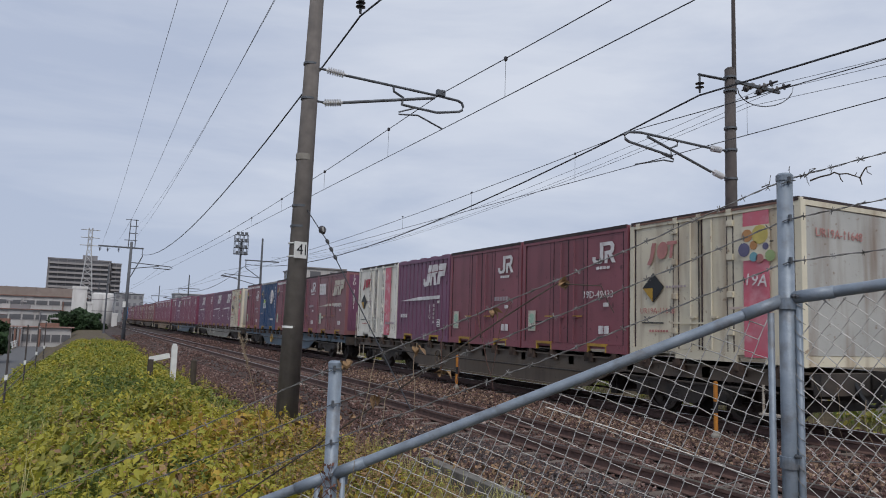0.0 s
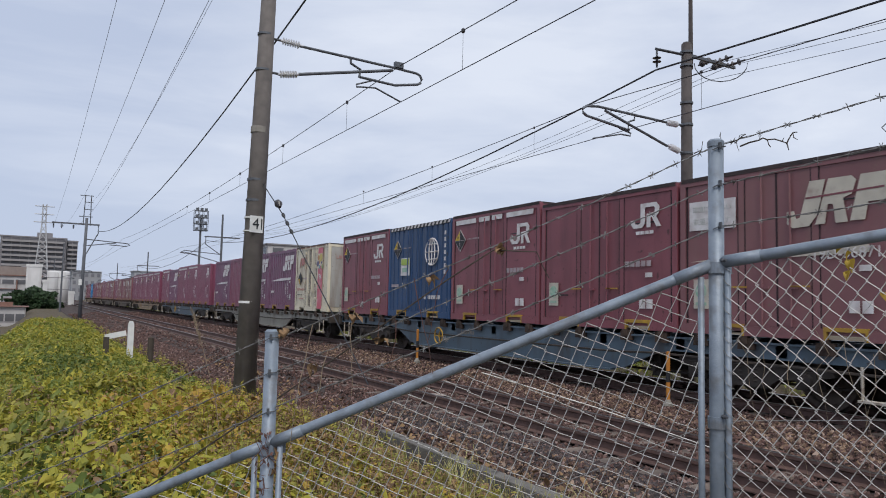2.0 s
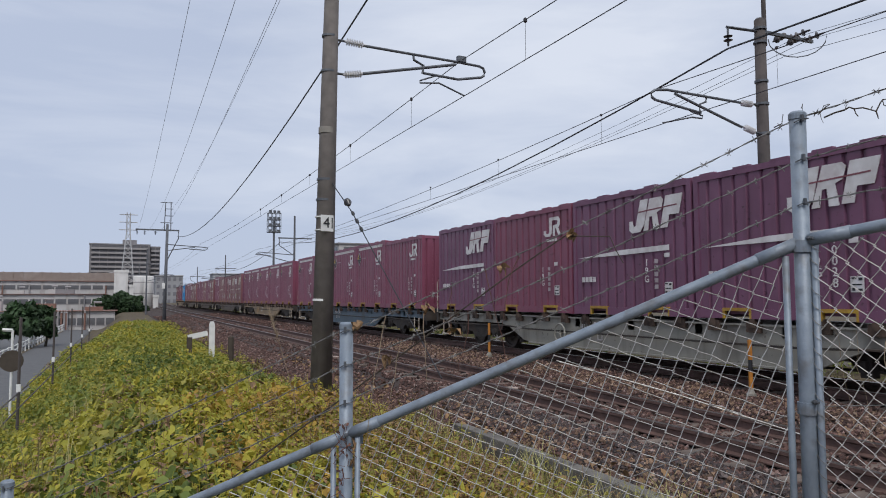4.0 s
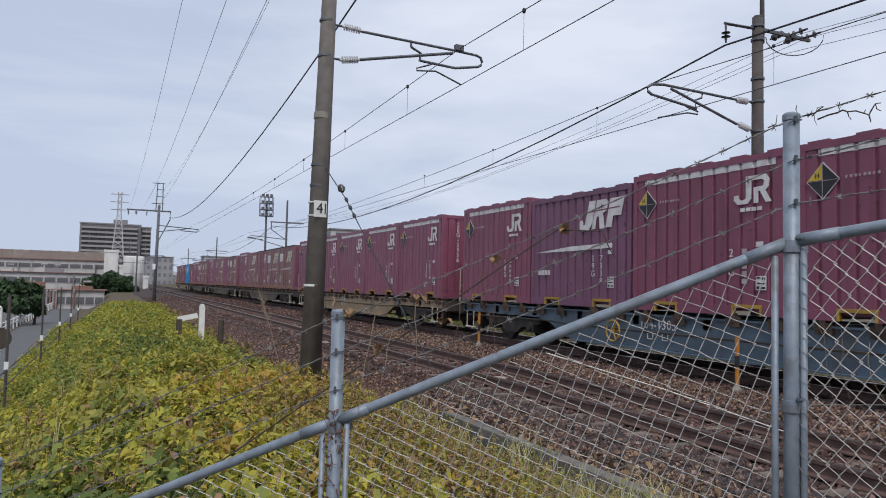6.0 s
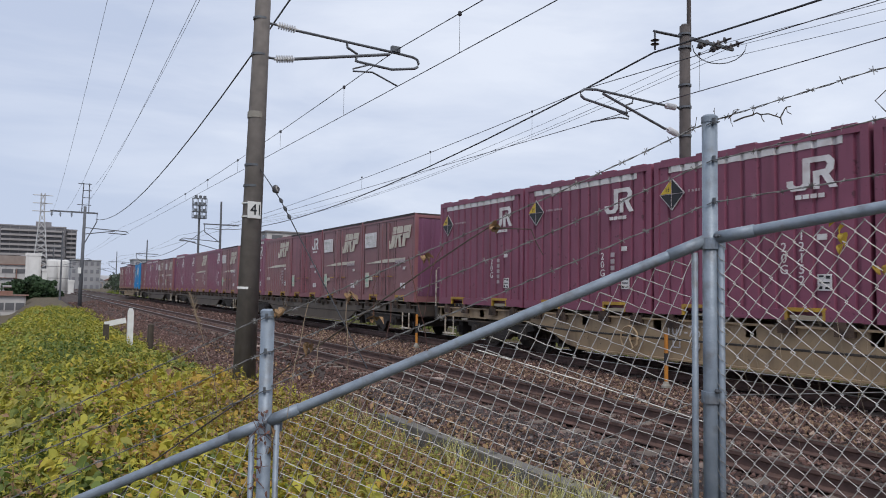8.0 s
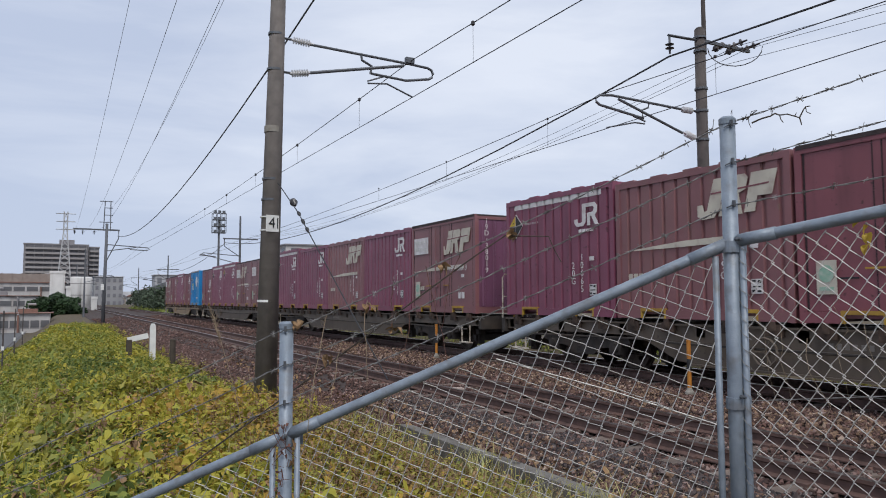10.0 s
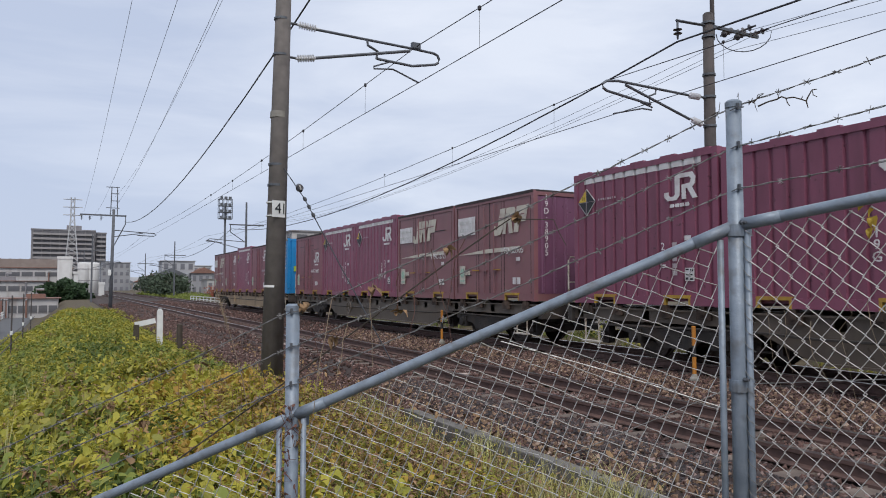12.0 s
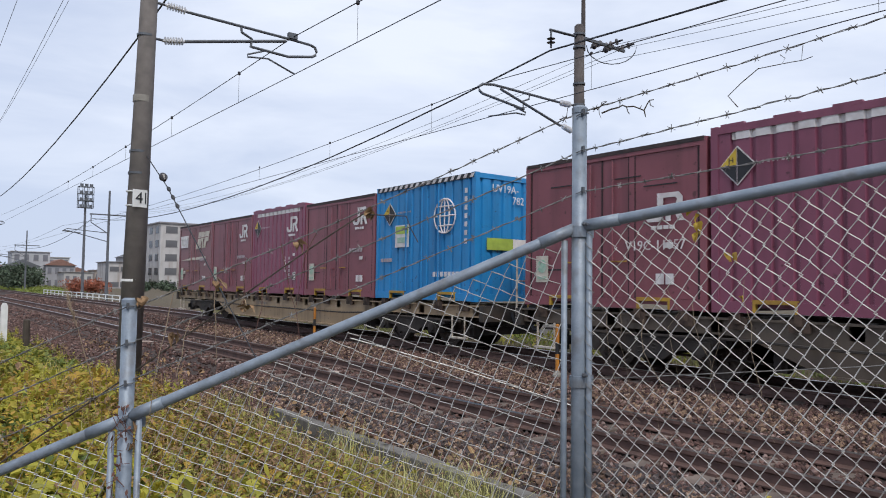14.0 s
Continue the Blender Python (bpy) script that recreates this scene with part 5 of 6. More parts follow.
# ---- chain-link fence with barbed wire ----
def fence():
    root = empty("chain_link_fence", Matrix(), "grey galvanised chain-link fence stepping down the bank, with barbed wire", "fence")
    posts = (POST_A, POST_B, POST_C, POST_D)
    for p, foot in zip(posts, (.2, -.7, -1.4, -.3)):
        post = part("post", Shape().lathe((p.x, p.y, foot - .2), (0, 0, 1), [(0, .0295), (p.z + .475 - foot + .2, .0295)], 24), "galv", root, smooth=True)
        part("post_cap", Shape().lathe((p.x, p.y, p.z + .46), (0, 0, 1), [(0, .032), (.022, .032), (.03, .024)], 20), "galv", post)
        for dz in (-.02, -.615):
            part("clamp", Shape().lathe((p.x, p.y, p.z + dz - .022), (0, 0, 1), [(0, .036), (.044, .036)], 18).box(p.x + .03, p.x + .075, p.y - .012, p.y + .012, p.z + dz - .02, p.z + dz + .02), "galv", post)
        for dz in (.455, .306, .141):
            part("wire_clip", Shape().tube([(p.x - .034, p.y - .012, p.z + dz - .012), (p.x - .02, p.y - .034, p.z + dz), (p.x + .014, p.y - .036, p.z + dz + .004), (p.x + .036, p.y - .01, p.z + dz + .01)], .0024, 5).box(p.x - .020, p.x - .011, p.y - .038, p.y - .028, p.z + dz - .008, p.z + dz + .016), "hardware", post)
        for dz in (.008, -.588):
            part("clamp_bolt", Shape().lathe((p.x - .01, p.y - .034, p.z + dz), (-.25, -1, 0), [(0, .009), (.012, .009), (.013, .005), (.026, .005)], 6), "hardware", post)
    spans = ((POST_A, POST_B), (POST_B, POST_C), (POST_A, POST_D))
    rng = random.Random(9)
    for a, b in spans:
        d = (b - a)
        u = d / d.length
        part("top_rail", Shape().tube([a + u * .03, a + u * .12, b - u * .12, b - u * .03], .0215, 16), "galv", root, smooth=True)
        part("rail_sleeve", Shape().tube([a + u * .02, a + u * .17], .0245, 16), "galv", root, smooth=True)
        part("rail_sleeve", Shape().tube([b - u * .17, b - u * .02], .0245, 16), "galv", root, smooth=True)
        run = Vector((d.x, d.y, 0)).length
        h = Vector((d.x, d.y, 0)) / run
        rise = d.z / run
        for o in (.043 if b is POST_D else .058, run - .055):
            q = a + h * o + Vector((0, 0, rise * o))
            part("stretcher_bar", Shape().tube([q + Vector((0, 0, -.03)), q + Vector((0, 0, -1.5))], .0125, 10), "galv", root, smooth=True)
            tw, toward = Shape(), Vector((-h.y, h.x, 0)) * (1 if (-h.y * q.x + h.x * q.y) > 0 else -1)
            for k in range(26):
                z = -.05 - k * .055
                tw.tube([q + Vector((0, 0, z)) + h * .024 - toward * .006, q + Vector((0, 0, z + .018)) - toward * .0155, q + Vector((0, 0, z + .042)) - h * .020 - toward * .006], .0012, 4)
            if b is POST_D:
                tagged(part("tie_wire", tw, "barb", root), kind="stuff")
        cell, wide = .079, .84 if b is POST_D else 1.0
        side, down = Vector((-h.y, h.x, 0)), Vector((h.x * rise, h.y * rise, -1)).normalized()
        lengthwise = Vector((h.x, h.y, rise)).normalized()
        net = Shape()
        for i in range(-24, int(3.2 / (cell / 2)) + 24):
            pts = []
            for k in range(40):
                o = (i + .5) * cell / 2 * wide + (cell / 4 * wide + .002) * (1 if (k + i) % 2 else -1) + rng.gauss(0, .0022)
                q = a + lengthwise * o + down * (.028 + k * cell * .5 + rng.gauss(0, .0016))
                if .045 < (q - a).x * h.x + (q - a).y * h.y < run - .045:
                    pts.append(q + side * (.004 if (k + i) % 2 else -.004))
                elif len(pts) > 1:
                    break
                else:
                    pts = []
            if len(pts) > 1:
                net.tube(pts, .0026, 4)
        part("chain_link_mesh", net, "mesh_wire", root, "galvanised diamond wire mesh")
        if b is POST_B:
            part("tension_wire", Shape().tube([a.lerp(b, .5) + Vector((0, 0, -.06)), a.lerp(b, .25) + Vector((0, 0, -.38)), a + Vector((0, 0, -.72))], .0026, 5), "mesh_wire", root)
        part("tension_wire", Shape().tube([a + Vector((0, 0, -.61)), (a + b) / 2 + Vector((0, 0, -.635)), b + Vector((0, 0, -.61))], .0019, 5), "barb", root)
        ends = ((.465, .546), (.306, .338), (.141, .075)) if b is POST_D else ((.465, .44), (.306, .30), (.141, .15))
        for dz, dz1 in ends:
            s = Shape()
            p0, p1 = a + Vector((0, 0, dz)), b + Vector((0, 0, dz1))
            m = 60
            pts = [p0.lerp(p1, t / m) + Vector((0, 0, -.012 * math.sin(math.pi * t / m) + rng.gauss(0, .0012))) for t in range(m + 1)]
            for off in (0, math.pi):
                s.tube([p + Vector((0, 0, .0022 * math.sin(i * 1.4 + off))) + side * (.0022 * math.cos(i * 1.4 + off)) for i, p in enumerate(pts)], .0016, 4)
            for i in range(2, m, 3):
                p = pts[i]
                for w in range(4):
                    v = Vector((rng.gauss(0, 1), rng.gauss(0, 1), rng.gauss(0, 1))).normalized() * .016
                    s.tube([p - v, p + v], .0013, 4)
            part("barbed_wire", s, "barb", root, "rusted barbed wire strand")
    # dead twigs caught in the wire
    s = Shape()
    for pts, r in (([(2.57, 1.452, 2.08), (2.559, 1.483, 2.124), (2.575, 1.439, 2.167), (2.594, 1.387, 2.209), (2.624, 1.304, 2.215), (2.643, 1.252, 2.217), (2.653, 1.224, 2.225)], .0022), ([(2.618, 1.32, 2.248), (2.624, 1.304, 2.232), (2.621, 1.312, 2.218)], .0014), ([(2.643, 1.251, 2.273), (2.642, 1.254, 2.245), (2.642, 1.256, 2.22)], .0012)):
        s.tube(pts, r, 5, r * .6)
    tagged(part("dead_twig", s, "bark"), "long bent dead twig hanging between barbed wires", "twig", kind="stuff")
    s, along = Shape(), (POST_D - POST_A).to_2d().normalized()
    for run, r in (
        (((.09, .451), (.127, .462), (.16, .466), (.175, .473), (.191, .464), (.218, .463), (.243, .451), (.26, .442)), .0028),
        (((.191, .464), (.195, .447), (.203, .434)), .0020),
        (((.26, .442), (.264, .426), (.266, .415)), .0022),
        (((.26, .442), (.268, .458), (.276, .472), (.281, .479), (.297, .479)), .0023),
        (((.281, .479), (.284, .460), (.298, .450)), .0017),
        (((.162, .467), (.166, .484)), .0015),
        (((.243, .451), (.25, .463)), .0015),
        (((.012, .500), (.017, .517), (.016, .476)), .0010),
        (((.078, .468), (.08, .450), (.087, .432)), .0013),
        (((.055, .468), (.085, .480), (.09, .495), (.108, .498)), .0016),
        (((.07, .466), (.098, .490), (.112, .496)), .0021),
        (((-.09, .445), (-.06, .455), (-.055, .49)), .0022),
    ):
        s.tube([(POST_A.x + along.x * u, POST_A.y + along.y * u - .004, POST_A.z + z) for u, z in run], r * 1.3, 5, r * .8)
    tagged(part("dead_twig", s, "bark"), "dead curling vine twig caught on barbed wire", "twig", kind="stuff")
    return root


fence()


def wire_leaf(p, mat, label, seed, n=4, size=.04):
    rng = random.Random(seed)
    s = Shape()
    for _ in range(n):
        a, l = rng.uniform(0, 6.283), size * rng.uniform(.6, 1.25)
        out, across = Vector((math.cos(a), math.sin(a), 0)), Vector((-math.sin(a), math.cos(a), 0))
        q, dip, curl = Vector((rng.gauss(0, .010), rng.gauss(0, .010), rng.gauss(0, .008))), rng.uniform(.3, 1.3), rng.uniform(-.1, .75)
        fold, rows = rng.uniform(.3, 1.1), []
        for w in (.08, .42, .50, .30, .02):
            up = Vector((0, 0, math.sin(fold))) + across * math.cos(fold)
            dn = Vector((0, 0, math.sin(fold))) - across * math.cos(fold)
            rows.append((q + up * l * w * rng.uniform(.7, 1.15), q.copy(), q + dn * l * w * rng.uniform(.7, 1.15)))
            q = q + (out * math.cos(dip) - Vector((0, 0, math.sin(dip)))) * l * .27
            dip += curl
        for (a0, b0, c0), (a1, b1, c1) in zip(rows, rows[1:]):
            s.poly([a0, b0, b1, a1])
            s.poly([b0, c0, c1, b1])
    tagged(part("vine_leaf", s, mat, at=Matrix.Translation(p)), label, "leaf", "leaves caught on the fence")


for k, (t, dz) in enumerate(((.46, .42), (.62, .42), (.8, .40), (.9, .27), (.74, .26), (.97, .46), (.98, -.12), (.99, -.02))):
    wire_leaf(POST_A.lerp(POST_B, t) + Vector((0, 0, dz)), "dry", "curled withered brown vine leaf on the wire", 40 + k, 6, .040)
hang = random.Random(95)
for t, top, drop in ((.58, .43, .30), (.66, .45, .42), (.70, .30, .26), (.74, .44, .20), (.80, .42, .36), (.86, .30, .24), (.90, .44, .50), (.95, .33, .34)):
    run = [POST_A.lerp(POST_B, t) + Vector((0, 0, top))]
    lean = hang.uniform(-.35, .35)
    for _ in range(6):
        run.append(run[-1] + Vector((-.76 * lean * drop / 6 + hang.gauss(0, .006), .64 * lean * drop / 6 + hang.gauss(0, .006), -drop / 6)))
    tagged(part("dry_vine", Shape().tube(run, .0021, 4, .0012), "straw" if hang.random() < .5 else "withered"), "dry vine stem hanging between barbed wires", "vine", "dry stems on the wires")
for k, (t, dz) in enumerate(((.25, .42), (.4, .27), (.5, .42), (.72, .27), (.6, .13))):
    wire_leaf(POST_B.lerp(POST_C, t) + Vector((0, 0, dz)), "dry", "curled withered brown vine leaf on the wire", 60 + k, 5, .036)
for k, dz in enumerate((-.035, -.075, -.115)):
    wire_leaf(POST_A.lerp(POST_D, .225 + .006 * k) + Vector((0, 0, dz)), "vine_yellow", "yellow vine leaf hanging on the mesh", 80 + k, 2, .042)
wire_leaf(POST_A.lerp(POST_D, .285) + Vector((0, 0, -.20)), "amber", "orange withered leaf on the mesh", 85, 2, .045)
wire_leaf(POST_A.lerp(POST_D, .30) + Vector((0, 0, -.36)), "amber", "orange withered leaf on the mesh", 86, 2, .04)
climb = random.Random(93)
for k in range(7):
    p = POST_A.lerp(POST_D, .04 + .045 * k) + Vector((0, 0, -.30 - .05 * (k % 3)))
    run = [p]
    for _ in range(7):
        run.append(run[-1] + Vector((climb.gauss(.006, .014), climb.gauss(-.012, .02), climb.uniform(-.09, -.045))))
    tagged(part("dry_vine", Shape().tube(run, .0011, 4, .0007), "straw"), "thin dry vine stem threaded through the mesh", "vine", "vines in the mesh")
s, vr = Shape(), random.Random(91)
for k in range(26):
    q = POST_B + Vector((vr.gauss(-.02, .028), vr.gauss(-.035, .012), vr.uniform(-.42, .08)))
    s.tube([q, q + Vector((vr.gauss(0, .02), vr.gauss(0, .012), vr.uniform(-.05, .02))), q + Vector((vr.gauss(0, .03), vr.gauss(0, .015), vr.uniform(-.11, -.03)))], .0026, 4, .001)
    a = vr.uniform(0, 6.28)
    d, e = Vector((math.cos(a) * .011, .006, math.sin(a) * .013)), Vector((-math.sin(a) * .005, .004, math.cos(a) * .006))
    s.poly([q - d, q + e, q + d, q - e])
tagged(part("dead_vine", s, "withered"), "withered reddish-brown vine tangled round the fence post", "vine", kind="stuff")
vine = [(1.866, 2.435, 1.596), (1.844, 2.453, 1.649), (1.827, 2.467, 1.703), (1.759, 2.525, 1.706), (1.692, 2.581, 1.71), (1.625, 2.637, 1.654), (1.529, 2.718, 1.569), POST_B + Vector((.03, .03, .18)), POST_B.lerp(POST_C, .3) + Vector((0, .02, .02)), POST_B.lerp(POST_C, .6) + Vector((0, 0, -.35))]
tagged(part("vine", Shape().tube(vine, .0018, 5, .0042), "bark"), "dead brown vine climbing over the fence", "vine")


# ---- overhead line ----
def insulator(parent, p, axis, n=7, r=.062, gap=.042, mat="porcelain"):
    prof = [(0, .022), (.03, .022)]
    for k in range(n):
        o = .04 + k * gap
        prof += [(o, .026), (o + .006, r), (o + .014, r * .96), (o + .026, .028)]
    prof += [(.05 + n * gap, .024), (.09 + n * gap, .022)]
    part("insulator", Shape().lathe(p, axis, prof, 14), mat, parent, "ribbed insulator")


near_pole = empty("catenary_mast", pose(3.426, 13.26, -.243) @ Matrix.Scale(1.165, 4), "dark concrete catenary mast with numbered plate and bracket arms", "mast", "catenary masts")
part("shaft", Shape().lathe((0, 0, -.7), (.02, 0, 1), [(0, .178), (10.6, .088)], 24), "pole", near_pole, smooth=True)
for z, r in ((1.42, .158), (3.02, .148), (3.35, .146), (5.13, .134), (5.72, .129)):
    part("band_clamp", Shape().lathe((.02 * z, 0, z), (.02, 0, 1), [(0, r), (.035, r)], 20), "hardware" if z > 2 else "sign", near_pole)
part("tape_band", Shape().lathe((.085, 0, 4.12), (.02, 0, 1), [(0, .1415), (.1, .141)], 20), "concrete", near_pole, "pale worn tape band")
plate = part("number_plate", Shape().box(-.11, .11, -.008, .008, -.13, .13), "sign", near_pole, "white number plate", at=pose(.05, -.165, 2.65, 0, 0, 14))
part("lettering", text_mesh("4", .24, "black"), "black", plate, at=pose(-.015, -.014, 0))
part("small_mark", Shape().box(.075, .095, -.012, -.008, -.08, .09), "black", plate)
part("plate_strap", Shape().lathe((.05, 0, 2.75), (.02, 0, 1), [(0, .152), (.02, .152)], 20), "sign", near_pole)
part("plate_strap", Shape().lathe((.05, 0, 2.54), (.02, 0, 1), [(0, .153), (.02, .153)], 20), "sign", near_pole)
B = -2.945


def off(points):
    return [(x + B, 0, z) for x, z in points]


part("upper_arm", Shape().tube(off([(3.63, 5.67), (5.41, 5.62), (5.8, 5.60), (5.88, 5.57), (5.91, 5.5), (5.89, 5.44), (5.83, 5.40), (5.38, 5.31), (4.72, 5.34)]), .024, 8), "hardware", near_pole)
part("lower_arm", Shape().tube(off([(3.62, 5.19), (5.33, 5.57)]), .027, 8), "hardware", near_pole)
part("link", Shape().tube(off([(4.53, 5.66), (4.54, 5.55), (4.72, 5.47), (4.70, 5.33)]), .022, 6), "hardware", near_pole)
part("steady_arm", Shape().tube(off([(5.0, 5.34), (4.65, 5.20), (4.65, 5.16), (5.01, 5.20), (5.5, 5.03)]), .015, 6), "hardware", near_pole)
part("wire_clamp", Shape().box(2.42, 2.58, -.04, .04, 2.68 + 2.95, 2.78 + 2.95), "hardware", near_pole)
for z, x0 in ((5.70, .18), (5.14, .18)):
    part("arm_hinge", Shape().tube([(.1, 0, z), (.42, 0, z)], .02, 6), "hardware", near_pole)
insulator(near_pole, (.36, 0, 5.70), (1, 0, -.06))
insulator(near_pole, (.34, 0, 5.13), (1, 0, .18))
part("feeder_arm", Shape().box(.05, 1.0, -.03, .03, 7.14, 7.2), "hardware", near_pole)
insulator(near_pole, (.92, 0, 7.12), (0, 0, -1), 3, .085, .075, "dark_porcelain")
part("stay_wire", Shape().tube([(.13, -.05, 3.35), (.20, -1.0, 2.75), (.44, -3.75, .55)], .008, 5), "wire", near_pole)
part("stay_insulator", Shape().lathe((.2, -.72, 2.96), (.03, -.75, -.55), [(0, .02), (.03, .05), (.09, .06), (.13, .04), (.17, .02)], 12), "dark_porcelain", near_pole, "dark ball stay insulator")
for k in range(3):
    part("stay_grip", Shape().lathe((.205 + k * .014, -1.0 - k * .16, 2.75 - k * .13), (.07, -.75, -.62), [(0, .014), (.03, .026), (.07, .026), (.1, .014)], 8), "wire", near_pole)

rp = empty("catenary_mast", pose(13.17, 11.8, 0), "slim grey concrete catenary mast beyond the train with bracket arms", "mast", "catenary masts")
part("shaft", Shape().lathe((0, 0, -.5), (0, 0, 1), [(0, .155), (8.25, .118)], 20), "rpole", rp, smooth=True)
part("mast_cap", Shape().lathe((0, 0, 7.74), (0, 0, 1), [(0, .12), (.05, .08)], 16), "rpole", rp)
part("spike", Shape().tube([(.2, .05, 7.2), (.2, .05, 10.4)], .055, 8, .04), "rpole", rp)
for z in (7.52, 7.2, 6.3, 5.78, 5.1):
    part("band_clamp", Shape().lathe((0, 0, z), (0, 0, 1), [(0, .148), (.05, .148)], 18), "hardware", rp)
C = -13.17


def offr(points):
    return [(x + C, 0, z) for x, z in points]


part("upper_arm", Shape().tube(offr([(12.5, 5.77), (10.44, 5.82), (10.12, 5.78), (10.0, 5.70), (10.03, 5.62), (10.12, 5.57), (11.35, 5.42)]), .03, 8), "hardware", rp)
part("lower_arm", Shape().tube(offr([(12.53, 5.22), (10.64, 5.76)]), .03, 8), "hardware", rp)
part("link", Shape().tube(offr([(11.52, 5.77), (11.5, 5.68), (11.31, 5.6), (11.33, 5.45)]), .024, 6), "hardware", rp)
part("steady_arm", Shape().tube(offr([(11.06, 5.43), (11.40, 5.36), (11.38, 5.30), (11.1, 5.30), (10.3, 5.10)]), .018, 6), "hardware", rp)
insulator(rp, (-.30, 0, 5.77), (-1, 0, 0), 6, .075, .05)
insulator(rp, (-.24, 0, 5.14), (-1, 0, .27), 6, .075, .05)
for z in (5.77, 5.13):
    part("arm_hinge", Shape().tube([(-.1, 0, z), (-.32, 0, z + .01)], .025, 6), "hardware", rp)
part("feeder_arm", Shape().tube(offr([(12.16, 7.44), (13.1, 7.48)]), .035, 4), "hardware", rp)
part("hanger", Shape().tube(offr([(12.2, 7.44), (12.2, 7.2)]), .025, 6), "hardware", rp)
insulator(rp, (12.2 + C, 0, 7.28), (0, 0, -1), 2, .10, .09, "dark_porcelain")
part("cross_arm", Shape().box(.1, 1.7, -.03, .03, 7.46, 7.53), "hardware", rp)
for x, sg in ((1.0, 1), (1.45, 1), (.75, -1), (1.2, -1)):
    insulator(rp, (x, .04 * sg, 7.5), (0.35 if sg < 0 else .15, -sg * 1.0, .06), 2, .075, .12, "grey_porcelain")
    insulator(rp, (x + (.35 if sg < 0 else .15) * .28, .04 * sg - sg * .28, 7.52), (0.35 if sg < 0 else .15, -sg * 1.0, .06), 1, .085, .12, "dark_porcelain")
loop = [(1.05 + .52 * math.cos(k * .3142) , -.12 - .36 * math.cos(k * .3142), 7.46 - .46 * math.sin(k * .3142)) for k in range(11)]
part("jumper", Shape().tube(loop, .012, 5), "wire", rp)

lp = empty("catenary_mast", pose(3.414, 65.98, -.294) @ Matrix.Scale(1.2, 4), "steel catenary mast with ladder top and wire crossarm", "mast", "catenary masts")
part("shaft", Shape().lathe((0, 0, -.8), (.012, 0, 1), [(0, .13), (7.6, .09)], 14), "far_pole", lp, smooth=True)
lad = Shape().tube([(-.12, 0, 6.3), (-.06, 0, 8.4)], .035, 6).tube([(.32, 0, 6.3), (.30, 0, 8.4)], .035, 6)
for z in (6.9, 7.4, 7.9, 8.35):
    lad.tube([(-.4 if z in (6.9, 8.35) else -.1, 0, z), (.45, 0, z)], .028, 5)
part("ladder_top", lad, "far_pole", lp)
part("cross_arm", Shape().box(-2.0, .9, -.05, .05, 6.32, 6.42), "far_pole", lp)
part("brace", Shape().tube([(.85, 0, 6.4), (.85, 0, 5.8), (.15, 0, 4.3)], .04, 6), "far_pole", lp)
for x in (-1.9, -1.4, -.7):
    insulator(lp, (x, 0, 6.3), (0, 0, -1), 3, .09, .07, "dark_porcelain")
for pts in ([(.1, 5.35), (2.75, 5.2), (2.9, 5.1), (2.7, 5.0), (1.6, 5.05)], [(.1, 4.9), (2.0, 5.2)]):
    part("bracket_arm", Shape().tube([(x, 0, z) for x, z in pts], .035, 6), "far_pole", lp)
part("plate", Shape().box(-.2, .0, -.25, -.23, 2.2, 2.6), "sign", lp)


def simple_mast(x, y, h, arm, label, two=False):
    m = empty("catenary_mast", pose(x, y, 0), label, "mast", "catenary masts")
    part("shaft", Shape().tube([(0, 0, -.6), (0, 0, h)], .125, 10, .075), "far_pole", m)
    part("cross_arm", Shape().box(-1.4, 1.5, -.05, .05, h - 2.0, h - 1.9), "far_pole", m)
    part("brace", Shape().tube([(-1.3, 0, h - 1.9), (-1.3, 0, h - 2.6), (-.1, 0, h - 3.4)], .04, 6), "far_pole", m)
    for dz in (0, -.7):
        part("bracket_arm", Shape().tube([(0, 0, h - 3.4 + dz), (arm * .9, 0, h - 3.2 + dz * .2), (arm, 0, h - 3.4), (arm * .6, 0, h - 3.5)], .035, 6), "far_pole", m)
    return m


simple_mast(13.6, 62, 8.6, -3.3, "slim grey concrete catenary mast with crossarm and bracket")
simple_mast(13.7, 108, 7.8, -3.3, "slim grey concrete catenary mast with crossarm and bracket")
simple_mast(2.9, 98, 7.8, 3.3, "slim grey concrete catenary mast with crossarm and bracket")
simple_mast(13.7, 150, 7.8, -3.3, "slim grey concrete catenary mast with crossarm and bracket")
simple_mast(2.9, 142, 7.8, 3.3, "slim grey concrete catenary mast with crossarm and bracket")
lamp = empty("floodlight_tower", pose(13.7, 71.8, 0), "slim steel pole with a round floodlight cage", "floodlight tower")
part("pole", Shape().tube([(0, 0, -.5), (0, 0, 9.2)], .13, 10, .09), "far_pole", lamp)
cage = Shape()
for x in (-.62, -.2, .2, .62):
    for y in (-.3, .3):
        cage.tube([(x, y, 8.0), (x, y, 9.9)], .03, 4)
for z in (8.0, 8.62, 9.25, 9.9):
    cage.tube([(-.62, -.3, z), (.62, -.3, z), (.62, .3, z), (-.62, .3, z), (-.62, -.3, z)], .03, 4)
    for x in (-.4, 0, .4):
        cage.box(x - .13, x + .13, -.36, -.2, z - .02, z + .26)
tagged(part("lamp_cage", cage, "hardware", lamp), kind="stuff")


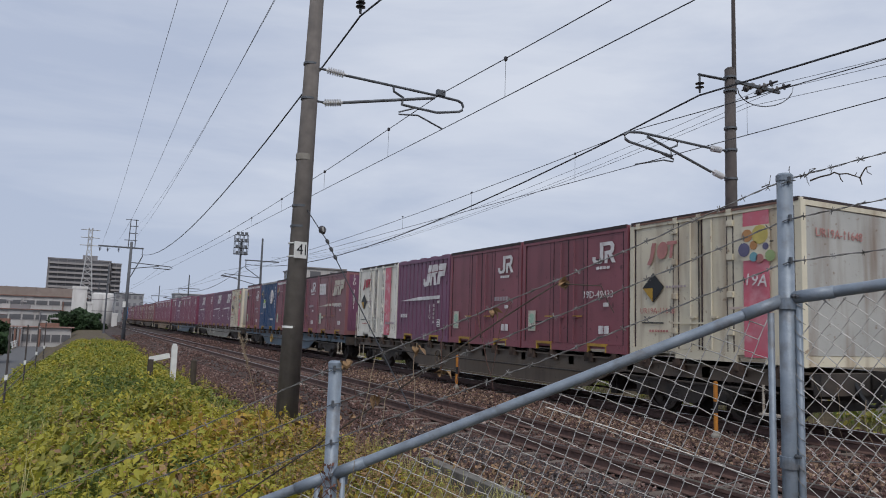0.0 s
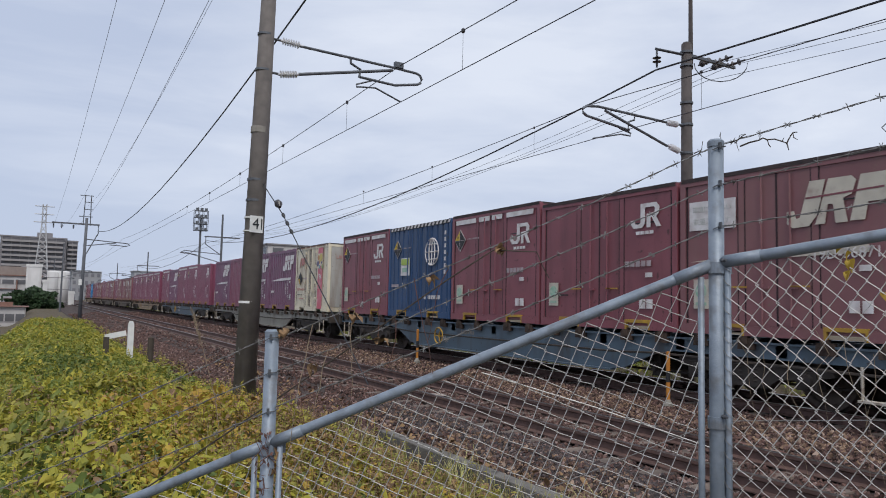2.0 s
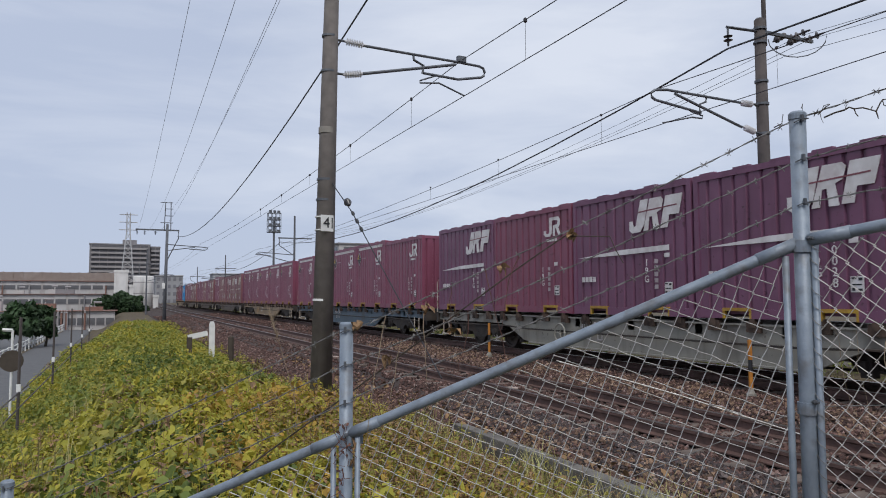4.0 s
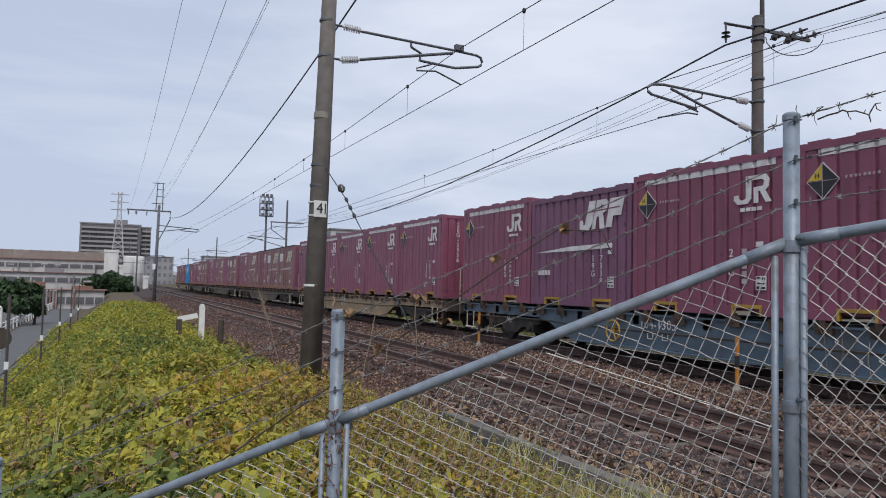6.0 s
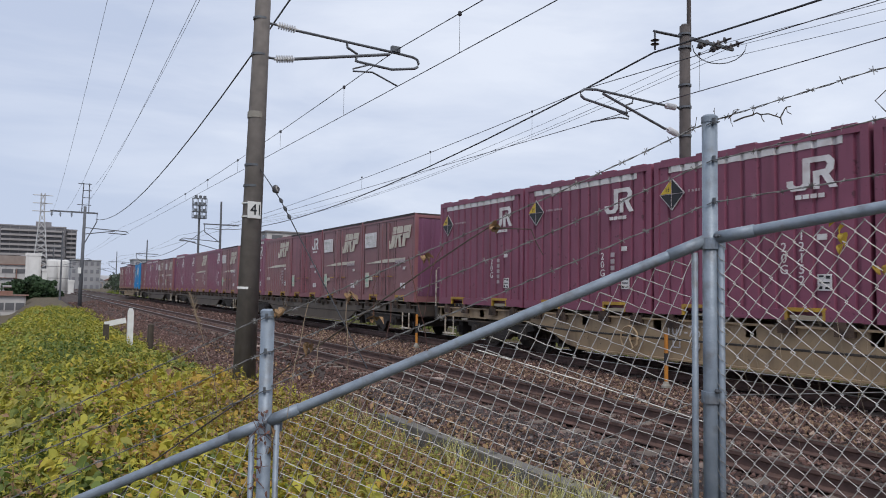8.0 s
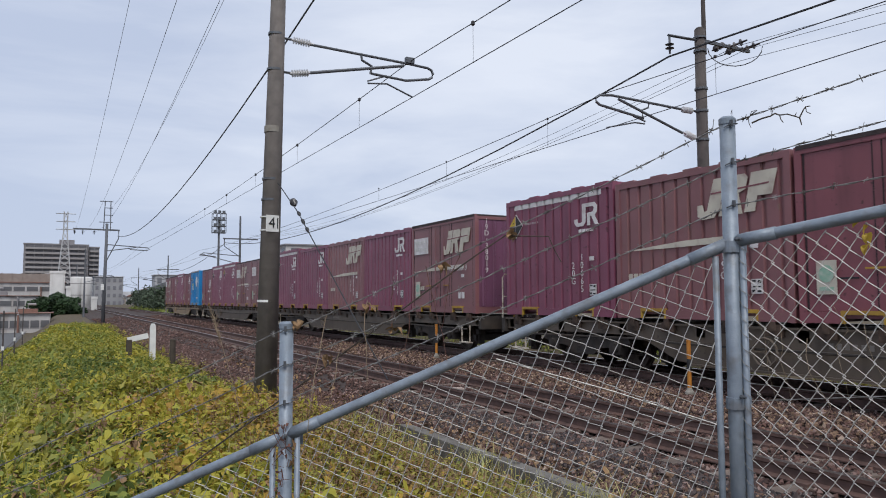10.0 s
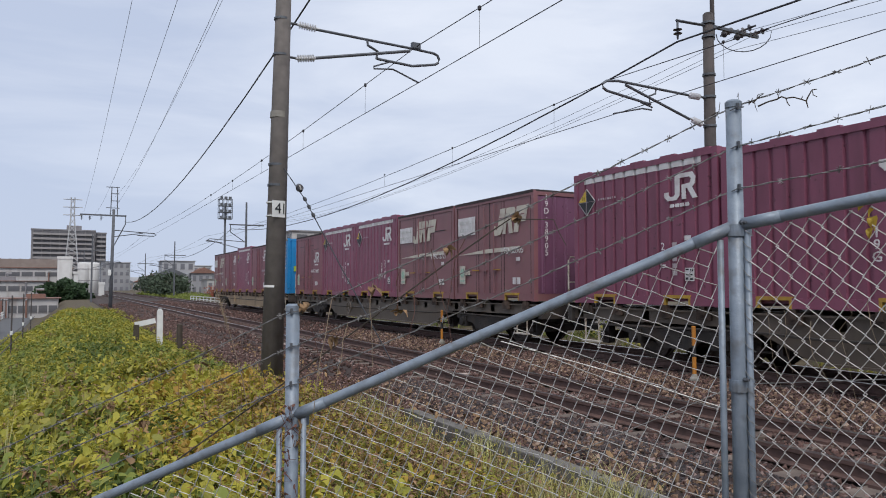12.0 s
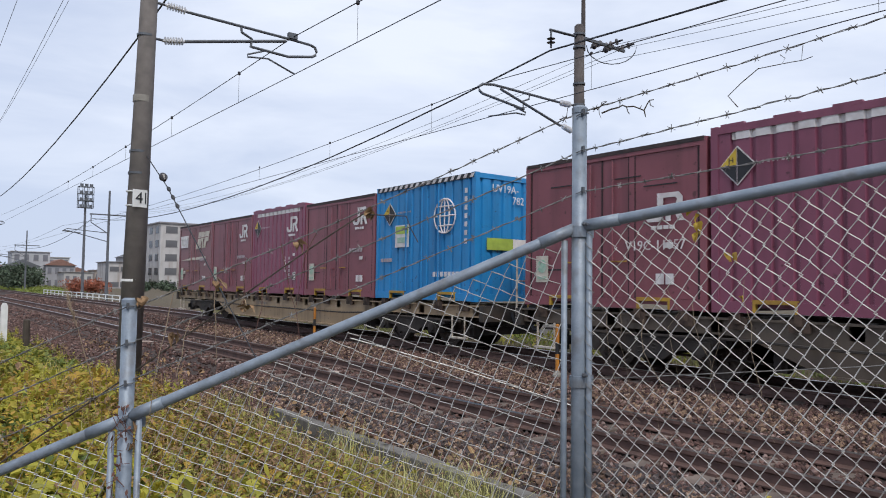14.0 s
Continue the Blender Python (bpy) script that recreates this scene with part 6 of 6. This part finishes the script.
def span(name, label, pts, r, mat="wire", parent=None, sag=0.0, steps=14):
    """A wire through the given supports, hanging between them."""
    line = []
    for a, b in zip(pts, pts[1:]):
        a, b = Vector(a), Vector(b)
        sg = sag * ((b - a).length / 43.0) ** 2
        line += [a.lerp(b, k / steps) + Vector((0, 0, -4 * sg * (k / steps) * (1 - k / steps))) for k in range(steps)]
    line.append(Vector(pts[-1]))
    return tagged(part(name, Shape().tube(line, r, 5), mat), label, "cable", "overhead wires")


CW_N, CW_F = 5.58, 5.08
span("contact_wire", "grey copper contact wire over the near track", [(6.35, -38, CW_N), (6.35, 13.26, CW_N), (6.3, 66, 5.6), (6.4, 118, 5.5), (6.4, 170, 5.4)], .0085, "copper")
span("messenger_wire", "dark stranded messenger wire over the near track", [(6.35, -38, 6.3), (6.35, 13.26, 6.36), (6.3, 66, 6.3), (6.4, 118, 6.2), (6.4, 170, 6.1)], .009, "wire", sag=.27)
span("contact_wire", "grey copper contact wire over the far track", [(10.3, -38, CW_F), (10.3, 11.8, CW_F), (10.3, 62, 5.0), (10.4, 108, 4.9), (10.4, 150, 4.9)], .0085, "copper")
span("messenger_wire", "dark stranded messenger wire over the far track", [(10.3, -38, 5.78), (10.3, 11.8, 5.85), (10.3, 62, 5.6), (10.4, 108, 5.5), (10.4, 150, 5.4)], .009, "wire", sag=.35)
for y, zt, zb in ((5.7, 6.13, CW_N), (10.7, 6.28, CW_N), (16.1, 6.27, CW_N), (21.2, 6.14, CW_N), (26.4, 6.05, CW_N), (31.6, 5.98, CW_N), (36.8, 5.95, CW_N)):
    d = empty("dropper", pose(6.35, y, 0), "thin dropper wire with a dark clip", "dropper", "droppers")
    part("rod", Shape().tube([(0, 0, zb), (0, 0, zt)], .004, 4), "copper", d)
    part("clip", Shape().lathe((0, 0, zt - .045), (0, 0, 1), [(0, .015), (.02, .036), (.07, .036), (.09, .015)], 8), "dark_porcelain", d)
for y, zt in ((4.0, 5.62), (8.9, 5.76), (13.9, 5.76), (19.0, 5.6), (24.2, 5.5)):
    d = empty("dropper", pose(10.3, y, 0), "thin dropper wire with a dark clip", "dropper", "droppers")
    part("rod", Shape().tube([(0, 0, CW_F), (0, 0, zt)], .004, 4), "copper", d)
    part("clip", Shape().lathe((0, 0, zt - .03), (0, 0, 1), [(0, .012), (.02, .028), (.05, .028), (.06, .012)], 8), "dark_porcelain", d)
span("feeder_cable", "thick black feeder cable slung along the masts", [(4.5, -38, 7.6), (4.5, 13.26, 7.63), (4.34, 66, 6.85)], .02, sag=.965)
span("feeder_cable", "thick black feeder cable beyond the train", [(12.18, 11.8, 6.95), (12.4, 62, 6.3), (12.4, 108, 5.8)], .022, sag=1.03)
span("feeder_cable", "thick black feeder cable beyond the train", [(12.2, -38, 6.9), (12.18, 11.8, 6.95)], .022, sag=.42)
span("line_wire", "thin overhead line wire", [(1.19, -38, 7.9), (1.19, 14.26, 7.65), (1.13, 66, 7.1)], .005, "copper", sag=.38)
span("line_wire", "thin overhead line wire", [(1.85, -38, 7.9), (1.85, 10.8, 7.21), (1.73, 66, 7.1)], .005, "copper", sag=.7)
span("line_wire", "thin overhead line wire", [(2.5, -38, 8.0), (2.51, 11.3, 7.03), (2.57, 66, 7.1)], .005, "copper", sag=.66)
span("line_wire", "thin overhead line wire", [(3.7, -38, 10.7), (3.65, 14.4, 9.55), (3.57, 66, 8.9)], .0055, "copper", sag=.62)
for x, z0, z1 in ((13.9, 7.0, 6.7), (14.4, 7.55, 7.0), (14.8, 7.55, 6.9)):
    span("line_wire", "thin overhead line wire beyond the train", [(x, -38, z0 + .1), (x, 11.8, z0), (x, 62, z1)], .006, "copper", sag=.8)


# ---- beside the line ----
mp = empty("distance_post", pose(2.78, 24.8, 0), "white square wooden post with a pointed top", "marker post")
part("post", Shape().box(-.085, .085, -.085, .085, -.7, .62).prism([(-.085, .62), (.085, .62), (.04, .72), (-.04, .72)], 1, -.085, .085), "sign", mp)
br = empty("trackside_box", pose(2.3, 24.9, 0), "low pale board on a short grey post", "trackside fitting")
part("post", Shape().box(-.28, -.12, -.08, .08, -.6, .22), "bark", br)
part("board", Shape().box(-.2, .42, -.03, .03, .18, .34), "sign", br, at=pose(0, 0, 0, 0, -12, 0))
sp = empty("stub_post", pose(3.05, 22.3, 0), "short brown wooden stub post", "post")
part("post", Shape().lathe((0, 0, -.6), (0, 0, 1), [(0, .09), (.92, .085), (.95, .05)], 10), "bark", sp)
for k in range(30):
    if k == 0:
        rf = empty("roadside_post", pose(-2.35, 12, -1.9), "thin dark steel fence post beside the lane", "post", "fence posts by the lane")
        part("post", Shape().tube([(0, 0, -.3), (0, 0, 2.9)], .04, 6), "rpole", rf)
        part("cap", Shape().box(-.05, .05, -.05, .05, 1.0, 1.2), "sign", rf)
    elif k < 6:
        copy_thing(rf, pose(-2.35 + .06 * k, 12 + k * 9.5, -1.9))
for k, z in enumerate((-.4, .0)):
    tagged(part("fence_rail", Shape().tube([(-2.35, 8, z - .9), (-2.0, 65, z - .9)], .02, 5), "rpole"), "thin steel rail of the lane fence", "fence rail")


def guard_rail():
    g = empty("guard_rail", pose(-5.75, 0, -2.0), "low white pipe guard rail along the lane", "guard rail")
    for k in range(60):
        part("post", GPOST, "sign", g, at=pose(0, 16 + k * 2.0, 0))
    for z in (.42, .68):
        part("rail", Shape().tube([(0, 14, z), (0, 136, z)], .035, 6), "sign", g)


GPOST = Shape().tube([(0, 0, 0), (0, 0, .75)], .045, 6).data("post", "sign")
guard_rail()
rs = empty("road_sign", pose(-2.7, 23.5, -2.0), "round dark road sign on a white pole seen from behind", "road sign")
part("pole", Shape().tube([(0, 0, 0), (0, 0, 2.6)], .035, 8), "sign", rs)
part("disc", Shape().lathe((0, -.03, 1.75), (0, -1, 0), [(0, .3), (.02, .3)], 20), "bark", rs)
part("arm", Shape().tube([(0, 0, 2.6), (-.25, 0, 2.62)], .05, 6), "sign", rs)


# ---- trees and shrubs ----
def tree(x, y, z, h, w, mat, label, seed, count=1400, leaf=.28):
    rng = random.Random(seed)
    t = empty("tree" if h > 3 else "shrub", pose(x, y, z), label, "tree" if h > 3 else "shrub")
    tr = Shape().tube([(0, 0, -.3), (.05 * h, 0, h * .4), (0, .03 * h, h * .8)], h * .035, 7, h * .01)
    for k in range(7):
        a, b = k * .9, rng.uniform(.25, .6)
        tr.tube([(0, 0, h * b), (w * .32 * math.cos(a), w * .32 * math.sin(a), h * (b + .25))], h * .012, 5, h * .004)
    part("trunk", tr, "bark", t)
    s = Shape()
    lobes = [(rng.gauss(0, w * .22), rng.gauss(0, w * .22), h * rng.uniform(.3, .85), w * rng.uniform(.16, .30)) for _ in range(12)]
    for _ in range(count):
        lx, ly, lz, lr = rng.choice(lobes)
        d = Vector((rng.gauss(0, 1), rng.gauss(0, 1), rng.gauss(0, .8))).normalized() * lr * rng.uniform(.55, 1.1)
        p = Vector((lx, ly, max(.1, lz))) + d
        a = Vector((rng.gauss(0, 1), rng.gauss(0, 1), rng.gauss(0, 1))).normalized() * leaf
        b = a.cross(Vector((rng.gauss(0, 1), rng.gauss(0, 1), rng.gauss(0, 1)))).normalized() * leaf * .5
        s.poly([p - a, p + b, p + a, p - b])
    part("crown", s, mat, t)
    return t


for k, (x, y, h, w) in enumerate(((-6.6, 60, 3.4, 2.4), (-5.0, 61, 3.2, 2.2), (-1.3, 119, 4.3, 2.4), (.2, 120, 4.7, 2.6), (1.5, 121, 4.5, 2.2), (-2.2, 120, 3.9, 2.2), (-.5, 121.5, 4.9, 2.4), (.9, 119.3, 4.2, 2.2), (2.3, 120.5, 4.4, 2.2))):
    tree(x, y, -2.0, h, w, "tree", "dense dark green broadleaf tree by the factory", 100 + k, 1500, .3)
for k in range(22):
    r = random.Random(200 + k)
    y = r.uniform(115, 185)
    x = max(14.2, y * r.uniform(.088, .132))
    tree(x, y, -.3, r.uniform(2.8, 4.3), r.uniform(3, 5), "hazy_tree", "dark green bushy tree near the line", 300 + k, 800, .22)
for k in range(14):
    r = random.Random(260 + k)
    y = r.uniform(95, 170)
    tree(y * r.uniform(.16, .40), y, -.3, r.uniform(1.2, 2.0), r.uniform(2, 4), "hazy_tree", "low dark green hedge bush among the houses", 340 + k, 500, .2)
for k, (x, y) in enumerate(((14.9, 84), (15.7, 85), (16.4, 86), (17.0, 85), (17.7, 86), (18.3, 87))):
    tree(x, y, -.3, 1.8, 2.0, "rust_tree", "rust-red low shrub behind a white fence", 400 + k, 450, .12)
for k, (x, y) in enumerate(((21, 58), (23, 60), (25, 62), (19, 54), (27, 62), (29, 63))):
    tree(x, y, -.3, 2.2, 2.6, "tree", "green bushy shrub near the crossing", 500 + k, 500, .18)


# ---- white fence at the crossing ----
wf = empty("white_pipe_fence", pose(0, 0, 0), "low white-painted pipe fence beside the crossing", "fence")
pts = [(13.3, 90), (13.3, 81), (13.3, 72), (13.3, 63), (13.3, 54)]
for (xa, ya), (xb, yb) in zip(pts, pts[1:]):
    for z in (.35, .62, .9):
        part("rail", Shape().tube([(xa, ya, z - .6), (xb, yb, z - .6)], .04, 6), "sign", wf)
    for k in range(4):
        t = k / 4
        part("post", Shape().tube([(xa + (xb - xa) * t, ya + (yb - ya) * t, -.8), (xa + (xb - xa) * t, ya + (yb - ya) * t, .32)], .05, 6), "sign", wf)


# ---- buildings ----
def building(name, label, x0, x1, y0, y1, z0, z1, wall, storeys, cols, roof="roof_red", parapet=False, side_cols=0):
    b = empty(name, pose(x0, y0, z0), label, "building", "buildings beyond the line")
    w, d, h = x1 - x0, y1 - y0, z1 - z0
    part("wall", Shape().box(0, w, 0, d, 0, h), wall, b)
    part("roof", Shape().box(-.3, w + .3, -.3, d + .3, h, h + h * .02), roof, b)
    fh, cw = h / storeys, w / cols
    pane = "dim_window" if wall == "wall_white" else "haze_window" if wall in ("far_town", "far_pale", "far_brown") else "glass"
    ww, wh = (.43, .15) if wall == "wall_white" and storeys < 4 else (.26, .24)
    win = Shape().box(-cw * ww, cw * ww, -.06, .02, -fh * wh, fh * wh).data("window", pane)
    frm = Shape().box(-cw * ww * 1.1, cw * ww * 1.1, -.03, .02, -fh * (wh + .06), -fh * wh).data("sill", "slab")
    for i in range(storeys):
        if parapet:
            part("balcony", Shape().box(w * .03, w * .97, -1.4, 0, fh * i, fh * (i + .42)), "slab", b)
            part("balcony_recess", Shape().box(w * .03, w * .97, -.1, .02, fh * (i + .45), fh * (i + .98)), "recess", b)
            for c in range(cols + 1):
                part("balcony_divider", Shape().box(w * (.03 + .94 * c / cols) - .12, w * (.03 + .94 * c / cols) + .12, -1.3, 0, fh * (i + .42), fh * (i + 1)), wall, b)
        else:
            for c in range(cols):
                wi = part("window", win, "glass", b, at=pose(cw * (c + .5), 0, fh * (i + .55)))
                part("sill", frm, "slab", wi)
        for c in range(side_cols):
            part("window", Shape().box(-.06, .02, -d / side_cols * .25, d / side_cols * .25, -fh * .25, fh * .25), "glass", b, at=pose(0, d / side_cols * (c + .5), fh * (i + .55)))
    return b


flats = building("apartment_block", "tall grey-brown apartment block with rows of balconies", -18, 15.5, 478, 500, -2, 34.3, "wall_grey", 13, 7, "wall_grey", True)
part("penthouse", Shape().box(18, 26, 2, 16, 36.3, 39.6), "wall_grey", flats)
building("apartment_block", "narrow grey-brown stair wing of the apartment block", 15.9, 21.5, 482, 505, -2, 33.4, "wall_grey", 13, 2, "wall_grey", True)
building("factory", "long weathered white factory hall with a rust-stained roof", -34, 1.1, 152, 175, -2.5, 4.8, "wall_white", 3, 17)
building("factory", "low weathered white factory wing", -60, -2.4, 124, 138, -2.5, 2.2, "wall_white", 2, 34, "roof_red")
building("factory", "low pale factory annexe with a flat roof", -40, -20, 108, 118, -2.5, 3.6, "wall_white", 1, 5, "wall_white")
building("factory", "low white boundary shed of the factory with rusty posts", -30, -.6, 92, 98, -2.5, .1, "wall_white", 1, 30, "roof_red")
hall = bpy.data.objects["factory"]
part("roof_fascia", Shape().box(0, 33.5, 1.2, 2.0, 7.4, 9.0), "rust_roof", hall, "rust-brown roof fascia")
for k in range(22):
    part("fascia_post", Shape().box(.2 + k * 1.55, .36 + k * 1.55, 1.1, 1.2, 7.4, 9.1), "rust_roof", hall)
for x0, x1, h, lab in ((-1.2, 1.1, 9.0, "white blocky plant house beside the line"), (1.3, 2.4, 6.4, "low white plant house between the tanks"), (5.0, 6.2, 4.6, "low white plant shed beside the line")):
    ph = empty("plant_house", pose(x0, 140, -2.5), lab, "building", "plant houses")
    part("wall", Shape().box(0, x1 - x0, 0, 9, 0, h), "plant_white", ph, bevel=.1)
    part("parapet", Shape().box(-.08, x1 - x0 + .08, -.08, .15, h - .35, h + .12), "plant_white", ph)
    part("door", Shape().box(.3, .95, -.05, .02, 0, 1.9), "dim_window", ph)
for k in range(16):
    r = random.Random(800 + k)
    y, z, x0, x1 = r.choice(((155, 4.95, -32, 0), (126, 2.3, -24, -4), (94, .15, -16, -2)))
    x, w, h = r.uniform(x0, x1), r.uniform(.8, 3.2), r.uniform(.4, 1.3)
    unit = empty("rooftop_unit", pose(x, y, z), "weathered rooftop plant unit on the factory", "plant unit", "rooftop units")
    part("casing", Shape().box(0, w, 0, 1.5, 0, h), r.choice(("wall_white", "wall_grey", "roof_red")), unit)
    part("duct", Shape().tube([(w * .5, .7, h - .1), (w * .5, .7, h + .5), (w * .5 + .8, .7, h + .5)], .14, 8), "slab", unit)
for k in range(14):
    r = random.Random(830 + k)
    y, x0, x1, h = r.choice(((151.7, -30, 0, 6.5), (123.7, -22, -3, 4.4), (91.7, -14, -1, 2.4)))
    part_at = pose(r.uniform(x0, x1), y, -2.5)
    pipe = empty("wall_pipe", part_at, "rust-stained vertical pipe on the factory wall", "pipe", "factory pipes")
    part("pipe", Shape().tube([(0, 0, 0), (0, 0, h)], .11, 8), r.choice(("wall_grey", "roof_red", "slab")), pipe)
    part("elbow", Shape().tube([(0, 0, h), (0, .1, h + .15), (0, .4, h + .2)], .11, 8), "slab", pipe)
for x in (2.9, 4.4):
    t = empty("tank", pose(x, 140.5, -2.0), "white cylindrical plant tank", "tank", "plant tanks")
    part("shell", Shape().lathe((0, 0, 0), (0, 0, 1), [(0, 1.0), (7.3, 1.0), (7.5, .95), (7.62, .8), (7.66, .3)], 20), "plant_white", t, smooth=True)
    for z in (2.2, 4.4, 6.4):
        part("hoop", Shape().lathe((0, 0, z), (0, 0, 1), [(0, 1.03), (.12, 1.03)], 20), "slab", t)
building("office_block", "pale grey mid-rise office block in the distance", 12, 22, 300, 315, -1, 10.5, "far_town", 4, 5, "far_town")
white_flats = building("apartment_house", "white five-storey apartment house with a dark roof", 43, 52, 152, 170, -1, 13.3, "wall_white", 5, 2, "wall_grey", side_cols=4)
building("house", "white two-storey house near the crossing", 33, 39, 150, 160, -1, 5.0, "wall_white", 2, 3, "wall_grey")
for k in range(140):
    r = random.Random(600 + k)
    y = r.uniform(270, 560) if k < 110 else r.uniform(178, 260)
    x = 8 + y * r.uniform(.04, .48)
    if 38 < x < 56 and y < 180:
        continue
    h, w = r.uniform(2.6, 5.6) * (1.5 if r.random() < .12 else 1), r.uniform(4.5, 8.5)
    wall = r.choice(("far_town", "far_town", "far_pale", "far_brown"))
    house = building("town_house", "small pale house in the distant town", x, x + w, y, y + 8, -1, h, wall, max(1, int(h / 2.2)), 4, wall)
    if r.random() < .7:
        part("gable_roof", Shape().prism([(-.4, h + 1), (w + .4, h + 1), (w / 2, h + 1 + w * .24)], 1, -.4, 8.4), r.choice(("roof_grey", "roof_grey", "roof_red")), house)
far = Shape()
r = random.Random(77)
for k in range(260):
    x = -500 + 1600 * r.random()
    y = r.uniform(620, 900)
    far.box(x, x + r.uniform(8, 30), y, y + 12, -1, r.uniform(4, 13))
tagged(part("distant_town", far, "far_town"), "hazy low skyline of a distant town", "town", kind="stuff")


def pylon(x, y, h):
    p = empty("pylon", pose(x, y, -2), "tapered white steel lattice pylon", "pylon")
    s = Shape()
    wd = lambda z: 3.1 * (1 - .8 * min(1, z / (h * .8)))
    lv = [h * k / 14 for k in range(15)]
    for sx, sy in ((-1, -1), (1, -1), (1, 1), (-1, 1)):
        s.tube([(sx * wd(z), sy * wd(z), z) for z in lv], .18, 4)
    for a, b in zip(lv, lv[1:]):
        for c, d in (((-1, -1), (1, -1)), ((1, -1), (1, 1)), ((1, 1), (-1, 1)), ((-1, 1), (-1, -1))):
            s.tube([(c[0] * wd(a), c[1] * wd(a), a), (d[0] * wd(b), d[1] * wd(b), b)], .09, 3)
            s.tube([(d[0] * wd(a), d[1] * wd(a), a), (c[0] * wd(b), c[1] * wd(b), b)], .09, 3)
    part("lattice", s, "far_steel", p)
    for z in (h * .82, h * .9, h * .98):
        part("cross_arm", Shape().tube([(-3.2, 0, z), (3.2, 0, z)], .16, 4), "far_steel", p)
    return p


pylon(1.9, 300, 36.5)


# ---- what moves ----
def motions():
    end = 14.0
    for thing, at in MOVERS:
        walk(thing, [(0, at), (end, Matrix.Translation((0, -SPEED * end, 0)) @ at)])
        bag = thing.animation_data.action.layers[0].strips[0].channelbag(thing.animation_data.action_slot)
        for curve in bag.fcurves:
            for key in curve.keyframe_points:
                key.interpolation = "LINEAR"
    turn = math.degrees(SPEED / .43)
    for ws, dy, a0 in WHEELSETS:
        walk(ws, [(k / FPS, pose(0, dy, .43, a0 + turn * k / FPS)) for k in range(int(end * FPS) + 1)])


motions()
